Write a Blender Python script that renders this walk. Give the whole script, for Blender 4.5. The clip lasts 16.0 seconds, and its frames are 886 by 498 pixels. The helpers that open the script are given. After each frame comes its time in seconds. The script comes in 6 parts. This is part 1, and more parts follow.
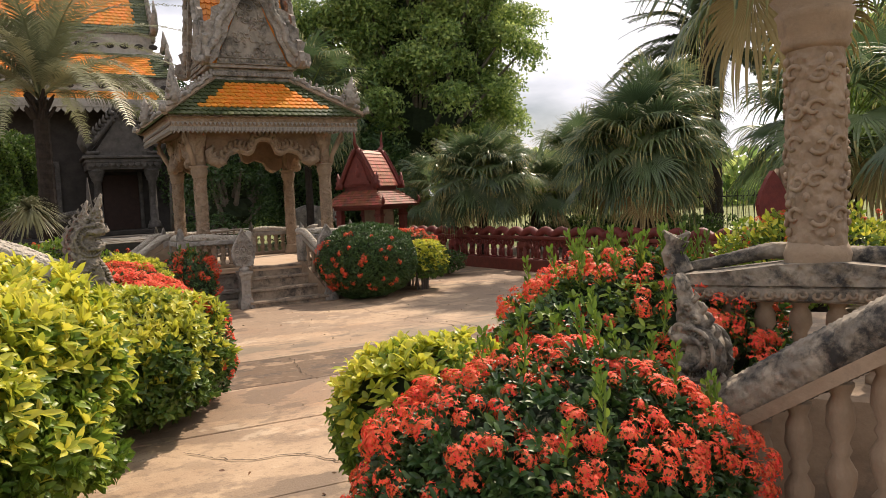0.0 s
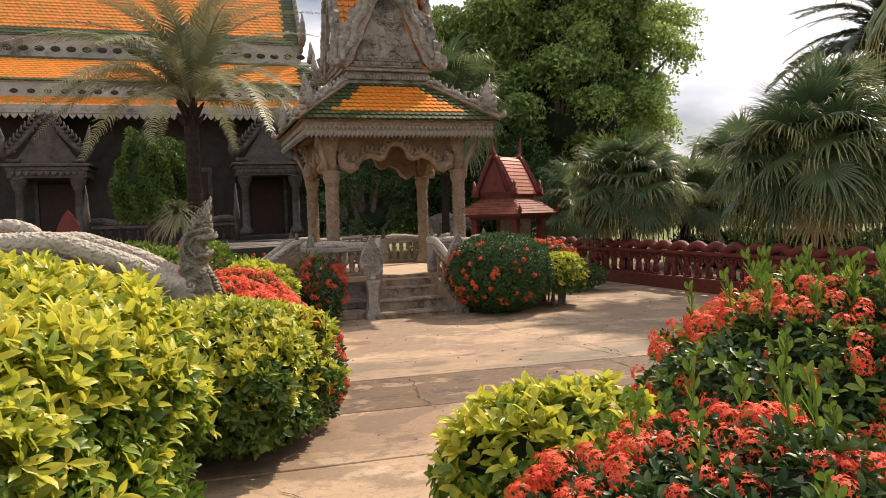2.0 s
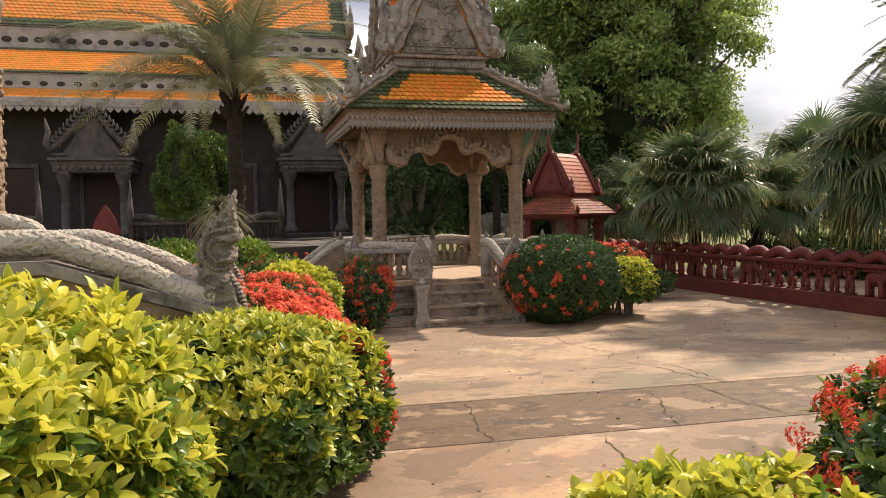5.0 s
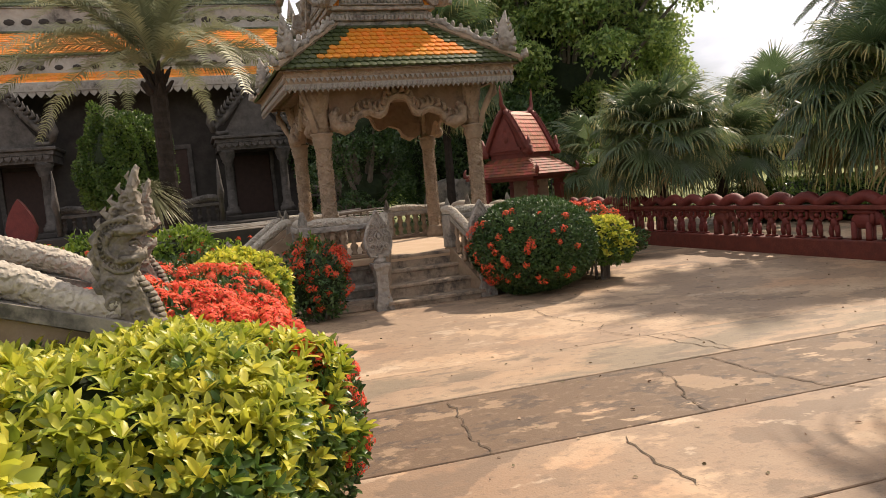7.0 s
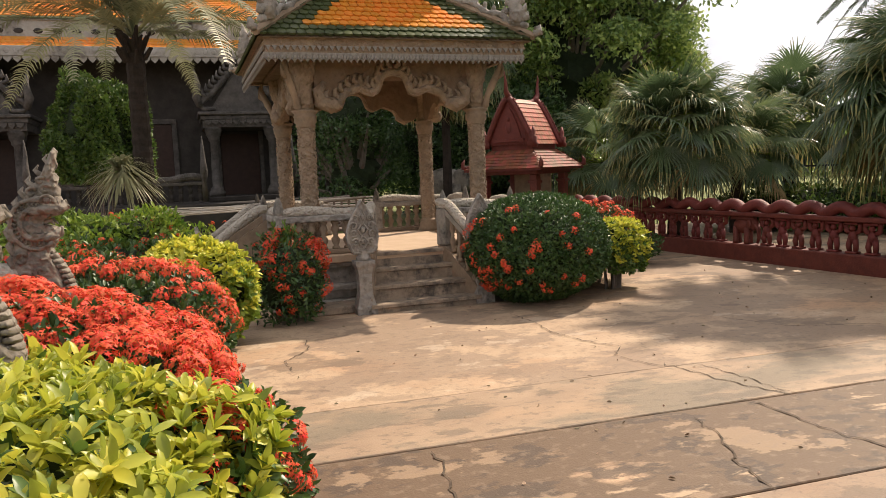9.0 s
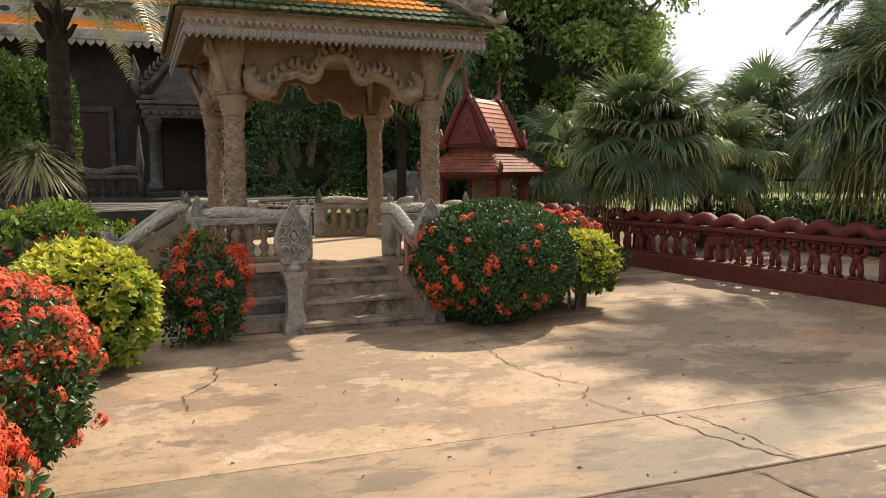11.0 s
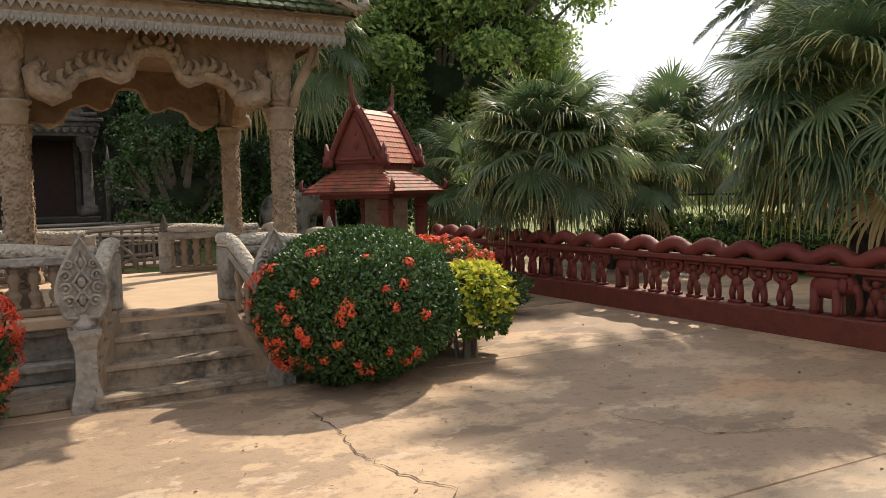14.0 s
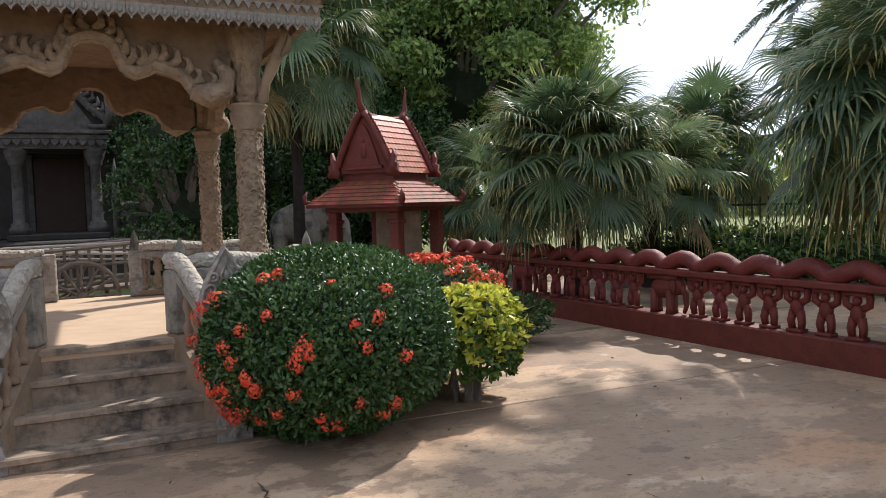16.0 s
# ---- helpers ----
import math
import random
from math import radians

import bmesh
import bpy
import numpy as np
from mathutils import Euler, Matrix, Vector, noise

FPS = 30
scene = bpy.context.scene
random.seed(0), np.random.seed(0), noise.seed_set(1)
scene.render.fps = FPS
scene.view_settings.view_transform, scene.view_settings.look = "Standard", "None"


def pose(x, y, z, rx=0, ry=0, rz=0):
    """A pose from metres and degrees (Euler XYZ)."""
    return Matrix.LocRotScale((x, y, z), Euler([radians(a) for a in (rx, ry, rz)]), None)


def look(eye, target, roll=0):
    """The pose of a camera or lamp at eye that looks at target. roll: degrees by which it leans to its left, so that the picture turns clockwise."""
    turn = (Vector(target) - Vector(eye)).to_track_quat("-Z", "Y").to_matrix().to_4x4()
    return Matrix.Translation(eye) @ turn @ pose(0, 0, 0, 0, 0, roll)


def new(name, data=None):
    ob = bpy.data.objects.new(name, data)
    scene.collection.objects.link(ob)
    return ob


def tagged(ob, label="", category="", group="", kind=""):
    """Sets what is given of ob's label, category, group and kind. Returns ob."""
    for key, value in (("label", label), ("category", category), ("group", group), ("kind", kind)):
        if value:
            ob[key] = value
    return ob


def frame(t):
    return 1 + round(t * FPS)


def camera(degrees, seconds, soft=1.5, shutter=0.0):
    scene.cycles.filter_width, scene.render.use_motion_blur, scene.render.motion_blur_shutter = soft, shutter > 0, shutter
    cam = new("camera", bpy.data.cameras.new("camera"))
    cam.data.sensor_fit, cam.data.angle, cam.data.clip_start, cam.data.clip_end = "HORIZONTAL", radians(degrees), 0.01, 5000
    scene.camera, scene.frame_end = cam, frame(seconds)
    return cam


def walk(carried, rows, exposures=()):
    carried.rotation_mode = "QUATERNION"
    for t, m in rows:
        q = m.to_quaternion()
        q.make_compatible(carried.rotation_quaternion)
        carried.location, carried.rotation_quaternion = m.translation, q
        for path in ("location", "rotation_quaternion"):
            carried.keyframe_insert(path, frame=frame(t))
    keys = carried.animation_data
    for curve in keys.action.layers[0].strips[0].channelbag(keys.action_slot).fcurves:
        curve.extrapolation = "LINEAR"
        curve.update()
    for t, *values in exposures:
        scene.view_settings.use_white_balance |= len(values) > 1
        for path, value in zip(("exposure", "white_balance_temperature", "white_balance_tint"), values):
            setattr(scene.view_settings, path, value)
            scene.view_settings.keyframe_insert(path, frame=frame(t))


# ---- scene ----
# camera and walk
cam = camera(61.2, 16.0, soft=0.8)
PATH = [
    (0, (0.222, 0.214, 1.586), (0.19, 2.209, 1.452), -2.6),
    (0.5, (0.243, 0.353, 1.584), (0.235, 2.351, 1.509), -2.7),
    (1, (0.281, 0.517, 1.575), (0.071, 2.506, 1.54), -4.2),
    (1.5, (0.265, 0.815, 1.61), (-0.176, 2.765, 1.552), -3.5),
    (2, (0.212, 1.022, 1.576), (-0.185, 2.98, 1.48), -1.7),
    (2.5, (0.178, 1.177, 1.58), (-0.098, 3.158, 1.535), -2.2),
    (3, (0.101, 1.341, 1.55), (-0.199, 3.316, 1.465), -2.5),
    (3.5, (0.011, 1.535, 1.558), (-0.407, 3.49, 1.522), -1.8),
    (4, (0.002, 1.644, 1.558), (-0.518, 3.572, 1.458), -0.9),
    (4.2, (-0.021, 1.686, 1.563), (-0.529, 3.619, 1.478), -0.6),
    (6.3, (-0.406, 2.582, 1.584), (-0.932, 4.507, 1.46), -2.0),
    (6.5, (-0.457, 2.67, 1.582), (-0.908, 4.615, 1.463), -3.3),
    (7, (-0.508, 2.929, 1.552), (-0.896, 4.882, 1.369), -5.0),
    (7.5, (-0.553, 3.234, 1.561), (-1.03, 5.165, 1.347), -4.6),
    (8, (-0.618, 3.492, 1.553), (-1.035, 5.434, 1.322), -2.9),
    (8.5, (-0.656, 3.729, 1.503), (-1.023, 5.681, 1.265), -3.2),
    (8.7, (-0.682, 3.851, 1.55), (-1.063, 5.801, 1.326), -2.6),
    (10.8, (-0.788, 5.003, 1.499), (-1.058, 6.975, 1.305), -0.1),
    (11, (-0.787, 5.101, 1.525), (-1.045, 7.074, 1.319), -0.3),
    (11.5, (-0.782, 5.384, 1.524), (-0.863, 7.376, 1.367), -1.3),
    (12, (-0.758, 5.654, 1.514), (-0.813, 7.648, 1.364), -3.1),
    (12.5, (-0.675, 5.951, 1.514), (-0.844, 7.938, 1.362), -2.7),
    (13, (-0.604, 6.212, 1.518), (-0.761, 8.198, 1.348), -2.2),
    (13.5, (-0.523, 6.456, 1.51), (-0.546, 8.447, 1.322), -2.4),
    (14, (-0.384, 6.676, 1.54), (-0.438, 8.668, 1.378), -1.2),
    (14.5, (-0.316, 6.938, 1.544), (-0.441, 8.923, 1.329), 0.4),
    (15, (-0.243, 7.213, 1.559), (-0.268, 9.206, 1.395), 0.4),
    (15.5, (-0.146, 7.504, 1.553), (-0.154, 9.497, 1.383), -0.3),
    (16, (-0.125, 7.845, 1.50), (-0.27, 9.836, 1.376), -1.6),
]
walk(cam, [(t, look(eye, target, roll)) for t, eye, target, roll in PATH],
     [(0.0, -0.06, 6650, 16), (8.5, -0.04, 6750, 16), (11.0, 0.0, 6500, 10), (14.6, 0.05, 6500, 11), (15.5, -0.05, 5850, 12), (16.0, 0.05, 5650, 13)])

# ---- world, sun ----
SUN_AZ, SUN_EL = 32.0, 47.0
world = bpy.data.worlds.new("sky")
scene.world = world
world.use_nodes = True
wn, wl = world.node_tree.nodes, world.node_tree.links
wn.clear()
w_out = wn.new("ShaderNodeOutputWorld")
w_bg = wn.new("ShaderNodeBackground")
w_sky = wn.new("ShaderNodeTexSky")
w_sky.sky_type = "NISHITA"
w_sky.sun_disc = False
w_sky.sun_elevation, w_sky.sun_rotation = radians(SUN_EL), radians(SUN_AZ)
w_sky.air_density, w_sky.dust_density = 1.0, 1.5
w_co = wn.new("ShaderNodeTexCoord")
w_map = wn.new("ShaderNodeMapping")
w_map.inputs["Scale"].default_value = (1.0, 1.0, 2.6)
w_noise = wn.new("ShaderNodeTexNoise")
w_noise.inputs["Scale"].default_value, w_noise.inputs["Detail"].default_value = 2.3, 7.0
w_ramp = wn.new("ShaderNodeValToRGB")
w_ramp.color_ramp.elements[0].position, w_ramp.color_ramp.elements[1].position = 0.36, 0.52
w_mix = wn.new("ShaderNodeMix")
w_mix.data_type = "RGBA"
w_mix.inputs["B"].default_value = (17.0, 17.2, 17.8, 1)
wl.new(w_co.outputs["Generated"], w_map.inputs["Vector"])
wl.new(w_map.outputs["Vector"], w_noise.inputs["Vector"])
wl.new(w_noise.outputs["Fac"], w_ramp.inputs["Fac"])
wl.new(w_ramp.outputs["Color"], w_mix.inputs["Factor"])
wl.new(w_sky.outputs["Color"], w_mix.inputs["A"])
wl.new(w_mix.outputs["Result"], w_bg.inputs["Color"])
w_bg.inputs["Strength"].default_value = 0.070
wl.new(w_bg.outputs["Background"], w_out.inputs["Surface"])
sun_data = bpy.data.lights.new("sun", "SUN")
sun_data.energy, sun_data.angle, sun_data.color = 5.9, radians(0.8), (1.0, 0.875, 0.70)
sun = new("sun", sun_data)
sun.matrix_world = look((60 * math.sin(radians(SUN_AZ)) * math.cos(radians(SUN_EL)), 60 * math.cos(radians(SUN_AZ)) * math.cos(radians(SUN_EL)), 60 * math.sin(radians(SUN_EL))), (0, 0, 0))
# ---- materials ----
def material(name, colours, rough=0.8, scale=4.0, fine=40.0, bump=0.3, stain=None, stain_at=0.55, stain_scale=1.2, island=0.0, objrand=0.0, see=0.0, spec=0.35, carve=0.0, carve_scale=22.0):
    """A procedural surface: two colours mixed by a coarse noise, a stain by a second, fine relief; island or objrand vary pieces; see lets light through leaves."""
    mat = bpy.data.materials.new(name)
    mat.use_nodes = True
    n, l = mat.node_tree.nodes, mat.node_tree.links
    b = n["Principled BSDF"]
    out = n["Material Output"]
    co = n.new("ShaderNodeTexCoord")
    a = n.new("ShaderNodeTexNoise")
    a.inputs["Scale"].default_value, a.inputs["Detail"].default_value, a.inputs["Roughness"].default_value = scale, 6.0, 0.65
    l.new(co.outputs["Object"], a.inputs["Vector"])
    r = n.new("ShaderNodeValToRGB")
    r.color_ramp.elements[0].position, r.color_ramp.elements[1].position = 0.32, 0.68
    r.color_ramp.elements[0].color, r.color_ramp.elements[1].color = (*colours[0], 1), (*colours[1], 1)
    l.new(a.outputs["Fac"], r.inputs["Fac"])
    col = r.outputs["Color"]
    f = n.new("ShaderNodeTexNoise")
    f.inputs["Scale"].default_value, f.inputs["Detail"].default_value = fine, 4.0
    l.new(co.outputs["Object"], f.inputs["Vector"])
    if stain:
        s = n.new("ShaderNodeTexNoise")
        s.inputs["Scale"].default_value, s.inputs["Detail"].default_value, s.inputs["Roughness"].default_value = stain_scale, 8.0, 0.7
        l.new(co.outputs["Object"], s.inputs["Vector"])
        sr = n.new("ShaderNodeMapRange")
        sr.inputs["From Min"].default_value, sr.inputs["From Max"].default_value = stain_at, stain_at + 0.16
        l.new(s.outputs["Fac"], sr.inputs["Value"])
        m = n.new("ShaderNodeMix")
        m.data_type = "RGBA"
        l.new(sr.outputs["Result"], m.inputs["Factor"])
        l.new(col, m.inputs["A"])
        m.inputs["B"].default_value = (*stain, 1)
        col = m.outputs["Result"]
    if island or objrand:
        h = n.new("ShaderNodeHueSaturation")
        g = n.new("ShaderNodeNewGeometry") if island else n.new("ShaderNodeObjectInfo")
        rnd = g.outputs["Random Per Island"] if island else g.outputs["Random"]
        k = island or objrand
        v = n.new("ShaderNodeMapRange")
        v.inputs["To Min"].default_value, v.inputs["To Max"].default_value = 1 - k, 1 + k
        l.new(rnd, v.inputs["Value"])
        l.new(v.outputs["Result"], h.inputs["Value"])
        v2 = n.new("ShaderNodeMapRange")
        v2.inputs["To Min"].default_value, v2.inputs["To Max"].default_value = 0.5 + 0.06 * k, 0.5 - 0.06 * k
        l.new(rnd, v2.inputs["Value"])
        l.new(v2.outputs["Result"], h.inputs["Hue"])
        l.new(col, h.inputs["Color"])
        col = h.outputs["Color"]
    l.new(col, b.inputs["Base Color"])
    rr = n.new("ShaderNodeMapRange")
    rr.inputs["To Min"].default_value, rr.inputs["To Max"].default_value = max(0.05, rough - 0.12), min(1.0, rough + 0.12)
    l.new(f.outputs["Fac"], rr.inputs["Value"])
    l.new(rr.outputs["Result"], b.inputs["Roughness"])
    b.inputs["Specular IOR Level"].default_value = spec
    if bump or carve:
        bp = n.new("ShaderNodeBump")
        bp.inputs["Strength"].default_value, bp.inputs["Distance"].default_value = bump, 0.006
        l.new(f.outputs["Fac"], bp.inputs["Height"])
        norm = bp.outputs["Normal"]
        if carve:
            vo = n.new("ShaderNodeTexVoronoi")
            vo.feature = "SMOOTH_F1"
            vo.inputs["Scale"].default_value = carve_scale
            wa = n.new("ShaderNodeTexNoise")
            wa.inputs["Scale"].default_value = carve_scale * 0.5
            l.new(co.outputs["Object"], wa.inputs["Vector"])
            ad = n.new("ShaderNodeMix")
            ad.data_type = "VECTOR"
            ad.inputs["Factor"].default_value = 0.06
            l.new(co.outputs["Object"], ad.inputs["A"])
            l.new(wa.outputs["Color"], ad.inputs["B"])
            l.new(ad.outputs["Result"], vo.inputs["Vector"])
            b2 = n.new("ShaderNodeBump")
            b2.invert = True
            b2.inputs["Strength"].default_value, b2.inputs["Distance"].default_value = carve, 0.03
            l.new(vo.outputs["Distance"], b2.inputs["Height"])
            l.new(norm, b2.inputs["Normal"])
            norm = b2.outputs["Normal"]
        l.new(norm, b.inputs["Normal"])
    if see:
        t = n.new("ShaderNodeBsdfTranslucent")
        l.new(col, t.inputs["Color"])
        mx = n.new("ShaderNodeMixShader")
        mx.inputs["Fac"].default_value = see
        l.new(b.outputs["BSDF"], mx.inputs[1])
        l.new(t.outputs["BSDF"], mx.inputs[2])
        l.new(mx.outputs["Shader"], out.inputs["Surface"])
    return mat


BUFF = material("weathered_buff_cement", ((0.205, 0.145, 0.095), (0.33, 0.245, 0.165)), 0.85, 5, 60, 0.5, (0.13, 0.11, 0.09), 0.55, 2.2)
CARVED = material("carved_buff_cement", ((0.205, 0.145, 0.095), (0.34, 0.255, 0.175)), 0.85, 6, 60, 0.4, (0.13, 0.11, 0.09), 0.56, 2.5, carve=0.9, carve_scale=24)
GREY = material("mossy_grey_cement", ((0.20, 0.18, 0.15), (0.33, 0.295, 0.245)), 0.9, 5, 70, 0.5, (0.075, 0.07, 0.06), 0.48, 3.0)
# temple stone in a dark colour that carries the facade's shade
DIM = material("shade_dark_stone", ((0.06, 0.055, 0.05), (0.125, 0.112, 0.10)), 0.9, 4, 50, 0.5, (0.04, 0.038, 0.034), 0.52, 1.6, carve=0.7, carve_scale=14)
GREYC = material("carved_grey_cement", ((0.21, 0.19, 0.165), (0.37, 0.335, 0.285)), 0.9, 7, 70, 0.4, (0.09, 0.085, 0.075), 0.52, 3.0, carve=1.0, carve_scale=20)
SCALE = material("scaly_naga_cement", ((0.34, 0.30, 0.24), (0.50, 0.45, 0.37)), 0.9, 5, 60, 0.4, (0.15, 0.13, 0.11), 0.55, 2.5, carve=1.0, carve_scale=34)
RED = material("red_painted_cement", ((0.10, 0.02, 0.015), (0.165, 0.034, 0.024)), 0.62, 7, 45, 0.9, (0.08, 0.02, 0.016), 0.56, 2.5, objrand=0.1)
REDTILE = material("terracotta_tile", ((0.30, 0.075, 0.035), (0.40, 0.12, 0.055)), 0.5, 8, 50, 0.3, (0.14, 0.05, 0.035), 0.58, 3, island=0.25)
OLDTILE = material("mossy_old_tile", ((0.17, 0.05, 0.026), (0.28, 0.085, 0.042)), 0.65, 8, 50, 0.4, (0.07, 0.04, 0.03), 0.5, 4, island=0.35)
ORANGE = material("orange_glazed_tile", ((0.58, 0.19, 0.022), (0.70, 0.26, 0.035)), 0.4, 8, 60, 0.25, (0.33, 0.13, 0.04), 0.62, 3, objrand=0.18)
ORANGEI = material("orange_glazed_tiles", ((0.58, 0.19, 0.022), (0.70, 0.26, 0.035)), 0.4, 8, 60, 0.25, (0.33, 0.13, 0.04), 0.62, 3, island=0.18)
GREEN = material("green_glazed_tile", ((0.035, 0.05, 0.018), (0.07, 0.085, 0.03)), 0.45, 8, 60, 0.25, (0.03, 0.03, 0.02), 0.58, 3, objrand=0.25)
GREENI = material("green_glazed_tiles", ((0.035, 0.05, 0.018), (0.07, 0.085, 0.03)), 0.45, 8, 60, 0.25, (0.03, 0.03, 0.02), 0.58, 3, island=0.25)
# wall colour lowered to hold the shade of the deep eaves
DARKWALL = material("shade_dark_wall", ((0.034, 0.030, 0.027), (0.064, 0.056, 0.049)), 0.9, 3, 40, 0.4, (0.04, 0.036, 0.03), 0.52, 1.2)
DOORWOOD = material("dark_door_wood", ((0.03, 0.015, 0.01), (0.05, 0.025, 0.018)), 0.6, 6, 40, 0.3)
TEMPLE = material("temple_grey_plaster", ((0.30, 0.275, 0.24), (0.46, 0.425, 0.37)), 0.9, 2, 30, 0.5, (0.10, 0.09, 0.08), 0.5, 1.0, carve=0.8, carve_scale=9)
FLOORT = material("terrace_floor", ((0.45, 0.32, 0.21), (0.55, 0.41, 0.28)), 0.75, 3, 60, 0.2, (0.3, 0.2, 0.13), 0.6, 2)
STEP = material("worn_step_cement", ((0.20, 0.155, 0.11), (0.36, 0.275, 0.195)), 0.85, 7, 60, 0.6, (0.075, 0.062, 0.05), 0.47, 4.5)

def weathered(name, base, stains, rough=0.65):
    """Concrete with hard-edged stains of several sizes; stains of (scale, stretch, low, high, colour, amount)."""
    mat = material(name, base, rough, 1.6, 75, 0.45)
    n, l = mat.node_tree.nodes, mat.node_tree.links
    b = n["Principled BSDF"]
    col = b.inputs["Base Color"].links[0].from_socket
    co = n.new("ShaderNodeTexCoord")
    for sc, stretch, lo, hi, tint, amount in stains:
        mp = n.new("ShaderNodeMapping")
        mp.inputs["Scale"].default_value = (*stretch, 1)
        mp.inputs["Location"].default_value = (sc * 3.1, 7.7 - sc, 0)
        l.new(co.outputs["Object"], mp.inputs["Vector"])
        t = n.new("ShaderNodeTexNoise")
        t.inputs["Scale"].default_value, t.inputs["Detail"].default_value, t.inputs["Roughness"].default_value = sc, 10.0, 0.62
        l.new(mp.outputs["Vector"], t.inputs["Vector"])
        r = n.new("ShaderNodeMapRange")
        r.inputs["From Min"].default_value, r.inputs["From Max"].default_value, r.inputs["To Max"].default_value = lo, hi, amount
        l.new(t.outputs["Fac"], r.inputs["Value"])
        m = n.new("ShaderNodeMix")
        m.data_type = "RGBA"
        l.new(r.outputs["Result"], m.inputs["Factor"])
        l.new(col, m.inputs["A"])
        m.inputs["B"].default_value = (*tint, 1)
        col = m.outputs["Result"]
    l.new(col, b.inputs["Base Color"])
    return mat


GRIME = (0.135, 0.092, 0.06)
SLAB = weathered("tan_concrete", ((0.36, 0.245, 0.155), (0.475, 0.345, 0.225)), ((0.42, (0.8, 1.2), 0.52, 0.62, (0.44, 0.25, 0.135), 0.6), (0.62, (0.75, 1.15), 0.505, 0.53, (0.20, 0.14, 0.095), 0.62), (0.9, (0.8, 1.1), 0.58, 0.60, (0.125, 0.09, 0.063), 0.55), (3.2, (0.8, 1.2), 0.55, 0.60, (0.20, 0.145, 0.10), 0.4), (2.2, (0.8, 1.2), 0.60, 0.63, (0.54, 0.42, 0.30), 0.5), (12.0, (0.9, 1.1), 0.55, 0.62, (0.17, 0.122, 0.085), 0.42), (30.0, (1, 1), 0.58, 0.64, (0.14, 0.105, 0.077), 0.45)))
SLAB_WORN = weathered("worn_tan_concrete", ((0.36, 0.245, 0.155), (0.475, 0.345, 0.225)), ((0.42, (0.8, 1.2), 0.52, 0.62, (0.44, 0.25, 0.135), 0.6), (0.75, (0.8, 1.1), 0.485, 0.505, (0.225, 0.16, 0.112), 0.62), (0.9, (0.8, 1.1), 0.58, 0.60, (0.125, 0.09, 0.063), 0.55), (3.2, (0.8, 1.2), 0.55, 0.60, (0.20, 0.145, 0.10), 0.4), (2.2, (0.8, 1.2), 0.60, 0.63, (0.54, 0.42, 0.30), 0.5), (12.0, (0.9, 1.1), 0.55, 0.62, (0.17, 0.122, 0.085), 0.42), (30.0, (1, 1), 0.58, 0.64, (0.14, 0.105, 0.077), 0.45)))
SLAB_DARK = weathered("grimy_concrete", ((0.46, 0.295, 0.175), (0.54, 0.375, 0.235)), ((0.9, (0.55, 1.2), 0.36, 0.41, (0.12, 0.078, 0.047), 0.95), (4.0, (0.8, 1.2), 0.52, 0.57, (0.085, 0.06, 0.042), 0.85), (1.6, (0.8, 1.2), 0.57, 0.59, (0.34, 0.235, 0.145), 0.7), (2.4, (0.45, 1.3), 0.63, 0.655, (0.50, 0.36, 0.23), 0.8), (14.0, (0.8, 1.1), 0.55, 0.62, (0.24, 0.17, 0.115), 0.5)))
SLAB_GREY = weathered("greyed_concrete", ((0.29, 0.20, 0.13), (0.40, 0.285, 0.185)), ((0.9, (0.6, 1.5), 0.48, 0.56, (0.18, 0.15, 0.105), 0.75), (3.5, (0.5, 1.3), 0.53, 0.58, (0.14, 0.11, 0.08), 0.6), (0.6, (0.7, 1.2), 0.54, 0.62, (0.42, 0.28, 0.17), 0.65), (13.0, (0.8, 1.1), 0.55, 0.62, (0.15, 0.12, 0.085), 0.5)))
MOSS = material("black_stained_cement", ((0.15, 0.13, 0.105), (0.34, 0.285, 0.215)), 0.9, 9, 70, 0.6, (0.035, 0.033, 0.03), 0.45, 7.0, carve=1.0, carve_scale=22)
SOIL = material("red_soil", ((0.16, 0.09, 0.05), (0.25, 0.15, 0.09)), 0.95, 2, 40, 0.7, (0.10, 0.07, 0.04), 0.55, 3)
GRASSY = material("grassy_ground", ((0.10, 0.12, 0.03), (0.20, 0.22, 0.07)), 0.95, 0.6, 25, 0.8, (0.16, 0.11, 0.06), 0.58, 0.3)
CRACK = material("dirt_filled_crack", ((0.07, 0.05, 0.035), (0.12, 0.09, 0.06)), 0.95, 20, 80, 0.5)
LEAF = material("green_leaf", ((0.06, 0.125, 0.022), (0.12, 0.20, 0.035)), 0.38, 2, 20, 0.0, island=0.4, see=0.3, spec=0.5)
LEAFY = material("yellow_new_leaf", ((0.43, 0.48, 0.045), (0.70, 0.66, 0.09)), 0.4, 2, 20, 0.0, island=0.4, see=0.42, spec=0.5)
LEAFM = material("lime_new_leaf", ((0.31, 0.38, 0.032), (0.62, 0.59, 0.08)), 0.4, 2, 20, 0.0, island=0.4, see=0.4, spec=0.5)
LEAFL = material("lime_leaf", ((0.10, 0.19, 0.025), (0.26, 0.36, 0.045)), 0.4, 2, 20, 0.0, island=0.35, see=0.35, spec=0.5)
LEAFD = material("dark_glossy_leaf", ((0.028, 0.07, 0.016), (0.065, 0.13, 0.028)), 0.42, 2, 20, 0.0, island=0.4, see=0.2, spec=0.5)
TREELEAF = material("tree_leaf", ((0.19, 0.30, 0.075), (0.40, 0.50, 0.16)), 0.33, 0.6, 20, 0.0, island=0.5, see=0.52, spec=0.5)
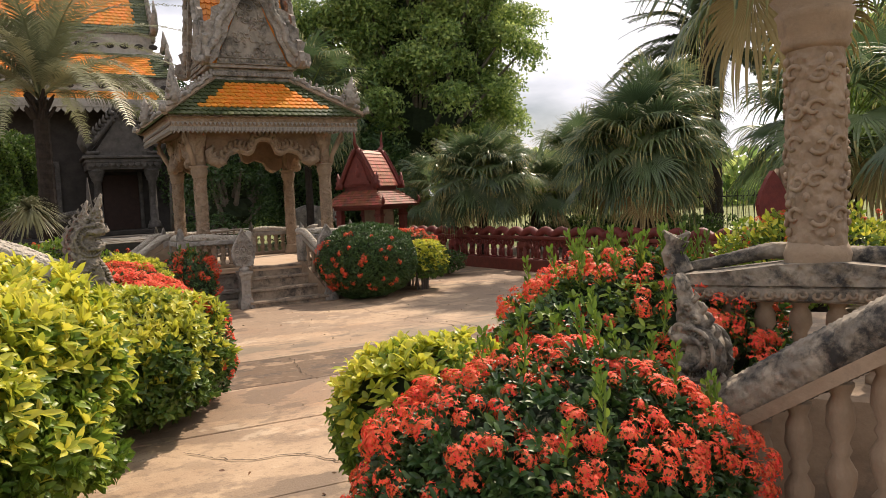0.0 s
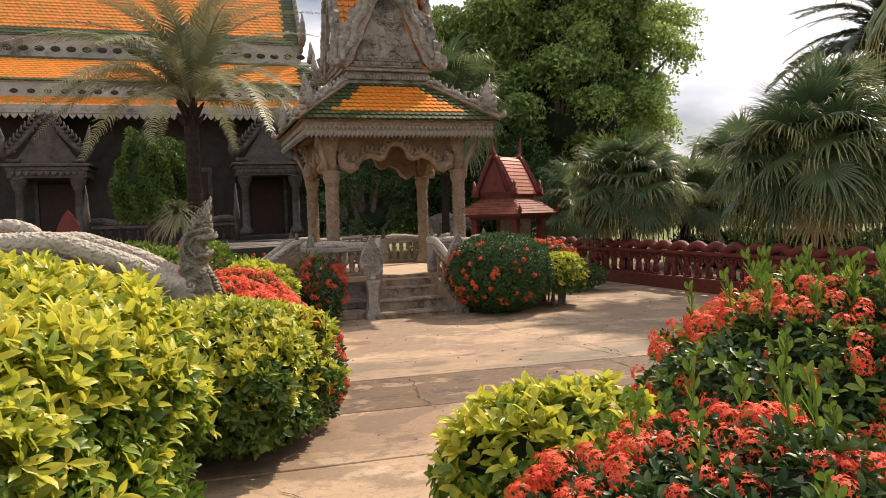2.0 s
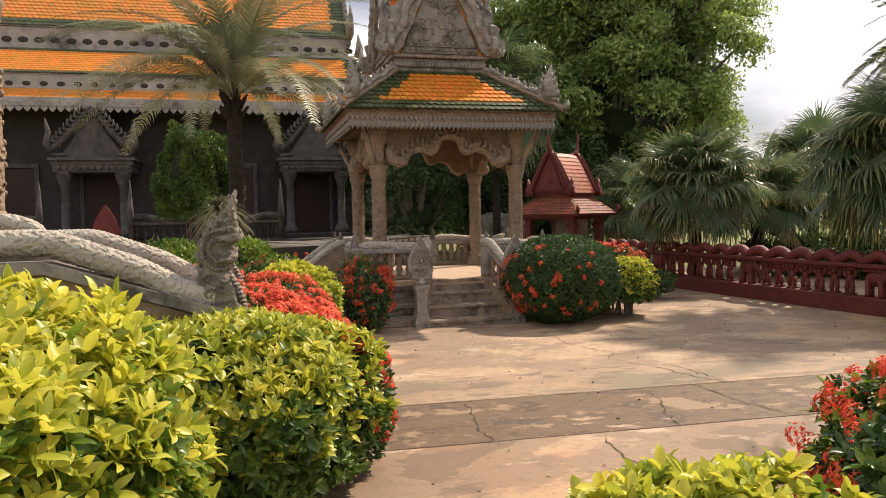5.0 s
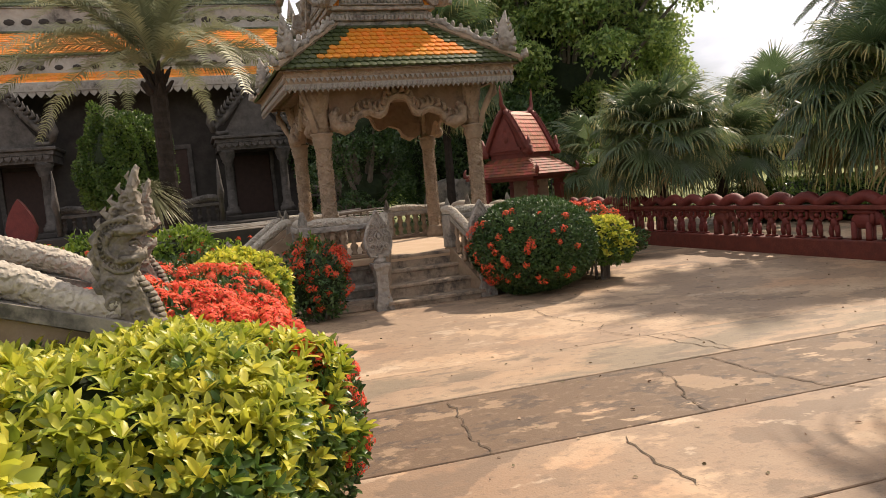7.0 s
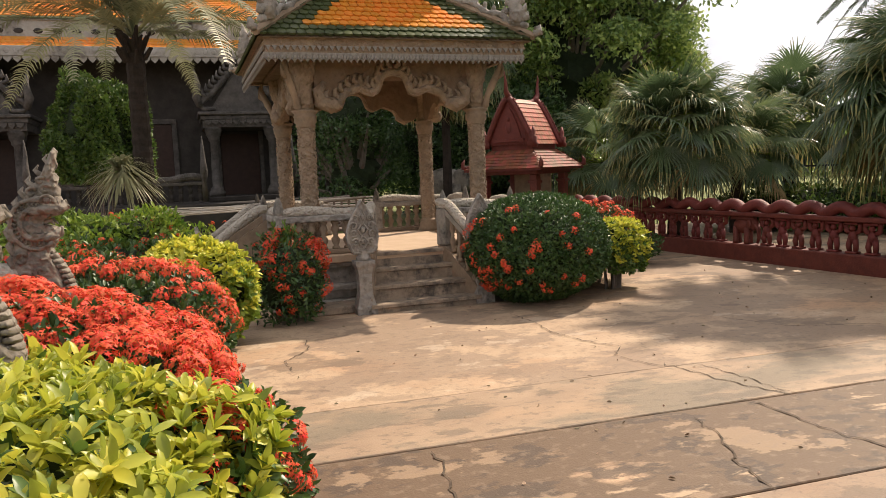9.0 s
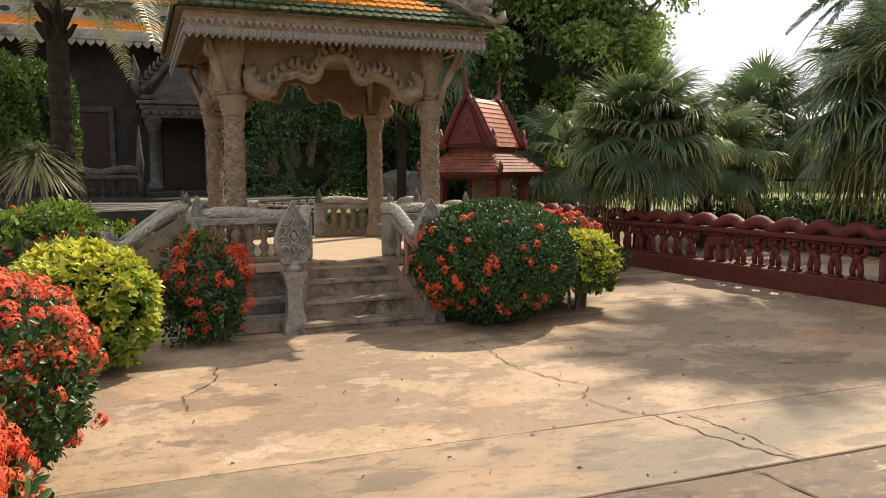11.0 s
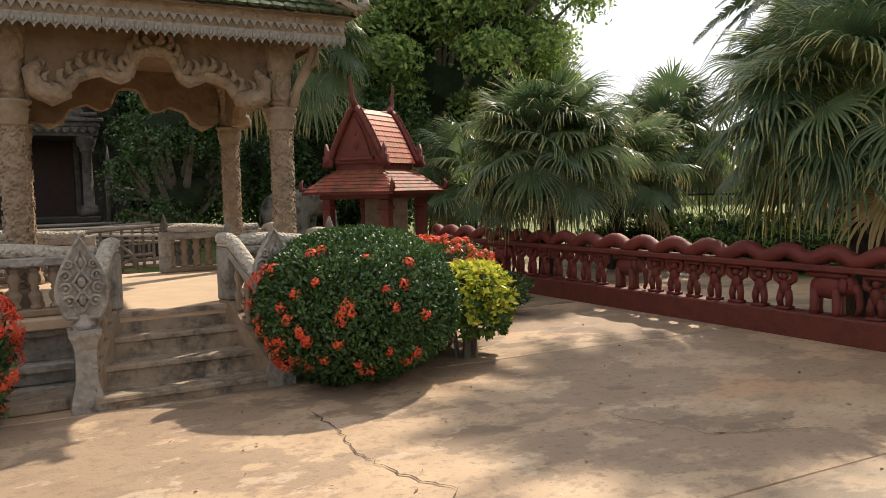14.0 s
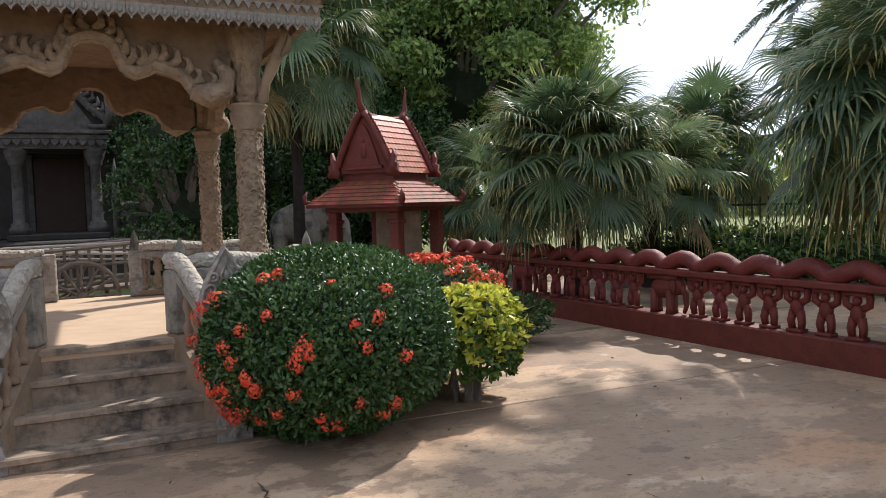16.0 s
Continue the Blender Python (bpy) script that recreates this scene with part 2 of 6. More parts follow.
# near-black colour standing in for the shade deep inside foliage
INNER = material("shade_core", ((0.012, 0.02, 0.008), (0.025, 0.04, 0.014)), 0.9, 8, 40, 1.0)
PETAL = material("scarlet_petal", ((0.76, 0.095, 0.035), (0.91, 0.165, 0.07)), 0.6, 5, 20, 0.0, island=0.25, see=0.25)
FAN = material("fan_palm_leaf", ((0.085, 0.135, 0.06), (0.17, 0.235, 0.105)), 0.3, 1.5, 20, 0.0, objrand=0.4, see=0.35, spec=0.5)
FANTIP = material("yellowed_leaf_tip", ((0.30, 0.30, 0.12), (0.42, 0.38, 0.17)), 0.5, 2, 20, 0.0, objrand=0.3, see=0.4)
FANDRY = material("dry_fan_leaf", ((0.28, 0.21, 0.09), (0.40, 0.31, 0.15)), 0.7, 2, 20, 0.0, objrand=0.3, see=0.3)
FEATHER = material("feather_palm_leaf", ((0.15, 0.165, 0.08), (0.28, 0.29, 0.17)), 0.45, 1.2, 20, 0.0, objrand=0.35, see=0.35, spec=0.5)
FEATHERD = material("dark_palm_leaf", ((0.03, 0.05, 0.025), (0.06, 0.085, 0.04)), 0.45, 1.2, 20, 0.0, objrand=0.35, see=0.3, spec=0.5)
BARK = material("palm_bark", ((0.018, 0.013, 0.010), (0.042, 0.031, 0.023)), 0.95, 9, 40, 1.0, (0.02, 0.016, 0.013), 0.55, 5)
BARKG = material("grey_bark", ((0.12, 0.10, 0.08), (0.20, 0.17, 0.14)), 0.95, 9, 40, 1.0)
OLDWOOD = material("grey_old_wood", ((0.13, 0.105, 0.085), (0.22, 0.185, 0.15)), 0.85, 9, 60, 0.6, objrand=0.2)
POLE = material("pale_pole", ((0.38, 0.34, 0.28), (0.50, 0.46, 0.40)), 0.7, 9, 60, 0.4, objrand=0.2)
IRON = material("dark_iron", ((0.02, 0.022, 0.02), (0.04, 0.042, 0.04)), 0.6, 9, 60, 0.2)
LITTER = material("dry_litter", ((0.18, 0.11, 0.06), (0.42, 0.33, 0.22)), 0.9, 9, 60, 0.2, island=0.5)
NAGA = material("stained_carved_cement", ((0.17, 0.145, 0.115), (0.29, 0.255, 0.205)), 0.9, 7, 70, 0.5, (0.07, 0.062, 0.052), 0.5, 4.0, carve=1.0, carve_scale=30)
# brown cement of soffit and arches, set darker for the shade beneath the eave
UNDER_EAVE = material("eave_shade_cement", ((0.16, 0.105, 0.066), (0.25, 0.175, 0.115)), 0.9, 5, 60, 0.5, (0.09, 0.065, 0.045), 0.54, 2.5, carve=0.6, carve_scale=16)
# ---- building helpers ----
class Geo:
    """Gathers vertices and faces of one part."""

    def __init__(self):
        self.v, self.f = [], []

    def add(self, verts, faces):
        k = len(self.v)
        self.v.extend([tuple(p) for p in verts])
        self.f.extend([tuple(i + k for i in q) for q in faces])
        return self

    def box(self, x0, x1, y0, y1, z0, z1, c=0.0):
        """A box with its edges cut by c."""
        if c <= 0:
            return self.add([(x0, y0, z0), (x1, y0, z0), (x1, y1, z0), (x0, y1, z0), (x0, y0, z1), (x1, y0, z1), (x1, y1, z1), (x0, y1, z1)],
                            [(0, 3, 2, 1), (4, 5, 6, 7), (0, 1, 5, 4), (1, 2, 6, 5), (2, 3, 7, 6), (3, 0, 4, 7)])
        bm = bmesh.new()
        bmesh.ops.create_cube(bm, size=1.0)
        for q in bm.verts:
            q.co = Vector(((x0 + x1) / 2 + q.co.x * (x1 - x0), (y0 + y1) / 2 + q.co.y * (y1 - y0), (z0 + z1) / 2 + q.co.z * (z1 - z0)))
        bmesh.ops.bevel(bm, geom=bm.edges[:], offset=c, segments=1, affect="EDGES")
        bm.verts.index_update()
        self.add([q.co for q in bm.verts], [[q.index for q in face.verts] for face in bm.faces])
        bm.free()
        return self

    def lathe(self, profile, seg=12, at=(0, 0, 0), square=0.0, twist=None):
        """Turned round z; profile of (radius, z). twist(angle, z) scales the radius."""
        vs = []
        for r, z in profile:
            for i in range(seg):
                a = 2 * math.pi * (i + 0.5) / seg
                k = 1.0
                if square:
                    k = 1 / max(abs(math.cos(a)), abs(math.sin(a))) ** square
                if twist:
                    k *= twist(a, z)
                vs.append((at[0] + r * k * math.cos(a), at[1] + r * k * math.sin(a), at[2] + z))
        fs = []
        for j in range(len(profile) - 1):
            for i in range(seg):
                i2 = (i + 1) % seg
                fs.append((j * seg + i, j * seg + i2, (j + 1) * seg + i2, (j + 1) * seg + i))
        fs.append(tuple(reversed(range(seg))))
        fs.append(tuple((len(profile) - 1) * seg + i for i in range(seg)))
        return self.add(vs, fs)

    def tube(self, path, radii, seg=8, flat=1.0, wob=None):
        """A tube along a path; radii one number or one for each point."""
        pts = [Vector(p) for p in path]
        rs = radii if isinstance(radii, (list, tuple)) else [radii] * len(pts)
        up = Vector((0, 0, 1))
        vs = []
        side = None
        for j, p in enumerate(pts):
            d = (pts[min(j + 1, len(pts) - 1)] - pts[max(j - 1, 0)]).normalized()
            s = d.cross(up)
            if s.length < 0.15:
                s = side if side else Vector((1, 0, 0))
            s = (s - d * s.dot(d)).normalized()
            if side and s.dot(side) < 0:
                s = -s
            side = s
            n = s.cross(d)
            for i in range(seg):
                a = 2 * math.pi * i / seg
                k = wob(j, a) if wob else 1.0
                q = p + (s * math.cos(a) * flat + n * math.sin(a)) * rs[j] * k
                vs.append(q)
        fs = []
        for j in range(len(pts) - 1):
            for i in range(seg):
                i2 = (i + 1) % seg
                fs.append((j * seg + i, (j + 1) * seg + i, (j + 1) * seg + i2, j * seg + i2))
        fs.append(tuple(range(seg)))
        fs.append(tuple(reversed([(len(pts) - 1) * seg + i for i in range(seg)])))
        return self.add(vs, fs)

    def plate(self, outline, y0, y1):
        """An outline of (x, z) given depth along y."""
        k = len(outline)
        vs = [(x, y0, z) for x, z in outline] + [(x, y1, z) for x, z in outline]
        fs = [tuple(range(k)), tuple(reversed(range(k, 2 * k)))] + [((i + 1) % k, i, k + i, k + (i + 1) % k) for i in range(k)]
        return self.add(vs, fs)

    def ball(self, c, r, seg=10, rings=6, rough=0.0):
        vs, fs = [], []
        for j in range(rings + 1):
            th = math.pi * j / rings
            for i in range(seg):
                a = 2 * math.pi * i / seg
                d = Vector((math.sin(th) * math.cos(a), math.sin(th) * math.sin(a), math.cos(th)))
                k = 1 + rough * noise.noise(d * 2.3 + Vector(c))
                vs.append((c[0] + r[0] * d.x * k, c[1] + r[1] * d.y * k, c[2] + r[2] * d.z * k))
        for j in range(rings):
            for i in range(seg):
                i2 = (i + 1) % seg
                fs.append((j * seg + i, (j + 1) * seg + i, (j + 1) * seg + i2, j * seg + i2))
        return self.add(vs, fs)

    def move(self, m):
        self.v = [tuple(m @ Vector(p)) for p in self.v]
        return self

    def mesh(self, name, mat, smooth=False):
        me = bpy.data.meshes.new(name)
        me.from_pydata(self.v, [], self.f)
        me.materials.append(mat)
        if smooth:
            me.shade_smooth()
        bm = bmesh.new()
        bm.from_mesh(me)
        bmesh.ops.recalc_face_normals(bm, faces=bm.faces[:])
        bm.to_mesh(me)
        bm.free()
        return me


def scrolls(g, r, z0, z1, rows, cols, size, seed=0):
    """Curling tendrils in relief round a shaft of radius r."""
    rr = random.Random(seed)
    for i in range(rows):
        for j in range(cols):
            zc = z0 + (z1 - z0) * (i + 0.5) / rows
            ac = 2 * math.pi * (j + (0.5 if i % 2 else 0.0)) / cols
            for sg in (-1, 1):
                pts = []
                for k in range(11):
                    t = k / 10
                    th = sg * (0.4 + 5.2 * t)
                    rad = size * (1.0 - 0.78 * t)
                    x, z = sg * size * 0.85 + rad * math.cos(th + (0 if sg > 0 else math.pi)), rad * math.sin(th) * sg * (1 if sg > 0 else -1)
                    a = ac + x / r
                    pts.append(((r * 1.02) * math.cos(a), (r * 1.02) * math.sin(a), zc + z))
                g.tube(pts, [size * 0.27] * 8 + [size * 0.24, size * 0.22, size * 0.26], 5)
            for dz in (-1.5, 1.35):
                g.ball((r * 1.02 * math.cos(ac), r * 1.02 * math.sin(ac), zc + dz * size), (size * 0.42, size * 0.42, size * 0.5), 6, 4)
            g.ball((r * 1.01 * math.cos(ac), r * 1.01 * math.sin(ac), zc), (size * 0.4, size * 0.4, size * 0.4), 7, 5)
    return g


def thing(name, m, label, category, group="", kind=""):
    ob = new(name)
    ob.empty_display_size = 0.1
    ob.matrix_world = m
    return tagged(ob, label, category, group, kind)


def put(name, me, parent=None, m=None, label=""):
    """An object on mesh data me, under parent at m in its parent's space."""
    ob = new(name, me)
    if parent:
        ob.parent = parent
    if m is not None:
        ob.matrix_basis = m
    return tagged(ob, label) if label else ob


def part(name, g, mat, parent, label="", smooth=False, m=None):
    return put(name, g.mesh(name, mat, smooth), parent, m, label)


def raw_mesh(name, verts, faces, mat, smooth=False):
    """A mesh from numpy arrays of vertices and of triangles or quads."""
    me = bpy.data.meshes.new(name)
    k = faces.shape[1]
    me.vertices.add(len(verts))
    me.vertices.foreach_set("co", np.asarray(verts, np.float32).ravel())
    me.loops.add(faces.size)
    me.loops.foreach_set("vertex_index", faces.astype(np.int32).ravel())
    me.polygons.add(len(faces))
    me.polygons.foreach_set("loop_start", np.arange(0, faces.size, k, dtype=np.int32))
    me.update(calc_edges=True)
    me.validate()
    me.materials.append(mat)
    if smooth:
        me.shade_smooth()
    return me


rng = np.random.default_rng(7)


def unit(a):
    return a / np.maximum(np.linalg.norm(a, axis=-1, keepdims=True), 1e-9)


def leaf_mesh(name, pts, nrm, length, width, mat, out=0.6, up=0.25, spread=1.1, droop=0.14, tuft=1, plain=False):
    """Folded oval leaves growing from pts along nrm, singly or as tufts of several."""
    n = len(pts) * tuft
    if tuft > 1:
        pts, nrm = np.repeat(pts, tuft, 0), np.repeat(nrm, tuft, 0)
        axis = unit(nrm * out + np.array([0, 0, up]) + np.repeat(rng.normal(size=(n // tuft, 3)), tuft, 0) * 0.22)
        e1 = unit(np.cross(axis, np.array([0.31, 0.52, 0.79])))
        e2 = np.cross(axis, e1)
        az = np.tile(np.arange(tuft) * 2.4, n // tuft)[:, None] + rng.uniform(0, 1.0, (n, 1))
        th = rng.uniform(0.35, 1.35, (n, 1))
        d = unit(axis * np.cos(th) + (e1 * np.cos(az) + e2 * np.sin(az)) * np.sin(th))
        s = unit(np.cross(d, axis + rng.normal(size=(n, 3)) * 0.2))
    else:
        d = unit(nrm * out + np.array([0, 0, up]) + rng.normal(size=(n, 3)) * spread * 0.55)
        s = unit(np.cross(d, rng.normal(size=(n, 3)) * 0.45 + nrm + np.array([0, 0, 0.4])))
    w = np.cross(s, d)
    ln = length * rng.uniform(0.65, 1.25, (n, 1))
    wd = width * rng.uniform(0.75, 1.2, (n, 1))
    if plain:
        v = np.stack([pts, pts + d * ln * 0.5 + s * wd * 0.5, pts + d * ln - w * ln * droop, pts + d * ln * 0.5 - s * wd * 0.5], axis=1)
        f = (np.arange(n)[:, None, None] * 4 + np.array([(0, 1, 2), (0, 2, 3)])[None]).reshape(-1, 3)
        return raw_mesh(name, v.reshape(-1, 3), f, mat)
    rows = ((0.28, 0.42, 0.06), (0.58, 0.5, 0.05), (0.82, 0.32, -0.3 * droop))
    v = np.empty((n, 11, 3))
    v[:, 0] = pts
    for i, (t, k, h) in enumerate(rows):
        mid = pts + d * ln * t - w * ln * droop * t * t * 0.6
        v[:, 1 + 3 * i] = mid + s * wd * k + w * wd * 0.16
        v[:, 2 + 3 * i] = mid
        v[:, 3 + 3 * i] = mid - s * wd * k + w * wd * 0.16
    v[:, 10] = pts + d * ln - w * ln * droop
    tri = [(0, 3, 2), (0, 2, 1)]
    for i in (0, 1):
        a = 1 + 3 * i
        tri += [(a, a + 1, a + 4), (a, a + 4, a + 3), (a + 1, a + 2, a + 5), (a + 1, a + 5, a + 4)]
    tri += [(7, 8, 10), (8, 9, 10)]
    f = (np.arange(n)[:, None, None] * 11 + np.array(tri)[None]).reshape(-1, 3)
    return raw_mesh(name, v.reshape(-1, 3), f, mat, True)


def blossom_mesh(name, pts, nrm, radius, mat, florets=36):
    """Round heads of small four-petalled florets."""
    n = len(pts)
    q = unit(rng.normal(size=(n, florets, 3)) + nrm[:, None, :] * 1.1)
    rad = radius * rng.uniform(0.75, 1.25, (n, 1, 1))
    c = pts[:, None, :] + q * rad * rng.uniform(0.75, 1.05, (n, florets, 1))
    a = unit(np.cross(q, rng.normal(size=(n, florets, 3))))
    b = np.cross(q, a)
    h = radius * 0.29
    t = h * 0.22
    v = np.stack([c + a * h + q * t, c + b * t * 1.3, c - a * h + q * t, c - b * t * 1.3, c + b * h + q * t, c - a * t * 1.3 + q * 0.002, c - b * h + q * t, c + a * t * 1.3 + q * 0.002], axis=2)
    m = n * florets
    f = (np.arange(m)[:, None, None] * 8 + np.array([(0, 1, 2, 3), (4, 5, 6, 7)])[None]).reshape(-1, 4)
    return raw_mesh(name, v.reshape(-1, 3), f, mat)


def bush_points(n, half, h, square=2.6, low=0.12, deep=0.22, lump=0.1, seed=0):
    """Points and outward directions on a clipped mound of half sizes half and height h."""
    r = np.random.default_rng(seed + 11)
    d = unit(r.normal(size=(n, 3)))
    e = square
    k = (np.abs(d[:, 0]) ** e + np.abs(d[:, 1]) ** e + np.abs(d[:, 2]) ** e) ** (-1 / e)
    p = d * k[:, None]
    nr = unit(np.sign(p) * np.abs(p) ** (e - 1) / np.array([half[0], half[1], h / 2]))
    ph = r.uniform(0, 6.28, 6)
    lumps = 1 + lump * (np.sin(p[:, 0] * 5 * half[0] + ph[0]) * np.sin(p[:, 1] * 5 * half[1] + ph[1]) + 0.7 * np.sin(p[:, 0] * 9 + p[:, 2] * 7 + ph[2]) * np.sin(p[:, 1] * 8 + ph[3]))
    depth = 1 - deep * r.uniform(0, 1, n) ** 2
    p = p * (lumps * depth)[:, None] * np.array([half[0], half[1], h / 2 * (1 - low / 2)])
    p[:, 2] += h / 2 * (1 + low / 2)
    keep = p[:, 2] > low * h
    return p[keep], nr[keep]


SHOOT_ME = leaf_mesh("shoot_leaf", np.array([(0, 0, 0.02 + 0.17 * i / 13) for i in range(14)]), unit(np.array([(math.cos(2.4 * i), math.sin(2.4 * i), 0.9) for i in range(14)])), 0.055, 0.02, LEAFL, 1.0, 0.6, 0.15)


def bush(name, x, y, half, h, angle, label, category, leaf=LEAF, top=None, topshare=0.6, leafsize=(0.07, 0.03), dens=900, flowers=0, fsize=0.035, square=2.6, seed=0, low=0.12, group="", fmin=0.15, lump=0.1, deep=0.22, tuft=1, plain=False, shoots=0, even=None):
    """A planted shrub: near-black core for inner shade, stems, leaves, new growth and blossoms."""
    b = thing(name, pose(x, y, 0, 0, 0, angle), label, category, group)
    area = 2 * (half[0] + half[1]) * h * 1.6 + 3.2 * half[0] * half[1]
    n = int(area * dens * 1.5 / tuft)
    p, nr = bush_points(n, half, h, square, low, deep, lump, seed)
    # solid dark ball paints the shrub's inner shade and blocks see-through
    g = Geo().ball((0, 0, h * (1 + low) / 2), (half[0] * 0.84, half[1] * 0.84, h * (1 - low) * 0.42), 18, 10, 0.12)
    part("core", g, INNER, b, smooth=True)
    g = Geo()
    r = random.Random(seed)
    for i in range(9):
        a, k = r.uniform(0, 6.28), r.uniform(0.05, 0.35)
        g.tube([(half[0] * k * math.cos(a), half[1] * k * math.sin(a), -0.02), (half[0] * k * 1.5 * math.cos(a + 0.3), half[1] * k * 1.5 * math.sin(a + 0.3), h * 0.4)], [0.018, 0.012], 5)
    part("stem", g, BARKG, b)
    rs = np.random.default_rng(seed + 5)
    if top:
        w = np.clip(nr[:, 2] * 0.75 + 0.35 + (p[:, 2] / h - 0.6) * 0.9, 0, 1) * topshare
        pick = rs.uniform(size=len(p)) < w
        put("young_growth", leaf_mesh("young_growth", p[pick] + nr[pick] * 0.02, nr[pick], leafsize[0] * 1.1, leafsize[1] * 1.1, top, up=0.45, tuft=tuft), b, label="bright young leaves")
        p2, n2 = p[~pick], nr[~pick]
    else:
        p2, n2 = p, nr
    put("foliage", leaf_mesh("foliage", p2, n2, *leafsize, leaf, tuft=tuft, plain=plain), b)
    if flowers:
        pf, nf = bush_points(flowers * 4, half, h, square, low, 0.02, lump, seed + 3)
        keep = (pf[:, 2] > fmin * h) & (rs.uniform(size=len(pf)) < (np.clip(unit(pf - np.array([0, 0, h * 0.5])) @ np.array(even) - 0.05, 0.04, 1) ** 1.6 if even else 0.25 + 0.75 * np.clip(nf[:, 2] + 0.35, 0, 1)))
        pf, nf = pf[keep][:flowers], nf[keep][:flowers]
        put("blossoms", blossom_mesh("blossoms", pf + nf * 0.015, nf, fsize, PETAL), b, label="scarlet blossom heads")
    for i in range(shoots):
        a, k = r.uniform(0, 6.28), r.uniform(0.2, 0.92)
        x0_, y0_, hs = half[0] * k * math.cos(a), half[1] * k * math.sin(a), r.uniform(0.14, 0.28)
        z0_ = h * (0.55 + 0.45 * (1 - k ** 2.6) ** 0.5) - 0.04
        sh = part("shoot", Geo().tube([(0, 0, 0), (0.01, 0, hs)], [0.006, 0.003], 5), LEAFL, b, m=pose(x0_, y0_, z0_, r.uniform(-12, 12), r.uniform(-12, 12), 0))
        put("shoot_leaf", SHOOT_ME, sh, Matrix.Diagonal((1, 1, hs / 0.2, 1)))
    return b
# ---- ground ----
TURN = 29.5
BASE = pose(-2.99, 13.10, 0, 0, 0, TURN)      # front middle of the pavilion: x along its front, y to its back
g = Geo()
n_g = 60
for i in range(n_g + 1):
    for j in range(n_g + 1):
        g.v.append((-300 + 600 * i / n_g, -250 + 650 * j / n_g, -0.05))
for i in range(n_g):
    for j in range(n_g):
        k = i * (n_g + 1) + j
        g.f.append((k, k + n_g + 1, k + n_g + 2, k + 1))
ground = put("ground", g.mesh("ground", GRASSY))
tagged(ground, "grassy open ground reaching the horizon", "ground", kind="structure")
soil = put("garden_soil", Geo().box(-24, 5.0, -6, 21, -0.045, -0.012).mesh("garden_soil", SOIL))
tagged(soil, "reddish bare soil of the planting beds", "ground", kind="structure")

# ---- pavilion ----
pav = thing("pavilion", BASE, "small square carved cement pavilion with orange and green tiled roof", "pavilion")
D = 2.165
HALF = 1.083
rect = lambda e: (-HALF - e, HALF + e, -e, D + e)


def band(gg, e0, z0, z1, c=0.012):
    x0, x1, y0, y1 = rect(e0)
    return gg.box(x0, x1, y0, y1, z0, z1, c)


g = Geo()
band(g, 0.56, 0.0, 0.10)
band(g, 0.44, 0.10, 0.20)
band(g, 0.50, 0.20, 0.27)
band(g, 0.36, 0.27, 0.46, 0.006)
band(g, 0.42, 0.46, 0.52)
part("plinth", g, GREYC, pav, "stepped grey moulded base")
g = Geo()
band(g, 0.47, 0.522, 0.61, 0.01)
part("floor_slab", g, FLOORT, pav, "sandy worn floor")
SPLAY = radians(20)
for z0, z1, v0, v1 in ((0.0, 0.10, -1.10, -0.30), (0.10, 0.27, -0.86, -0.30), (0.27, 0.44, -0.64, -0.30), (0.44, 0.608, -0.49, -0.30)):
    hw0, hw1 = 0.40 + (-0.42 - v0) * math.tan(SPLAY), 0.40
    st_g = Geo()
    for lo, hi, front in ((z0, z1 - 0.042, v0 + 0.022), (z1 - 0.0415, z1, v0)):
        st_g.add([(-hw0, front, lo), (hw0, front, lo), (hw1, v1, lo), (-hw1, v1, lo), (-hw0, front + 0.003, hi - 0.01), (hw0, front + 0.003, hi - 0.01), (hw1, v1, hi), (-hw1, v1, hi), (-hw0, front + 0.014, hi), (hw0, front + 0.014, hi)],
                 [(0, 3, 2, 1), (0, 1, 5, 4), (4, 5, 9, 8), (8, 9, 6, 7), (1, 2, 6, 9, 5), (2, 3, 7, 6), (3, 0, 4, 8, 7)])
    part("step", st_g, STEP, pav)
g = Geo()
g.box(-1.66, -0.62, -0.92, -0.5, 0, 0.09, 0.012)
part("kerb", g, STEP, pav)


# balusters
BAL = [(0.045, 0), (0.045, 0.025), (0.028, 0.04), (0.05, 0.09), (0.052, 0.12), (0.026, 0.15), (0.036, 0.165), (0.026, 0.18), (0.05, 0.22), (0.045, 0.26), (0.03, 0.285), (0.045, 0.30), (0.045, 0.33)]
bal_me = Geo().lathe(BAL, 10).mesh("baluster", BUFF, True)


def scaly(path, r, gg, seg=42, period=2):
    """A reptile body along a path, with staggered rows of small raised scales."""
    pts = []
    for a, b2 in zip(path[:-1], path[1:]):
        a, b2 = Vector(a), Vector(b2)
        k = max(1, int((b2 - a).length / 0.016))
        pts += [a.lerp(b2, i / k) for i in range(k)]
    pts.append(Vector(path[-1]))
    rs = [r] * len(pts) if not isinstance(r, (list, tuple)) else [float(np.interp(i / (len(pts) - 1), np.linspace(0, 1, len(r)), r)) for i in range(len(pts))]
    smooth_pts = [sum(pts[max(0, i - 4):i + 5], Vector()) / len(pts[max(0, i - 4):i + 5]) for i in range(len(pts))]
    return gg.tube(smooth_pts, rs, seg, wob=lambda j, a: 0.97 + 0.15 * (j % period) / period * (0.5 + 0.5 * math.cos((seg // 3) * a + math.pi * ((j // period) % 2))))


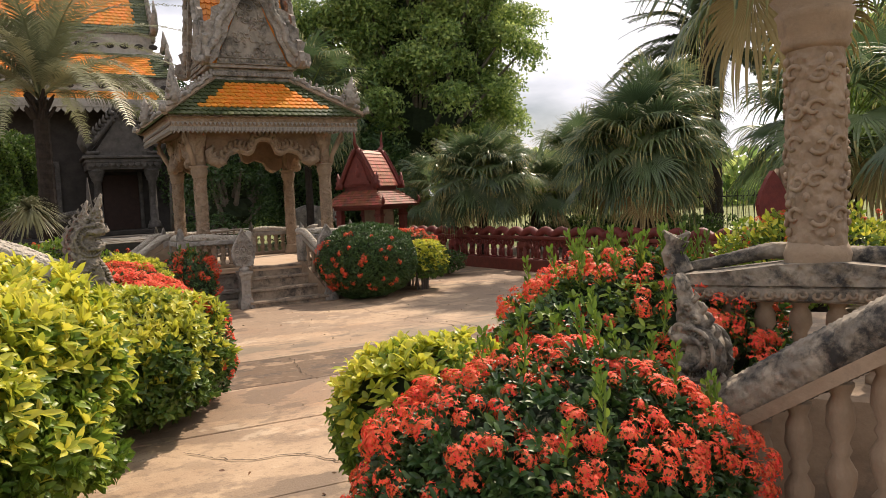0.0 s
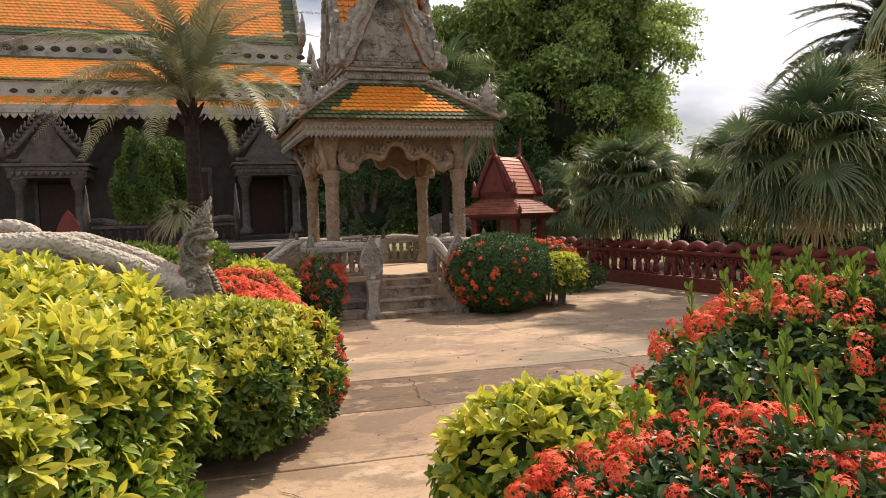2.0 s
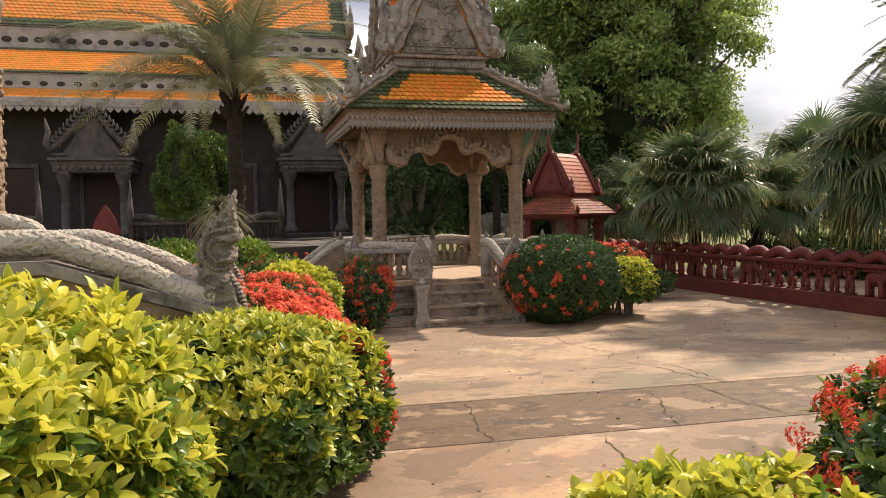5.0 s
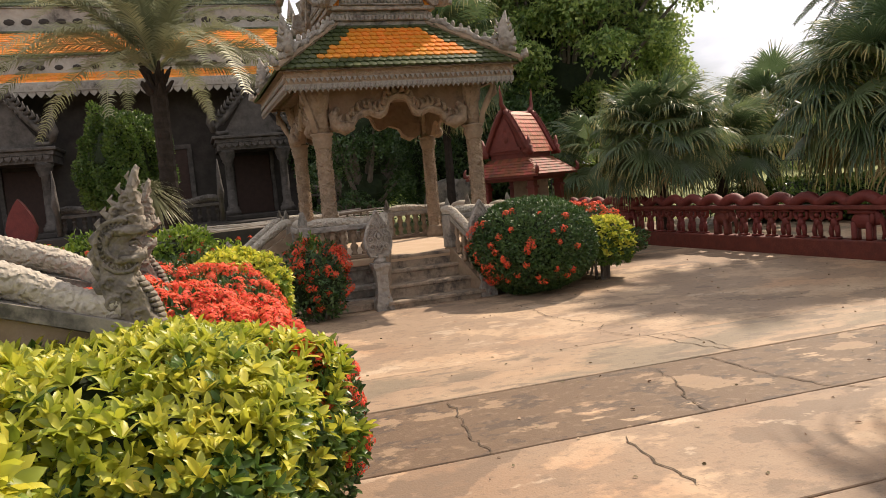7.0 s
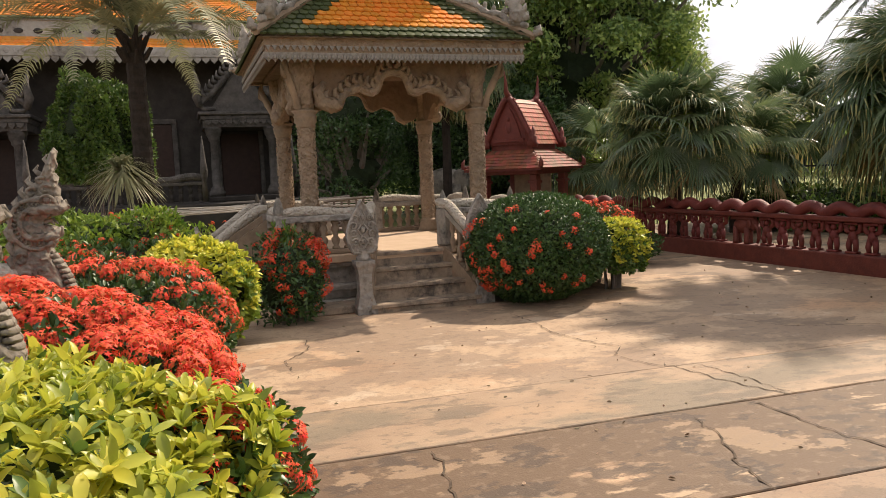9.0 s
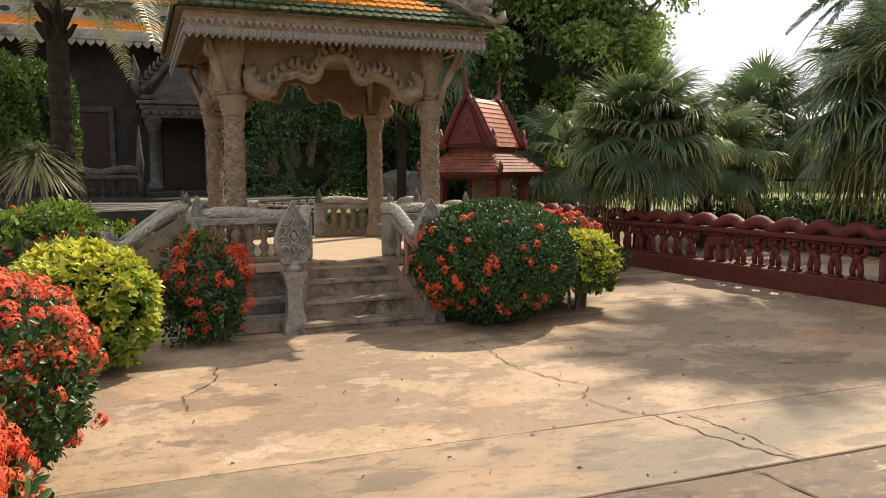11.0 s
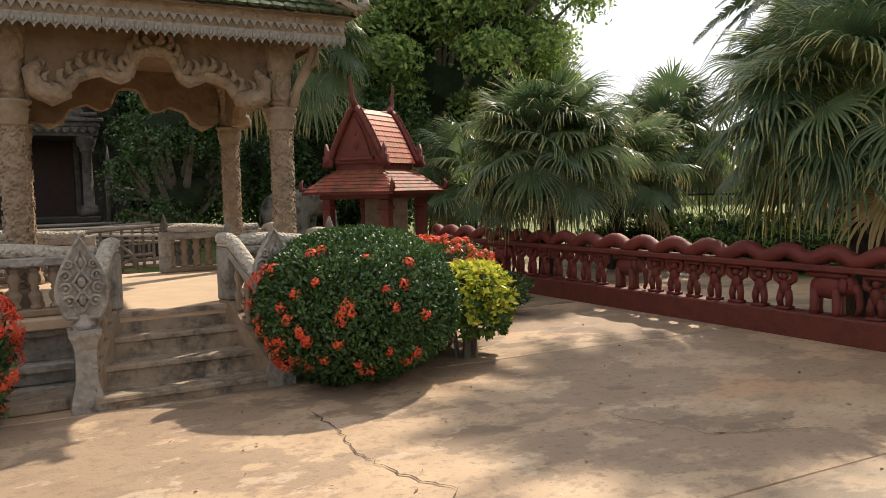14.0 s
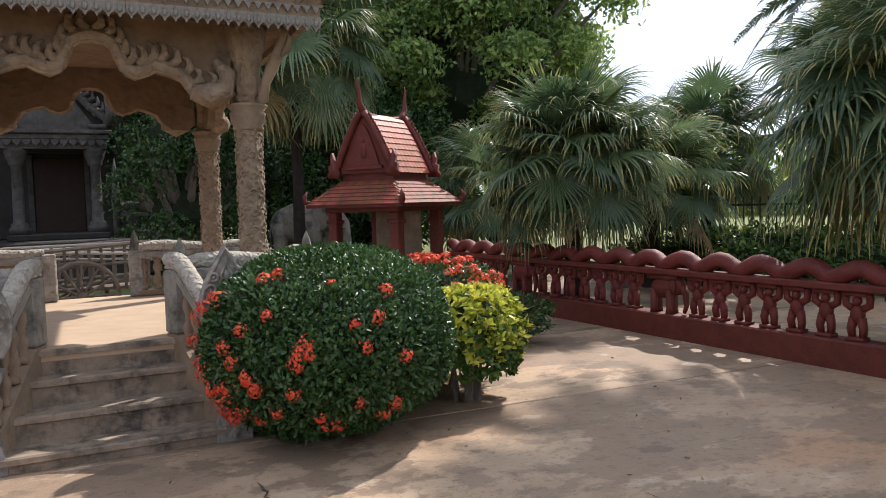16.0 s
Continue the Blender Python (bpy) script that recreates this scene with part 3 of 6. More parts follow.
def rail_run(a, b2, ends=(1, 1)):
    """A low balustrade between two plan points of the pavilion: base, balusters, carved rail, scaly body on top."""
    a, b2 = Vector((*a, 0)), Vector((*b2, 0))
    length = (b2 - a).length
    m = Matrix.Translation(a) @ Matrix.Rotation(math.atan2(b2.y - a.y, b2.x - a.x), 4, "Z")
    run = part("balustrade", Geo().box(0, length, -0.07, 0.07, 0.612, 0.67, 0.01), BUFF, pav, m=m)
    part("carved_rail", Geo().box(-0.02, length + 0.02, -0.075, 0.075, 1.0, 1.075, 0.012), GREYC, run)
    k = max(2, round(length / 0.15))
    for i in range(k):
        put("baluster", bal_me, run, Matrix.Translation(((i + 0.5) * length / k, 0, 0.67)))
    gg = Geo()
    hump = [(length * t, 0, 1.105 + 0.022 * math.sin(t * length * 6.0)) for t in np.linspace(0, 1, 12)]
    scaly(hump, [0.045] + [0.062] * 6 + [0.045], gg)
    part("naga_body", gg, SCALE, run, "scaly naga body along the rail", True)
    for e, x in ((ends[0], 0), (ends[1], length)):
        if e:
            pp = part("post", Geo().box(x - 0.065, x + 0.065, -0.066, 0.066, 0.613, 1.09, 0.012), GREYC, run)
            part("finial", Geo().lathe([(0.05, 1.09), (0.06, 1.12), (0.045, 1.18), (0.03, 1.24), (0.006, 1.30)], 6), GREY, run)


E = 0.40
rail_run((-HALF - E, -0.28), (-0.50, -0.28), (1, 0))
rail_run((0.50, -0.28), (HALF + E, -0.28), (0, 1))
rail_run((-HALF - E, D + 0.30), (-0.46, D + 0.30), (1, 1))
rail_run((0.34, D + 0.30), (HALF + E, D + 0.30), (1, 1))
rail_run((-HALF - E, -0.10), (-HALF - E, 0.55), (0, 1))
rail_run((-HALF - E, 1.55), (-HALF - E, D + 0.12), (1, 0))
rail_run((HALF + E, -0.10), (HALF + E, 0.55), (0, 1))
rail_run((HALF + E, 1.55), (HALF + E, D + 0.12), (1, 0))


def leaf_outline(w, h, k=10):
    pts = []
    for i in range(k + 1):
        t = i / k
        pts.append((w * math.sin(math.pi * (0.12 + 0.88 * t) ** 0.85) * (1 - 0.15 * t) + 0.03 * (1 - t), h * t))
    return [(x, z) for x, z in pts] + [(-x, z) for x, z in reversed(pts[:-1])]


def newel(u, v, turned=0):
    """Stair post: flared foot, carved shaft, moulded cap and a leaf-shaped carved crest."""
    m = pose(u, v, 0, 0, 0, turned)
    p = part("newel", Geo().lathe([(0.16, 0), (0.16, 0.06), (0.145, 0.10), (0.115, 0.19), (0.10, 0.24), (0.10, 0.44), (0.12, 0.50), (0.15, 0.55), (0.155, 0.59)], 4, square=0.0), GREYC, pav, m=m)
    gg = Geo().plate([(x, 0.66 + z) for x, z in leaf_outline(0.165, 0.60)], -0.03, 0.04)
    rim = [(x * 0.93, -0.034, 0.675 + z * 0.95) for x, z in leaf_outline(0.165, 0.60)]
    gg.tube(rim + rim[:1], 0.015, 6)
    for z, w, h in ((0.80, 0.05, 0.075), (0.93, 0.055, 0.08), (1.07, 0.035, 0.075)):
        gg.tube([(0, -0.045, z - h), (w, -0.05, z), (0, -0.045, z + h), (-w, -0.05, z), (0, -0.045, z - h)], 0.013, 5)
        gg.ball((0, -0.045, z), (w * 0.55, 0.03, h * 0.5), 8, 5)
    for sx in (-1, 1):
        for z, x0_, r in ((0.80, 0.085, 0.036), (0.89, 0.105, 0.036), (0.98, 0.10, 0.032), (1.06, 0.08, 0.026)):
            gg.tube([(sx * (x0_ + r * math.cos(a)), -0.042, z + r * math.sin(a)) for a in np.linspace(0.3, 5.4, 9)], [0.012] * 7 + [0.01, 0.008], 5)
            gg.ball((sx * x0_, -0.045, z), (r * 0.4, 0.02, r * 0.4), 6, 4)
    gg.lathe([(0.075, 0.59), (0.085, 0.62), (0.06, 0.66), (0.06, 0.70)], 8)
    part("crest", gg, GREYC, p, "grey leaf-shaped carved crest")


newel(-0.69, -0.98)
newel(0.70, -0.98)
for sx in (-1, 1):
    m = pose(0.44 * sx, -0.40, 0) @ Matrix.Rotation(SPLAY * sx, 4, "Z")
    gg = Geo()
    ol = [(-0.70, 0.0), (-0.70, 0.16), (-0.10, 0.63), (0.04, 0.63), (0.04, 0.0)]
    gg.add([(-0.05, y, z) for y, z in ol] + [(0.05, y, z) for y, z in ol], [(0, 1, 2, 3, 4), (9, 8, 7, 6, 5), (0, 5, 6, 1), (1, 6, 7, 2), (2, 7, 8, 3), (3, 8, 9, 4), (4, 9, 5, 0)])
    st = part("stringer", gg, BUFF, pav, m=m)
    part("stair_post", Geo().box(-0.055, 0.055, -0.11, 0.06, 0.632, 1.08, 0.015), GREY, st)
    gg = Geo().box(-0.045, 0.045, -0.11, 0.06, 1.082, 1.11, 0.01)
    scaly([(0, 0.10, 1.15), (0, -0.08, 1.15), (0, -0.14, 1.12), (0, -0.42, 0.90), (0, -0.62, 0.74)], [0.05, 0.06, 0.06, 0.055, 0.05], gg)
    part("sloping_rail", gg, SCALE, st, smooth=True)
    part("under_rail", Geo().add([(x, y, z) for x in (-0.04, 0.04) for y, z in ((-0.11, 1.0), (-0.11, 1.07), (-0.62, 0.69), (-0.62, 0.62))], [(0, 1, 2, 3), (7, 6, 5, 4), (0, 4, 5, 1), (1, 5, 6, 2), (2, 6, 7, 3), (3, 7, 4, 0)]), GREY, st)
    for y, zb, zt in ((-0.19, 0.555, 0.955), (-0.32, 0.455, 0.86), (-0.45, 0.352, 0.765), (-0.57, 0.26, 0.675)):
        put("baluster", bal_me, st, Matrix.Translation((0, y, zb)) @ Matrix.Diagonal((0.75, 0.75, (zt - zb) / 0.33, 1)))

# sloping tail rail on the side stair
for v in (0.62, 1.48):
    gg = scaly([(-1.50, v, 1.13), (-1.62, v, 1.15), (-1.95, v, 0.92), (-2.2, v, 0.74), (-2.35, v, 0.76), (-2.4, v, 0.95)], [0.05, 0.065, 0.06, 0.055, 0.05, 0.02], Geo())
    part("side_stair_rail", gg, SCALE, pav, smooth=True)
    gg = Geo()
    ol = [(-2.30, 0.0), (-2.30, 0.55), (-1.52, 1.02), (-1.52, 0.0)]
    gg.plate(ol, v - 0.05, v + 0.05)
    part("stringer", gg, BUFF, pav)

# columns
def relief(a, z):
    s = math.sin(2.5 * a + 11.0 * z)
    return 1.0 + 0.03 * s + 0.012 * math.sin(21 * a + 40 * z) * math.sin(60 * z)


shaft_prof = [(0.115, 0.78 + 1.38 * i / 130) for i in range(131)]
col_me = Geo().lathe(shaft_prof, 56, twist=relief).mesh("shaft", CARVED, True)
colb_me = Geo().lathe([(0.18, 0.612), (0.18, 0.67), (0.165, 0.70), (0.17, 0.72), (0.14, 0.75), (0.15, 0.77), (0.12, 0.80)], 20).mesh("column_base", BUFF, True)
cap_me = Geo().lathe([(0.125, 2.10), (0.14, 2.12), (0.13, 2.14), (0.15, 2.16), (0.15, 2.21), (0.165, 2.23), (0.14, 2.25), (0.175, 2.28), (0.18, 2.30), (0.12, 2.31)], 24, twist=lambda a, z: 1 + 0.04 * math.cos(16 * a) * (2.15 < z < 2.22)).mesh("capital", BUFF, True)
up_me = Geo().lathe([(0.125, 2.305), (0.12, 2.5), (0.125, 2.62), (0.15, 2.64), (0.15, 2.68), (0.17, 2.72), (0.18, 2.8), (0.2, 2.9)], 20, twist=lambda a, z: 1 + 0.03 * math.cos(5 * a + 20 * z)).mesh("upper_shaft", CARVED, True)


def bracket():
    """A slender naga bracket leaning out to the eave."""
    gg = Geo().tube([(0.10, 0, 2.30), (0.17, 0, 2.34), (0.20, 0, 2.46), (0.28, 0, 2.58), (0.36, 0, 2.70), (0.42, 0, 2.82), (0.37, 0, 2.88)], [0.035, 0.05, 0.045, 0.055, 0.05, 0.04, 0.02], 8)
    gg.tube([(0.36, 0, 2.66), (0.44, 0, 2.70), (0.46, 0, 2.80)], [0.03, 0.035, 0.012], 6)
    return gg.mesh("bracket", BUFF, True)


br_me = bracket()
scroll_me = scrolls(Geo(), 0.118, 0.82, 2.12, 9, 5, 0.036).mesh("scroll_relief", BUFF, True)
for cx, cy, ang in ((-HALF, 0, -135), (HALF, 0, -45), (-HALF, D, 135), (HALF, D, 45)):
    c = put("column", col_me, pav, Matrix.Translation((cx, cy, 0)) @ Matrix.Diagonal((0.86, 0.86, 1, 1)), "column with scrolling carved relief")
    put("column_base", colb_me, c)
    tagged(put("scroll_relief", scroll_me, c), kind="stuff")
    put("capital", cap_me, c)
    put("upper_shaft", up_me, c)
    put("bracket", br_me, c, pose(0, 0, 0, 0, 0, ang), "naga-shaped bracket")

# lobed arch panels between the columns
half_arch = [(0.96, 2.36), (0.88, 2.31), (0.74, 2.31), (0.66, 2.37), (0.60, 2.46), (0.50, 2.50), (0.42, 2.52), (0.36, 2.49), (0.28, 2.46), (0.21, 2.49), (0.18, 2.57), (0.15, 2.65), (0.08, 2.70), (0.0, 2.71)]
edge = [(-x, z) for x, z in half_arch] + [(x, z) for x, z in reversed(half_arch[:-1])]
top_edge = []
for x, z in edge:
    top_edge.append((x, min(2.93, z + 0.17 + 0.05 * math.cos(x * 9))))
arch_face = Geo()
k = len(edge)
for y in (-0.05, 0.05):
    for x, z in edge:
        arch_face.v.append((x, y, z))
    for x, z in edge:
        arch_face.v.append((x, y, 2.95))
for i in range(k - 1):
    arch_face.f += [(i, i + 1, k + i + 1, k + i), (2 * k + i + 1, 2 * k + i, 3 * k + i, 3 * k + i + 1), (i + 1, i, 2 * k + i, 2 * k + i + 1)]
arch_me = arch_face.mesh("arch_panel", UNDER_EAVE)
gg = Geo()
gg.tube([(x, -0.055, z + 0.05) for x, z in edge], 0.05, 8)
gg.tube([(x, -0.085, z + 0.055) for x, z in edge], 0.022, 6)
gg.tube([(x, -0.06, z + 0.005) for x, z in edge], 0.02, 6)
for i in range(26):
    t = (i + 0.5) / 26
    x = float(np.interp(t, np.linspace(0, 1, k), [p[0] for p in edge]))
    z = float(np.interp(t, np.linspace(0, 1, k), [p[1] for p in edge]))
    sgn = -1 if x < 0 else 1
    gg.tube([(x - sgn * 0.02, -0.06, z + 0.09), (x + sgn * 0.03, -0.075, z + 0.13), (x + sgn * 0.025, -0.07, z + 0.19), (x - sgn * 0.02, -0.06, z + 0.225)], [0.035, 0.034, 0.026, 0.008], 7)
for sx in (-1, 1):
    gg.tube([(sx * 0.66, -0.07, 2.38), (sx * 0.78, -0.09, 2.35), (sx * 0.90, -0.09, 2.40), (sx * 0.93, -0.08, 2.52), (sx * 0.84, -0.07, 2.62)], [0.06, 0.10, 0.085, 0.07, 0.035], 8)
band_me = gg.mesh("arch_band", CARVED, True)
for x, y, a in ((0, 0, 0), (0, D, 180), (-HALF, D / 2, -90), (HALF, D / 2, 90)):
    ar = put("arch_panel", arch_me, pav, pose(x, y, 0, 0, 0, a), "lobed arch panel with naga ends")
    put("arch_band", band_me, ar)

# eave
g = Geo()
for e0, z0, z1 in ((0.22, 2.90, 2.96), (0.44, 2.95, 3.0)):
    band(g, e0, z0, z1)
part("soffit", g, UNDER_EAVE, pav)
EV = 0.47
x0, x1, y0, y1 = rect(EV)
for side in range(4):
    fascia = None
    for zz0, zz1, out in ((2.90, 2.97, 0.0), (2.97, 2.99, 0.02), (2.99, 3.04, 0.008), (3.04, 3.06, 0.02)):
        bx = ((x0 - out, x1 + out, y0 - out, y0 + 0.06), (x0 - out, x1 + out, y1 - 0.06, y1 + out), (x0 - out, x0 + 0.06, y0 + 0.061, y1 - 0.061), (x1 - 0.06, x1 + out, y0 + 0.061, y1 - 0.061))[side]
        piece = part("moulding" if fascia else "fascia", Geo().box(*bx, zz0, zz1), CARVED, fascia or pav, "" if fascia else "carved buff eave band")
        fascia = fascia or piece
tooth = Geo().plate([(-0.039, 0.0), (-0.039, -0.05), (-0.032, -0.072), (-0.016, -0.082), (0.0, -0.108), (0.016, -0.082), (0.032, -0.072), (0.039, -0.05), (0.039, 0.0)], -0.012, 0.012)
tooth.ball((0, -0.014, -0.045), (0.02, 0.014, 0.035), 6, 4)
tooth.plate([(-0.03, 0.075), (0.0, 0.02), (0.03, 0.075)], -0.022, -0.002).ball((0, -0.012, 0.055), (0.012, 0.014, 0.02), 6, 4)
tooth_me = tooth.mesh("pendant", GREYC)
nt = 44
for i in range(nt):
    t = x0 + 0.035 + (x1 - x0 - 0.07) * i / (nt - 1)
    put("pendant", tooth_me, pav, pose(t, y0 - 0.004, 2.90))
    put("pendant", tooth_me, pav, pose(x0 - 0.004, y0 + 0.035 + (y1 - y0 - 0.07) * i / (nt - 1), 2.90, 0, 0, -90))

# lower hipped roof: tiles on four slopes
ZE, ZT, RT = 3.075, 3.80, 0.66
CY = D / 2
RE = HALF + EV + 0.075
slope = math.atan2(ZT - ZE, RE - RT)
sl_len = math.hypot(ZT - ZE, RE - RT)
g = Geo()
g.add([(-RE, CY - RE, ZE - 0.02), (RE, CY - RE, ZE - 0.02), (RE, CY + RE, ZE - 0.02), (-RE, CY + RE, ZE - 0.02), (-RT, CY - RT, ZT - 0.02), (RT, CY - RT, ZT - 0.02), (RT, CY + RT, ZT - 0.02), (-RT, CY + RT, ZT - 0.02)],
      [(0, 1, 5, 4), (1, 2, 6, 5), (2, 3, 7, 6), (3, 0, 4, 7), (4, 5, 6, 7), (3, 2, 1, 0)])
part("roof_bed", g, BUFF, pav)
TW, ROWS_T = 0.105, 10
RH = sl_len / ROWS_T
tile = Geo()
tw, th = TW * 0.465, RH * 1.45
tile.add([(-tw, 0.0, 0.026), (0, -0.034, 0.036), (tw, 0.0, 0.026), (tw, th, 0.002), (-tw, th, 0.002), (-tw, 0.0, 0.002), (0, -0.034, 0.010), (tw, 0.0, 0.002)],
         [(0, 1, 2, 3, 4), (0, 5, 6, 1), (1, 6, 7, 2), (2, 7, 3), (0, 4, 5)])
tile_o, tile_g = tile.mesh("roof_tile", ORANGE), tile.mesh("roof_tile_green", GREEN)
far_o, far_g = Geo(), Geo()
for side, ang in enumerate((0, 90, 180, 270)):
    base_m = Matrix.Translation((0, CY, 0)) @ Matrix.Rotation(radians(ang), 4, "Z")
    for r in range(ROWS_T):
        t = r / ROWS_T
        hw = RE + (RT - RE) * t
        cnt = int(2 * hw / TW)
        for i in range(cnt):
            x = (i - (cnt - 1) / 2) * TW + (TW / 2 if r % 2 else 0)
            if abs(x) > hw - 0.03:
                continue
            edge_d = hw - abs(x)
            green = edge_d < 0.36 or r < 2 or r == 9
            m = base_m @ Matrix.Translation((x, -RE + (RE - RT) * t, ZE + (ZT - ZE) * t + 0.006)) @ Matrix.Rotation(slope, 4, "X")
            if side == 0:
                put("roof_tile", tile_g if green else tile_o, pav, m)
            else:
                gg = far_g if green else far_o
                gg.add([m @ Vector(q) for q in tile.v], tile.f)
tagged(part("far_orange_tiles", far_o, ORANGEI, pav), kind="stuff")
tagged(part("far_green_tiles", far_g, GREENI, pav), kind="stuff")
for sx, sy in ((-1, -1), (1, -1), (-1, 1), (1, 1)):
    low, hi = Vector((sx * (RE + 0.03), CY + sy * (RE + 0.03), ZE + 0.03)), Vector((sx * RT, CY + sy * RT, ZT + 0.03))
    gg = Geo().tube([low, low.lerp(hi, 0.5), hi], [0.05, 0.05, 0.05], 6)
    hip = part("hip_ridge", gg, BUFF, pav)
    gg = Geo()
    pts = [low.lerp(hi, t) + Vector((0, 0, 0.07 + 0.025 * math.sin(t * 25))) for t in np.linspace(0.06, 1, 22)]
    gg.tube(pts, [0.035 + 0.018 * (i % 2) for i in range(22)], 7)
    for i, t in enumerate(np.linspace(0.2, 0.95, 10)):
        q = low.lerp(hi, t)
        gg.ball((q.x, q.y, q.z + 0.13), (0.03, 0.03, 0.05), 6, 4)
    out_d = Vector((sx, sy, 0)).normalized()
    gg.tube([low + Vector((0, 0, 0.04)), low + out_d * 0.07 + Vector((0, 0, 0.05)), low + out_d * 0.06 + Vector((0, 0, 0.11)), low + Vector((0, 0, 0.10))], [0.045, 0.05, 0.035, 0.012], 7)
    q = low.lerp(hi, 0.17)
    gg.tube([q + Vector((0, 0, 0.04)), q + out_d * 0.03 + Vector((0, 0, 0.16)), q - out_d * 0.01 + Vector((0, 0, 0.30)), q + out_d * 0.02 + Vector((0, 0, 0.42)), q + out_d * 0.05 + Vector((0, 0, 0.56))], [0.09, 0.11, 0.085, 0.05, 0.008], 9, wob=lambda j, a: 1 + 0.12 * math.cos(5 * a + j))
    for hz, hr in ((0.12, 0.055), (0.22, 0.05), (0.31, 0.042), (0.39, 0.03)):
        for sg in (-1, 1):
            w = q + out_d * (sg * (0.15 - 0.25 * (hz - 0.12))) + Vector((0, 0, hz))
            gg.tube([w - out_d * sg * 0.05, w, w + out_d * sg * 0.015 + Vector((0, 0, 0.07))], [hr, hr * 0.8, 0.006], 6)
    part("hip_crest", gg, GREYC, hip, "curled naga crest", True)

# cornice and cross-gabled upper roof
g = Geo()
for e0, z0, z1 in ((0.70, ZT - 0.03, ZT + 0.05), (0.74, ZT + 0.05, ZT + 0.13), (0.70, ZT + 0.13, ZT + 0.19), (0.78, ZT + 0.19, ZT + 0.25)):
    g.box(-e0, e0, CY - e0, CY + e0, z0, z1, 0.01)
for i in range(26):
    x = -0.68 + 1.36 * i / 25
    g.box(x - 0.016, x + 0.016, CY - 0.758, CY - 0.738, ZT + 0.06, ZT + 0.12)
    g.box(-0.758, -0.738, CY + x - 0.016, CY + x + 0.016, ZT + 0.06, ZT + 0.12)
part("cornice", g, GREYC, pav, "grey dentilled cornice")
ZG = ZT + 0.25
APEX = 5.85
for ang in (0, 90):
    m = Matrix.Translation((0, CY, 0)) @ Matrix.Rotation(radians(ang), 4, "Z")
    s = 0.72
    gb = Geo()
    gb.add([(-0.70, -s, ZG), (0.70, -s, ZG), (0, -s, APEX - 0.1), (-0.70, s, ZG), (0.70, s, ZG), (0, s, APEX - 0.1)], [(0, 1, 2), (5, 4, 3), (0, 2, 5, 3), (1, 4, 5, 2), (0, 3, 4, 1)])
    part("upper_roof", gb, ORANGEI, pav, m=m)
    gt = Geo()
    for sx in (-1, 1):
        for r in range(15):
            for c in range(14):
                t = r / 15
                x, z = 0.72 * (1 - t), ZG + (APEX - 0.1 - ZG) * t
                y = -s + 0.05 + 0.105 * c
                mm = Matrix.Translation((sx * x, y, z)) @ Matrix.Rotation(radians(90 * sx), 4, "Z") @ Matrix.Rotation(math.atan2(APEX - 0.1 - ZG, 0.72), 4, "X") @ Matrix.Translation((0, 0, 0.01))
                gt.add([mm @ Vector(q) for q in tile.v], tile.f)
    tagged(part("upper_tiles", gt, ORANGEI, pav, m=m), kind="stuff")
    for face in (1, -1):
        mf = m @ Matrix.Rotation(radians(0 if face == 1 else 180), 4, "Z")
        gp = Geo().plate([(-0.62, ZG), (0.62, ZG), (0.55, ZG + 0.2), (0.30, ZG + 0.75), (0.10, APEX - 0.5), (0, APEX - 0.3), (-0.10, APEX - 0.5), (-0.30, ZG + 0.75), (-0.55, ZG + 0.2)], -s - 0.05, -s - 0.004)
        pe = part("pediment", gp, GREY, pav, "grey pediment with carved foliage", m=mf)
        gp = Geo()
        for z, w, cnt in ((ZG + 0.06, 0.56, 13), (ZG + 0.16, 0.52, 11)):
            for i in range(cnt):
                gp.ball((-w + 2 * w * i / (cnt - 1), -s - 0.055, z), (0.035, 0.025, 0.035), 7, 4)
        gp.box(-0.58, 0.58, -s - 0.075, -s - 0.052, ZG + 0.105, ZG + 0.12)
        gp.box(-0.60, 0.60, -s - 0.085, -s - 0.052, ZG - 0.0, ZG + 0.02)
        rr = random.Random(3)
        for i in range(60):
            z = ZG + 0.22 + 0.9 * rr.random()
            hw = 0.45 * (1 - (z - ZG) / (APEX - ZG)) ** 1.1
            x = rr.uniform(-hw, hw)
            a = rr.uniform(0, 6.28)
            gp.tube([(x + 0.05 * math.cos(a + q), -s - 0.055, z + 0.045 * math.sin(a + q)) for q in (0, 0.8, 1.6, 2.4, 3.2)], [0.016, 0.02, 0.018, 0.014, 0.008], 5)
        part("pediment_relief", gp, GREY, pe, smooth=True)
        for sx in (-1, 1):
            pts_o = [(0.94, ZG - 0.02), (1.04, ZG + 0.06), (1.02, ZG + 0.22), (0.90, ZG + 0.26), (0.95, ZG + 0.42), (0.80, ZG + 0.50), (0.82, ZG + 0.66), (0.66, ZG + 0.74), (0.66, ZG + 0.92), (0.50, ZG + 1.0), (0.50, ZG + 1.18), (0.36, ZG + 1.26), (0.26, APEX - 0.1), (0.12, APEX + 0.15), (0.0, APEX + 0.45)]
            pts_i = [(0.0, APEX - 0.42), (0.10, APEX - 0.62), (0.24, ZG + 0.95), (0.30, ZG + 0.80), (0.40, ZG + 0.62), (0.44, ZG + 0.45), (0.56, ZG + 0.25), (0.60, ZG + 0.10), (0.72, ZG - 0.02)]
            gp = Geo().plate([(sx * x, z) for x, z in pts_o + pts_i], -s - 0.13, -s - 0.054)
            bb = part("bargeboard", gp, GREYC, pe, "wavy carved naga bargeboard")
            gp = Geo()
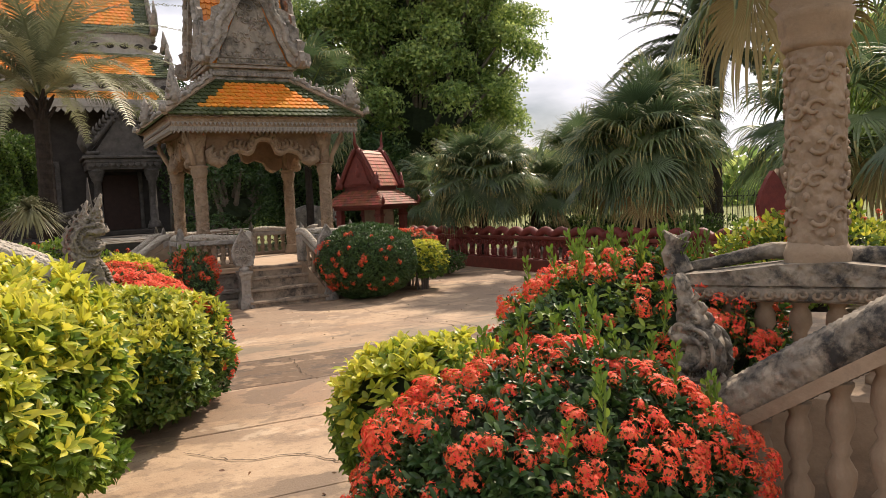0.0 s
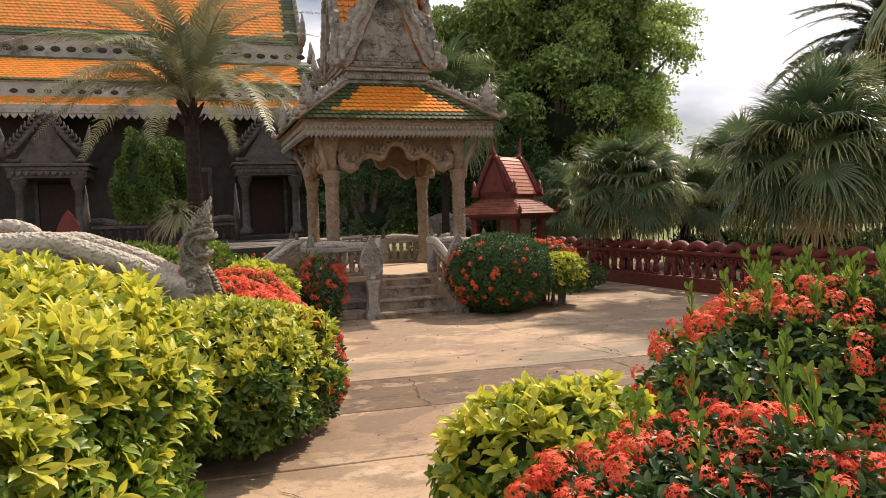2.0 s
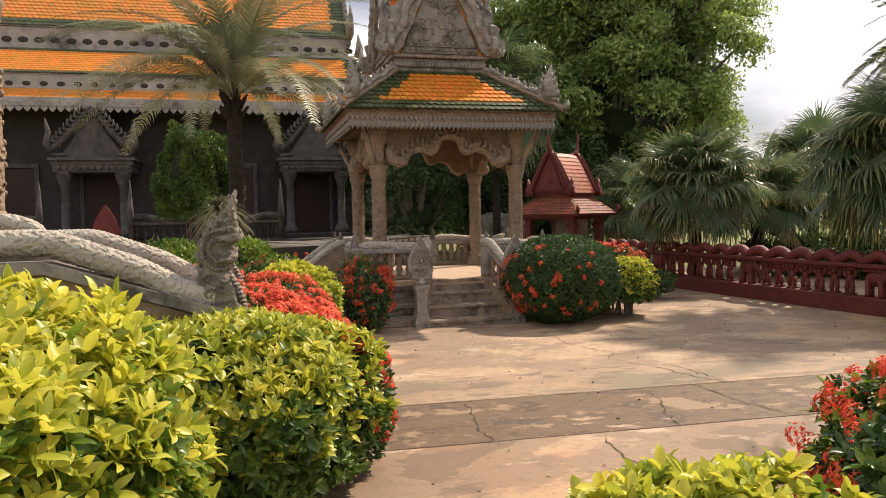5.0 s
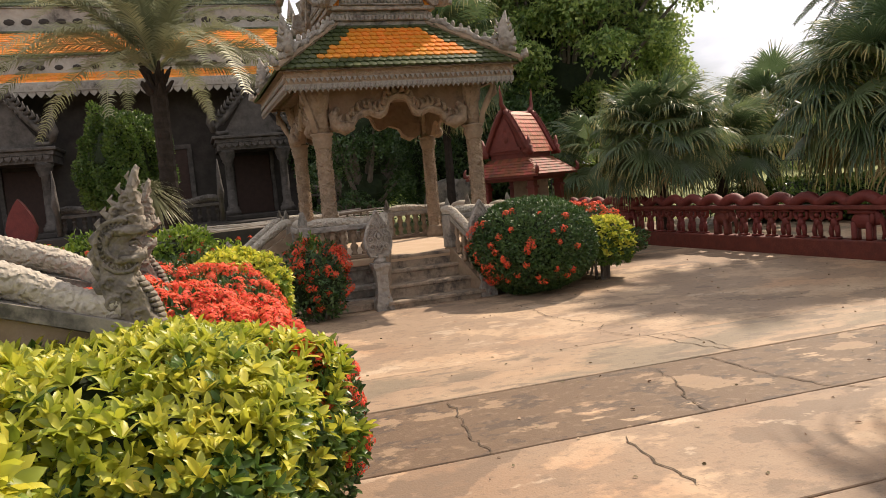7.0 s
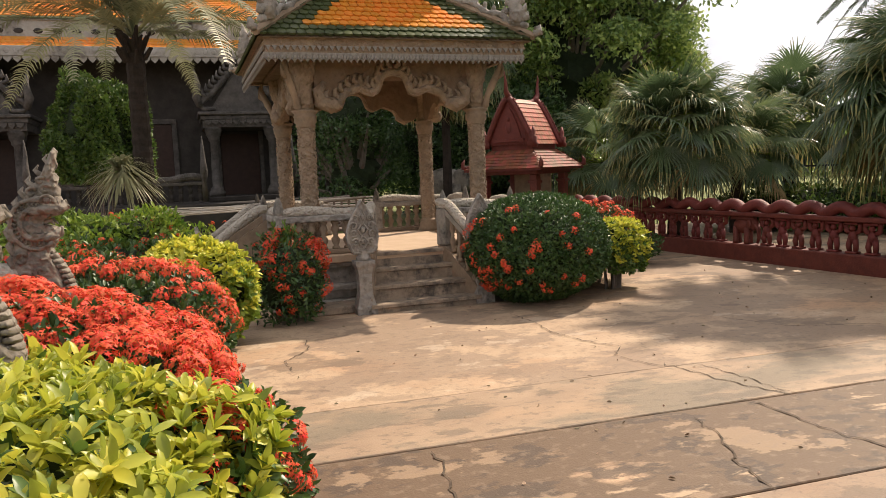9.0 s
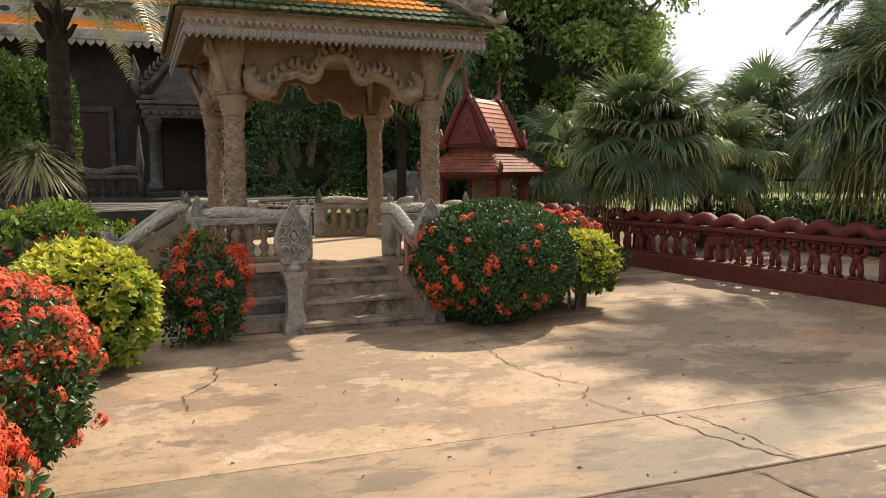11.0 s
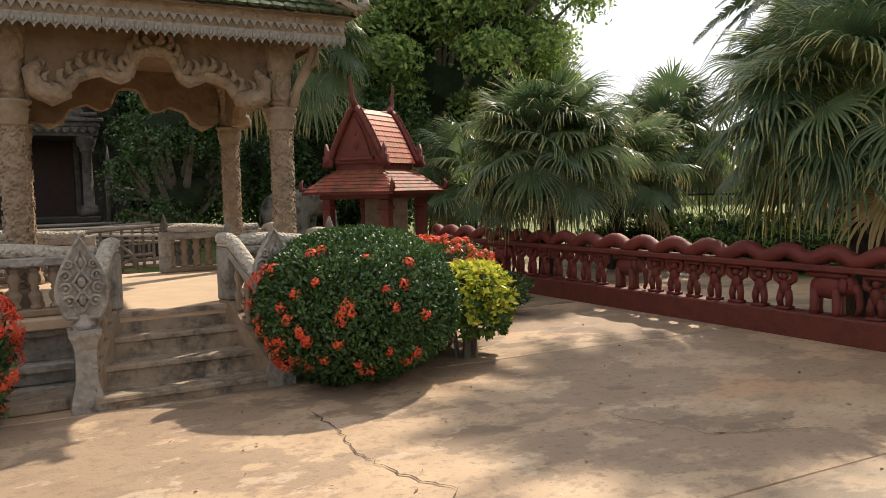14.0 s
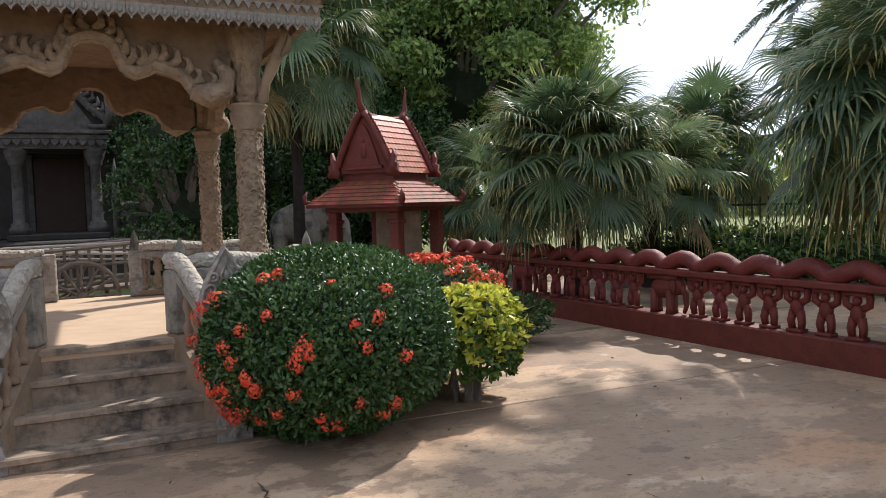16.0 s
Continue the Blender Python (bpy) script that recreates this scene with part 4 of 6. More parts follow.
            line = [(sx * (0.80 - 0.76 * t + 0.035 * math.sin(t * 22)), -s - 0.13, ZG + 0.06 + (APEX - 0.1 - ZG) * t) for t in np.linspace(0, 1, 30)]
            gp.tube(line, [0.06 + 0.012 * (i % 2) for i in range(30)], 8)
            for i in range(16):
                q = line[1 + int(i * 1.7)]
                gp.ball((q[0] + sx * 0.10, q[1] + 0.02, q[2] + 0.05), (0.05, 0.035, 0.065), 7, 5)
                gp.ball((q[0] - sx * 0.07, q[1] + 0.02, q[2] - 0.02), (0.035, 0.03, 0.045), 7, 5)
            gp.ball((sx * 0.86, -s - 0.14, ZG + 0.03), (0.11, 0.07, 0.085), 9, 6)
            gp.tube([(sx * 0.86, -s - 0.14, ZG + 0.03), (sx * 0.98, -s - 0.16, ZG + 0.0), (sx * 1.0, -s - 0.16, ZG + 0.08)], [0.06, 0.04, 0.015], 6)
            part("naga_relief", gp, GREYC, bb, smooth=True)
sp = Geo().lathe([(0.30, 5.55), (0.32, 5.7), (0.24, 5.8), (0.26, 5.95), (0.18, 6.05), (0.2, 6.2), (0.12, 6.3), (0.13, 6.45), (0.06, 6.6), (0.05, 7.0), (0.01, 7.5)], 12)
part("spire", sp, GREY, pav)
# ---- temple ----
TM = BASE
temple = thing("temple", TM, "large dark-walled temple with tiered orange tiled roofs", "temple")
U0, U1 = -20.0, 1.15
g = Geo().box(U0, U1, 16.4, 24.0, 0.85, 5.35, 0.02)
part("wall", g, DARKWALL, temple, "wall coloured dark for the deep eave shade")
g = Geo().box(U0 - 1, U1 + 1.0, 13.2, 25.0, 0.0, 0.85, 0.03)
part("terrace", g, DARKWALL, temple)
rd = random.Random(5)


def tiled_strip(y0, z0, y1, z1, u0, u1, green_rows, name):
    """Courses of tiles over a slope, each course a lapped scalloped strip."""
    rows = max(2, round(math.hypot(y1 - y0, z1 - z0) / 0.17))
    go, gn = Geo(), Geo()
    cols = int((u1 - u0) / 0.19)
    for r in range(rows):
        t0, t1 = r / rows, (r + 1.25) / rows
        ya, za, yb, zb = y0 + (y1 - y0) * t0, z0 + (z1 - z0) * t0, y0 + (y1 - y0) * t1, z0 + (z1 - z0) * t1
        for c in range(cols):
            ua = u0 + (u1 - u0) * c / cols + (0.095 if r % 2 else 0)
            ub = ua + (u1 - u0) / cols * 0.97
            um = (ua + ub) / 2
            gg = gn if r < green_rows or r >= rows - green_rows or ub > u1 - 0.45 else go
            gg.add([(ua, ya, za + 0.03), (um, ya - 0.03, za + 0.012), (ub, ya, za + 0.03), (ub, yb, zb), (ua, yb, zb), (ua, ya, za), (ub, ya, za), (um, ya - 0.03, za - 0.018)], [(0, 1, 2, 3, 4), (0, 5, 7, 1), (1, 7, 6, 2)])
    rf = part(name, go, ORANGEI, temple, "orange glazed roof tiles")
    if gn.v:
        part("green_border", gn, GREENI, rf)


tiled_strip(15.15, 5.47, 15.55, 5.78, U0, U1, 0, "low_roof")
part("low_roof_bed", Geo().add([(U0, 15.15, 5.42), (U1, 15.15, 5.42), (U1, 16.2, 5.9), (U0, 16.2, 5.9), (U0, 15.15, 5.3), (U1, 15.15, 5.3), (U1, 16.2, 5.3), (U0, 16.2, 5.3)], [(0, 1, 2, 3), (4, 7, 6, 5), (0, 4, 5, 1), (1, 5, 6, 2), (2, 6, 7, 3), (3, 7, 4, 0)]), TEMPLE, temple)
part("band", Geo().box(U0, U1, 15.6, 17.2, 5.72, 6.28, 0.03), TEMPLE, temple, "grey plaster band with lozenges")
tiled_strip(15.55, 6.32, 17.25, 7.42, U0, U1, 1, "middle_roof")
part("middle_roof_bed", Geo().add([(U0, 15.55, 6.28), (U1, 15.55, 6.28), (U1, 17.6, 7.6), (U0, 17.6, 7.6), (U0, 15.7, 6.2), (U1, 15.7, 6.2), (U1, 17.6, 6.2), (U0, 17.6, 6.2)], [(0, 1, 2, 3), (4, 7, 6, 5), (0, 4, 5, 1), (1, 5, 6, 2), (2, 6, 7, 3), (3, 7, 4, 0)]), TEMPLE, temple)
part("upper_band", Geo().box(U0, U1 - 0.25, 17.45, 23, 7.4, 8.2, 0.03), TEMPLE, temple, "grey plaster band")
tiled_strip(17.40, 8.25, 20.4, 12.3, U0, U1 - 0.3, 2, "upper_roof")
part("upper_roof_bed", Geo().add([(U0, 17.4, 8.2), (U1 - 0.3, 17.4, 8.2), (U1 - 0.3, 20.5, 12.3), (U0, 20.5, 12.3), (U1 - 0.3, 23.5, 8.2), (U0, 23.5, 8.2)], [(0, 1, 2, 3), (1, 4, 2), (0, 3, 5), (3, 2, 4, 5), (0, 5, 4, 1)]), TEMPLE, temple)
loz_me = Geo().ball((0, 0, 0), (1, 0.2, 0.62), 8, 4).mesh("lozenge", DARKWALL)
for i in range(42):
    u = U0 + (U1 - U0) * (i + 0.5) / 42
    for z, y, r in ((5.97, 15.59, 0.13), (7.75, 17.44, 0.17)):
        put("lozenge", loz_me, temple, pose(u, y, z) @ Matrix.Diagonal((r, r, r, 1)))
crest = part("gable_crest", Geo().box(U1 - 0.32, U1 - 0.18, 17.2, 17.9, 7.9, 8.5, 0.02).tube([(U1 - 0.25, 17.3, 8.2), (U1 - 0.25, 16.8, 8.3), (U1 - 0.25, 16.6, 8.8), (U1 - 0.25, 16.7, 9.3)], [0.14, 0.14, 0.1, 0.02], 7), GREYC, temple, "carved naga crest on the gable edge", True)
knob_me = Geo().ball((0, 0, 0), (0.10, 0.16, 0.22), 7, 4).mesh("crest_knob", GREYC, True)
for i in range(16):
    put("crest_knob", knob_me, crest, pose(U1 - 0.25, 17.3 + 3.1 * i / 15, 8.3 + 4.0 * i / 15))
for y, z in ((15.3, 5.6), (15.9, 6.3), (16.5, 6.9), (17.1, 7.5)):
    part("crest_horn", Geo().tube([(U1 + 0.05, y, z), (U1 + 0.08, y - 0.25, z + 0.2), (U1 + 0.05, y - 0.2, z + 0.75)], [0.14, 0.15, 0.02], 7), GREYC, crest, smooth=True)
g = Geo().box(U0, U1, 15.0, 15.14, 5.18, 5.46, 0.01)
part("fascia", g, TEMPLE, temple, "pale scalloped fascia")
gg = Geo()
k = int((U1 - U0) / 0.24)
for i in range(k):
    u = U0 + (i + 0.5) * (U1 - U0) / k
    gg.plate([(u - 0.115, 5.18), (u - 0.10, 5.10), (u, 5.0), (u + 0.10, 5.10), (u + 0.115, 5.18)], 15.03, 15.08)
    gg.ball((u, 15.0, 5.32), (0.075, 0.02, 0.08), 8, 4)
part("scallop_edge", gg, TEMPLE, temple)


def porch(u):
    """A door porch: two columns, scalloped lintel, carved gable, dark door."""
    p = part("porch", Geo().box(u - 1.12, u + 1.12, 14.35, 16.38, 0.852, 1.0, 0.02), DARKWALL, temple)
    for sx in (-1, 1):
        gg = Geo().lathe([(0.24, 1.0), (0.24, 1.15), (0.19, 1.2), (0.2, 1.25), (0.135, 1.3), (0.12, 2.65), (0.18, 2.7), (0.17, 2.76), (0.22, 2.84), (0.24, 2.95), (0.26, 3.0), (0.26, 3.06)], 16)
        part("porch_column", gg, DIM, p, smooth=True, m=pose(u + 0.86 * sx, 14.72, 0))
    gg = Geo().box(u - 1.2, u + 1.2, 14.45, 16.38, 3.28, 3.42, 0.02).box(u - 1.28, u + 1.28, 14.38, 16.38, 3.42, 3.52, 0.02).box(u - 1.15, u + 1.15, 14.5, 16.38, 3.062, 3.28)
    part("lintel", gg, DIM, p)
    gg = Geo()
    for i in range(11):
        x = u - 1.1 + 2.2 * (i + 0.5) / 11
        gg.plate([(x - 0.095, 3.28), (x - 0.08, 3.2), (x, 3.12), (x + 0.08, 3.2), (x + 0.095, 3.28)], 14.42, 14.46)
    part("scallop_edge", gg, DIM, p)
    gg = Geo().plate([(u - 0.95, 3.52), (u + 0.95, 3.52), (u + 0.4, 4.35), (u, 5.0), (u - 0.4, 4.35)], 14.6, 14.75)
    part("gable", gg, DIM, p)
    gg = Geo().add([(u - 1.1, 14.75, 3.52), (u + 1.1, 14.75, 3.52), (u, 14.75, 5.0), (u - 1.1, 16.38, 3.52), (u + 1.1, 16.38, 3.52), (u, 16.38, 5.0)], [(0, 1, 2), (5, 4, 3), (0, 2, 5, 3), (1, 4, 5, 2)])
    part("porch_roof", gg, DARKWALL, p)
    for sx in (-1, 1):
        gg = Geo().tube([(u + sx * x, 14.55, z) for x, z in ((0.75, 3.62), (1.1, 3.6), (1.22, 3.75), (1.0, 3.95), (0.8, 4.1), (0.55, 4.4), (0.3, 4.75), (0, 5.15))], [0.05, 0.08, 0.09, 0.10, 0.10, 0.095, 0.08, 0.03], 8, wob=lambda j, a: 1 + 0.1 * math.cos(5 * a))
        for q in range(9):
            bx, bz = 1.0 - 0.11 * q, 3.98 + 0.128 * q
            gg.tube([(u + sx * bx, 14.52, bz), (u + sx * (bx + 0.12), 14.5, bz + 0.06), (u + sx * (bx + 0.10), 14.5, bz + 0.24)], [0.07, 0.06, 0.01], 6)
            gg.ball((u + sx * (bx - 0.10), 14.52, bz - 0.06), (0.06, 0.04, 0.07), 7, 4)
        gg.tube([(u + sx * 1.18, 14.55, 3.66), (u + sx * 1.28, 14.5, 3.95), (u + sx * 1.22, 14.5, 4.3), (u + sx * 1.3, 14.5, 4.75)], [0.1, 0.13, 0.09, 0.015], 7)
        part("naga_bargeboard", gg, DIM, p, smooth=True)
    gg = Geo().box(u - 0.6, u + 0.6, 16.33, 16.39, 1.0, 2.95, 0.01)
    part("door_leaf", gg, DOORWOOD, p, "dark closed wooden door")
    for sx in (-1, 1):
        part("door_frame", Geo().box(u + sx * 0.672 - 0.067, u + sx * 0.672 + 0.067, 16.28, 16.39, 1.0, 3.05, 0.01), DIM, p)


for u in (-0.70, -7.64, -14.6):
    porch(u)
for u in (-3.2, -5.3, -10.2, -12.3):
    gg = Geo().box(u - 0.45, u + 0.45, 16.35, 16.395, 1.5, 3.3, 0.01)
    w = part("window", gg, DOORWOOD, temple, "dark shuttered window")
    part("window_frame", Geo().box(u - 0.6, u - 0.455, 16.3, 16.395, 1.4, 3.45).box(u + 0.455, u + 0.6, 16.3, 16.395, 1.4, 3.45).box(u - 0.6, u + 0.6, 16.29, 16.395, 3.31, 3.46), DIM, w)
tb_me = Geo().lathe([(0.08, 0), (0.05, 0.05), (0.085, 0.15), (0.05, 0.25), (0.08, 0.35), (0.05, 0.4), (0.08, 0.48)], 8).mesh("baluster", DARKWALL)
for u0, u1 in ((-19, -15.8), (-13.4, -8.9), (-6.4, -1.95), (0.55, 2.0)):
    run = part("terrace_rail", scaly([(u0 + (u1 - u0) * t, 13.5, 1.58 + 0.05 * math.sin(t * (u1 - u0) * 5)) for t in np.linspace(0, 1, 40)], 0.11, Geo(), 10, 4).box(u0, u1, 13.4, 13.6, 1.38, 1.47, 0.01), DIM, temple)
    k = int((u1 - u0) / 0.26)
    for i in range(k):
        put("baluster", tb_me, run, pose(u0 + (i + 0.5) * (u1 - u0) / k, 13.5, 0.90))
    for ue in (u0, u1):
        gg = Geo().tube([(ue, 13.45, 0.9), (ue, 13.4, 1.5), (ue, 13.2, 1.75), (ue, 13.25, 2.05), (ue, 13.35, 2.4), (ue, 13.3, 2.75)], [0.08, 0.07, 0.10, 0.07, 0.045, 0.01], 8, wob=lambda j, a: 1 + 0.08 * math.cos(4 * a))
        part("naga_finial", gg, DIM, run, smooth=True)
# ---- red fence ----
fig = Geo().box(-0.075, 0.075, -0.06, 0.06, 0.0, 0.03, 0.006)
for sx in (-1, 1):
    fig.tube([(sx * 0.045, 0, 0.02), (sx * 0.055, -0.01, 0.10), (sx * 0.03, 0, 0.19)], [0.03, 0.036, 0.042], 7)
    fig.tube([(sx * 0.045, 0, 0.27), (sx * 0.10, 0, 0.30), (sx * 0.105, 0, 0.36), (sx * 0.085, 0, 0.415)], [0.034, 0.032, 0.032, 0.036], 7)
fig.ball((0, 0, 0.22), (0.062, 0.055, 0.085), 10, 6).ball((0, -0.01, 0.335), (0.04, 0.042, 0.045), 8, 6).box(-0.105, 0.105, -0.06, 0.06, 0.375, 0.414, 0.01)
fig_me = fig.mesh("fence_baluster", RED, True)
eg = Geo().ball((0, 0, 0.27), (0.19, 0.075, 0.12), 12, 8).ball((0.19, 0, 0.30), (0.09, 0.065, 0.10), 10, 7)
for lx, ly in ((-0.12, -0.035), (-0.12, 0.035), (0.10, -0.035), (0.10, 0.035)):
    eg.lathe([(0.048, 0.0), (0.042, 0.05), (0.045, 0.25)], 8, (lx, ly, 0))
eg.tube([(0.25, 0, 0.30), (0.29, 0, 0.22), (0.30, 0, 0.10), (0.27, 0, 0.02)], [0.045, 0.036, 0.028, 0.02], 7)
eg.ball((0.17, -0.07, 0.30), (0.05, 0.014, 0.07), 8, 5).ball((0.17, 0.07, 0.30), (0.05, 0.014, 0.07), 8, 5)
eg.box(-0.2, 0.2, -0.06, 0.06, 0.36, 0.414)
eleph_me = eg.mesh("elephant", RED, True)


def red_fence(x, y, angle, length, first, label):
    """A red balustrade: plinth, turned supports, elephants, rail and a wavy naga body."""
    f = thing("fence", pose(x, y, 0, 0, 0, angle), label, "fence", "red fences")
    part("plinth", Geo().box(0, length, -0.12, 0.12, -0.02, 0.25, 0.015), RED, f)
    part("rail", Geo().box(0, length, -0.10, 0.10, 0.665, 0.73, 0.012), RED, f)
    s = -4 * 2.57 + first
    while s < length:
        for i in range(7):
            q = s + 0.45 + i * 0.278
            if 0.1 < q < length - 0.1:
                put("fence_baluster", fig_me, f, Matrix.Translation((q, 0, 0.25)))
        if 0.3 < s < length - 0.3:
            put("elephant", eleph_me, f, Matrix.Translation((s, 0, 0.25)), "red elephant support")
        s += 2.57
    pts, per = [], 0.47
    k = int(length / 0.06)
    for i in range(k + 1):
        q = length * i / k
        pts.append((q, 0.02 * math.sin(2 * math.pi * q / per), 0.808 + 0.046 * math.cos(2 * math.pi * q / per)))
    part("wavy_top", Geo().tube(pts, 0.08, 12, flat=1.1, wob=lambda j, a: 1 + 0.05 * math.cos(5 * a + j)), RED, f, "glossy wavy naga body", True)
    return f


def red_leaf(x, y, angle, z0, h):
    l = thing("leaf_finial", pose(x, y, z0, 0, 0, angle), "red leaf-shaped boundary finial on its post", "finial", "leaf finials")
    pts = [(0.10, 0), (0.16, 0.08), (0.26, 0.25), (0.29, 0.42), (0.22, 0.65), (0.10, 0.87), (0.0, 1.0)]
    ol = [(x2 * h, z2 * h) for x2, z2 in pts] + [(-x2 * h, z2 * h) for x2, z2 in reversed(pts[:-1])]
    part("leaf", Geo().plate(ol, -0.05, 0.05), RED, l)
    part("post", Geo().box(-0.13, 0.13, -0.125, 0.125, -z0, -0.004, 0.01), RED, l)


FDIR = -55.5
red_fence(-0.85, 19.69, FDIR, 15.5, 2.15 + 2.29, "red painted cement fence with wavy naga top and elephants")
red_fence(-13.8, 11.0, TURN - 4, 7.6, 1.2, "low red cement fence beside the flower beds")
red_leaf(4.95, 11.4, 10, 0.93, 0.85)
red_leaf(-9.9, 14.0, 20, 1.0, 0.85)

# ---- red spirit shrine ----
shr = thing("spirit_shrine", pose(-1.95, 20.2, 0, 0, 0, 64 - 90), "small red shrine with terracotta tiled gable roof", "shrine")
part("base", Geo().box(-0.8, 0.8, -0.8, 0.8, 0, 0.5, 0.03).box(-0.72, 0.72, -0.72, 0.72, 0.5, 0.6, 0.02), RED, shr)
post_me = Geo().box(-0.085, 0.085, -0.085, 0.085, 0.602, 1.38, 0.015).box(-0.11, 0.11, -0.11, 0.11, 1.2, 1.26, 0.01).mesh("post", RED)
for sx in (-1, 1):
    for sy in (-1, 1):
        put("post", post_me, shr, pose(sx * 0.6, sy * 0.6, 0))
part("inner_panel", Geo().box(-0.45, 0.45, 0.32, 0.38, 0.602, 1.38, 0.01), BUFF, shr, "pale inner panel")
part("beam", Geo().box(-0.72, 0.72, -0.72, 0.72, 1.38, 1.47, 0.015), RED, shr)
R0, R1, Z0, Z1 = 0.93, 0.52, 1.5, 1.86
part("lower_roof", Geo().add([(-R0, -R0, Z0), (R0, -R0, Z0), (R0, R0, Z0), (-R0, R0, Z0), (-R1, -R1, Z1), (R1, -R1, Z1), (R1, R1, Z1), (-R1, R1, Z1), (-R0, -R0, Z0 - 0.04), (R0, -R0, Z0 - 0.04), (R0, R0, Z0 - 0.04), (-R0, R0, Z0 - 0.04)],
     [(0, 1, 5, 4), (1, 2, 6, 5), (2, 3, 7, 6), (3, 0, 4, 7), (4, 5, 6, 7), (0, 8, 9, 1), (1, 9, 10, 2), (2, 10, 11, 3), (3, 11, 8, 0), (11, 10, 9, 8)]), RED, shr)


def small_tile(wd, ln):
    return Geo().add([(-wd / 2, 0, 0.014), (-wd / 4, -0.012, 0.02), (wd / 4, -0.012, 0.02), (wd / 2, 0, 0.014), (wd / 2, ln, 0.003), (-wd / 2, ln, 0.003), (-wd / 2, 0, 0), (wd / 2, 0, 0), (wd / 4, -0.012, 0), (-wd / 4, -0.012, 0)],
                      [(0, 1, 2, 3, 4, 5), (0, 6, 9, 1), (1, 9, 8, 2), (2, 8, 7, 3), (3, 7, 4), (0, 5, 6)])


tl = small_tile(0.098, 0.12)
gt = Geo()
sl = math.atan2(Z1 - Z0, R0 - R1)
for ang in (0, 90, 180, 270):
    mr = Matrix.Rotation(radians(ang), 4, "Z")
    for r in range(6):
        t = r / 6
        hw = R0 + (R1 - R0) * t
        cnt = int(2 * hw / 0.1)
        for i in range(cnt):
            x = (i - (cnt - 1) / 2) * 0.1
            mm = mr @ Matrix.Translation((x, -R0 - 0.01 + (R0 - R1) * t, Z0 + (Z1 - Z0) * t + 0.006)) @ Matrix.Rotation(sl, 4, "X")
            gt.add([mm @ Vector(q) for q in tl.v], tl.f)
part("lower_tiles", gt, OLDTILE, shr, "mottled mossy terracotta tiles")
part("neck", Geo().box(-0.5, 0.5, -0.5, 0.5, 1.85, 2.02, 0.015), RED, shr)
GH, GZ0, GZ1 = 0.52, 2.0, 2.95
curve = lambda t: GH * (1 - t) ** 0.82 + 0.02 * (1 - t)
g = Geo()
ring = []
for t in np.linspace(0, 1, 9):
    ring.append((curve(t), GZ0 + (GZ1 - GZ0) * t))
ol = [(-x, z) for x, z in ring] + [(x, z) for x, z in reversed(ring[:-1])]
g.plate(ol, -0.56, 0.56)
part("upper_roof", g, RED, shr)
gt = Geo()
tl2 = small_tile(0.108, 0.12)
for sx in (-1, 1):
    for r in range(10):
        t, t2 = r / 10, (r + 1) / 10
        x, z = curve(t), GZ0 + (GZ1 - GZ0) * t
        an = math.atan2((GZ1 - GZ0) * 0.1, curve(t) - curve(t2))
        for c in range(9):
            mm = Matrix.Translation((sx * (x + 0.012), -0.44 + 0.11 * c, z)) @ Matrix.Rotation(radians(90 * sx), 4, "Z") @ Matrix.Rotation(an, 4, "X")
            gt.add([mm @ Vector(q) for q in tl2.v], tl2.f)
part("upper_tiles", gt, REDTILE, shr, "sunlit terracotta tiles")
for sy in (-1, 1):
    y = 0.56 * sy
    gg = Geo()
    for sx in (-1, 1):
        line = [(sx * (curve(t) + 0.03), y + 0.03 * sy, GZ0 + (GZ1 - GZ0) * t) for t in np.linspace(0, 1, 18)]
        gg.tube(line, [0.05 + 0.012 * (i % 2) for i in range(18)], 6)
        for i in range(2, 17):
            px, py, pz = line[i]
            gg.tube([(px, py, pz), (px + sx * 0.05, py, pz + 0.01), (px + sx * 0.055, py, pz + 0.07)], [0.035, 0.03, 0.006], 5)
        fl = [(-0.09, 0.0), (-0.11, 0.10), (-0.05, 0.17), (-0.07, 0.26), (-0.01, 0.31), (0.03, 0.42), (0.06, 0.30), (0.05, 0.22), (0.10, 0.20), (0.085, 0.10), (0.12, 0.06), (0.10, 0.0)]
        gg.plate([(sx * (0.57 + fx), 1.93 + fz) for fx, fz in fl], min(y + 0.02 * sy, y + 0.09 * sy), max(y + 0.02 * sy, y + 0.09 * sy))
    gg.tube([(0, y - 0.10 * sy, 2.93), (0, y + 0.02 * sy, 2.99), (0, y + 0.10 * sy, 3.10), (0, y + 0.09 * sy, 3.26), (0, y + 0.13 * sy, 3.42), (0, y + 0.10 * sy, 3.50)], [0.06, 0.065, 0.045, 0.03, 0.018, 0.005], 8)
    part("bargeboard", gg, RED, shr, smooth=True)
    gg = Geo().plate([(-0.30, 2.12), (0.30, 2.12), (0.2, 2.42), (0.08, 2.68), (0, 2.78), (-0.08, 2.68), (-0.2, 2.42)], y, y + 0.035 * sy)
    gg.ball((0, y + 0.03 * sy, 2.35), (0.08, 0.03, 0.13), 8, 6).ball((0, y + 0.03 * sy, 2.52), (0.045, 0.03, 0.05), 8, 6).box(-0.36, 0.36, min(y, y + 0.06 * sy), max(y, y + 0.06 * sy), 2.06, 2.115)
    part("pediment", gg, RED, shr)
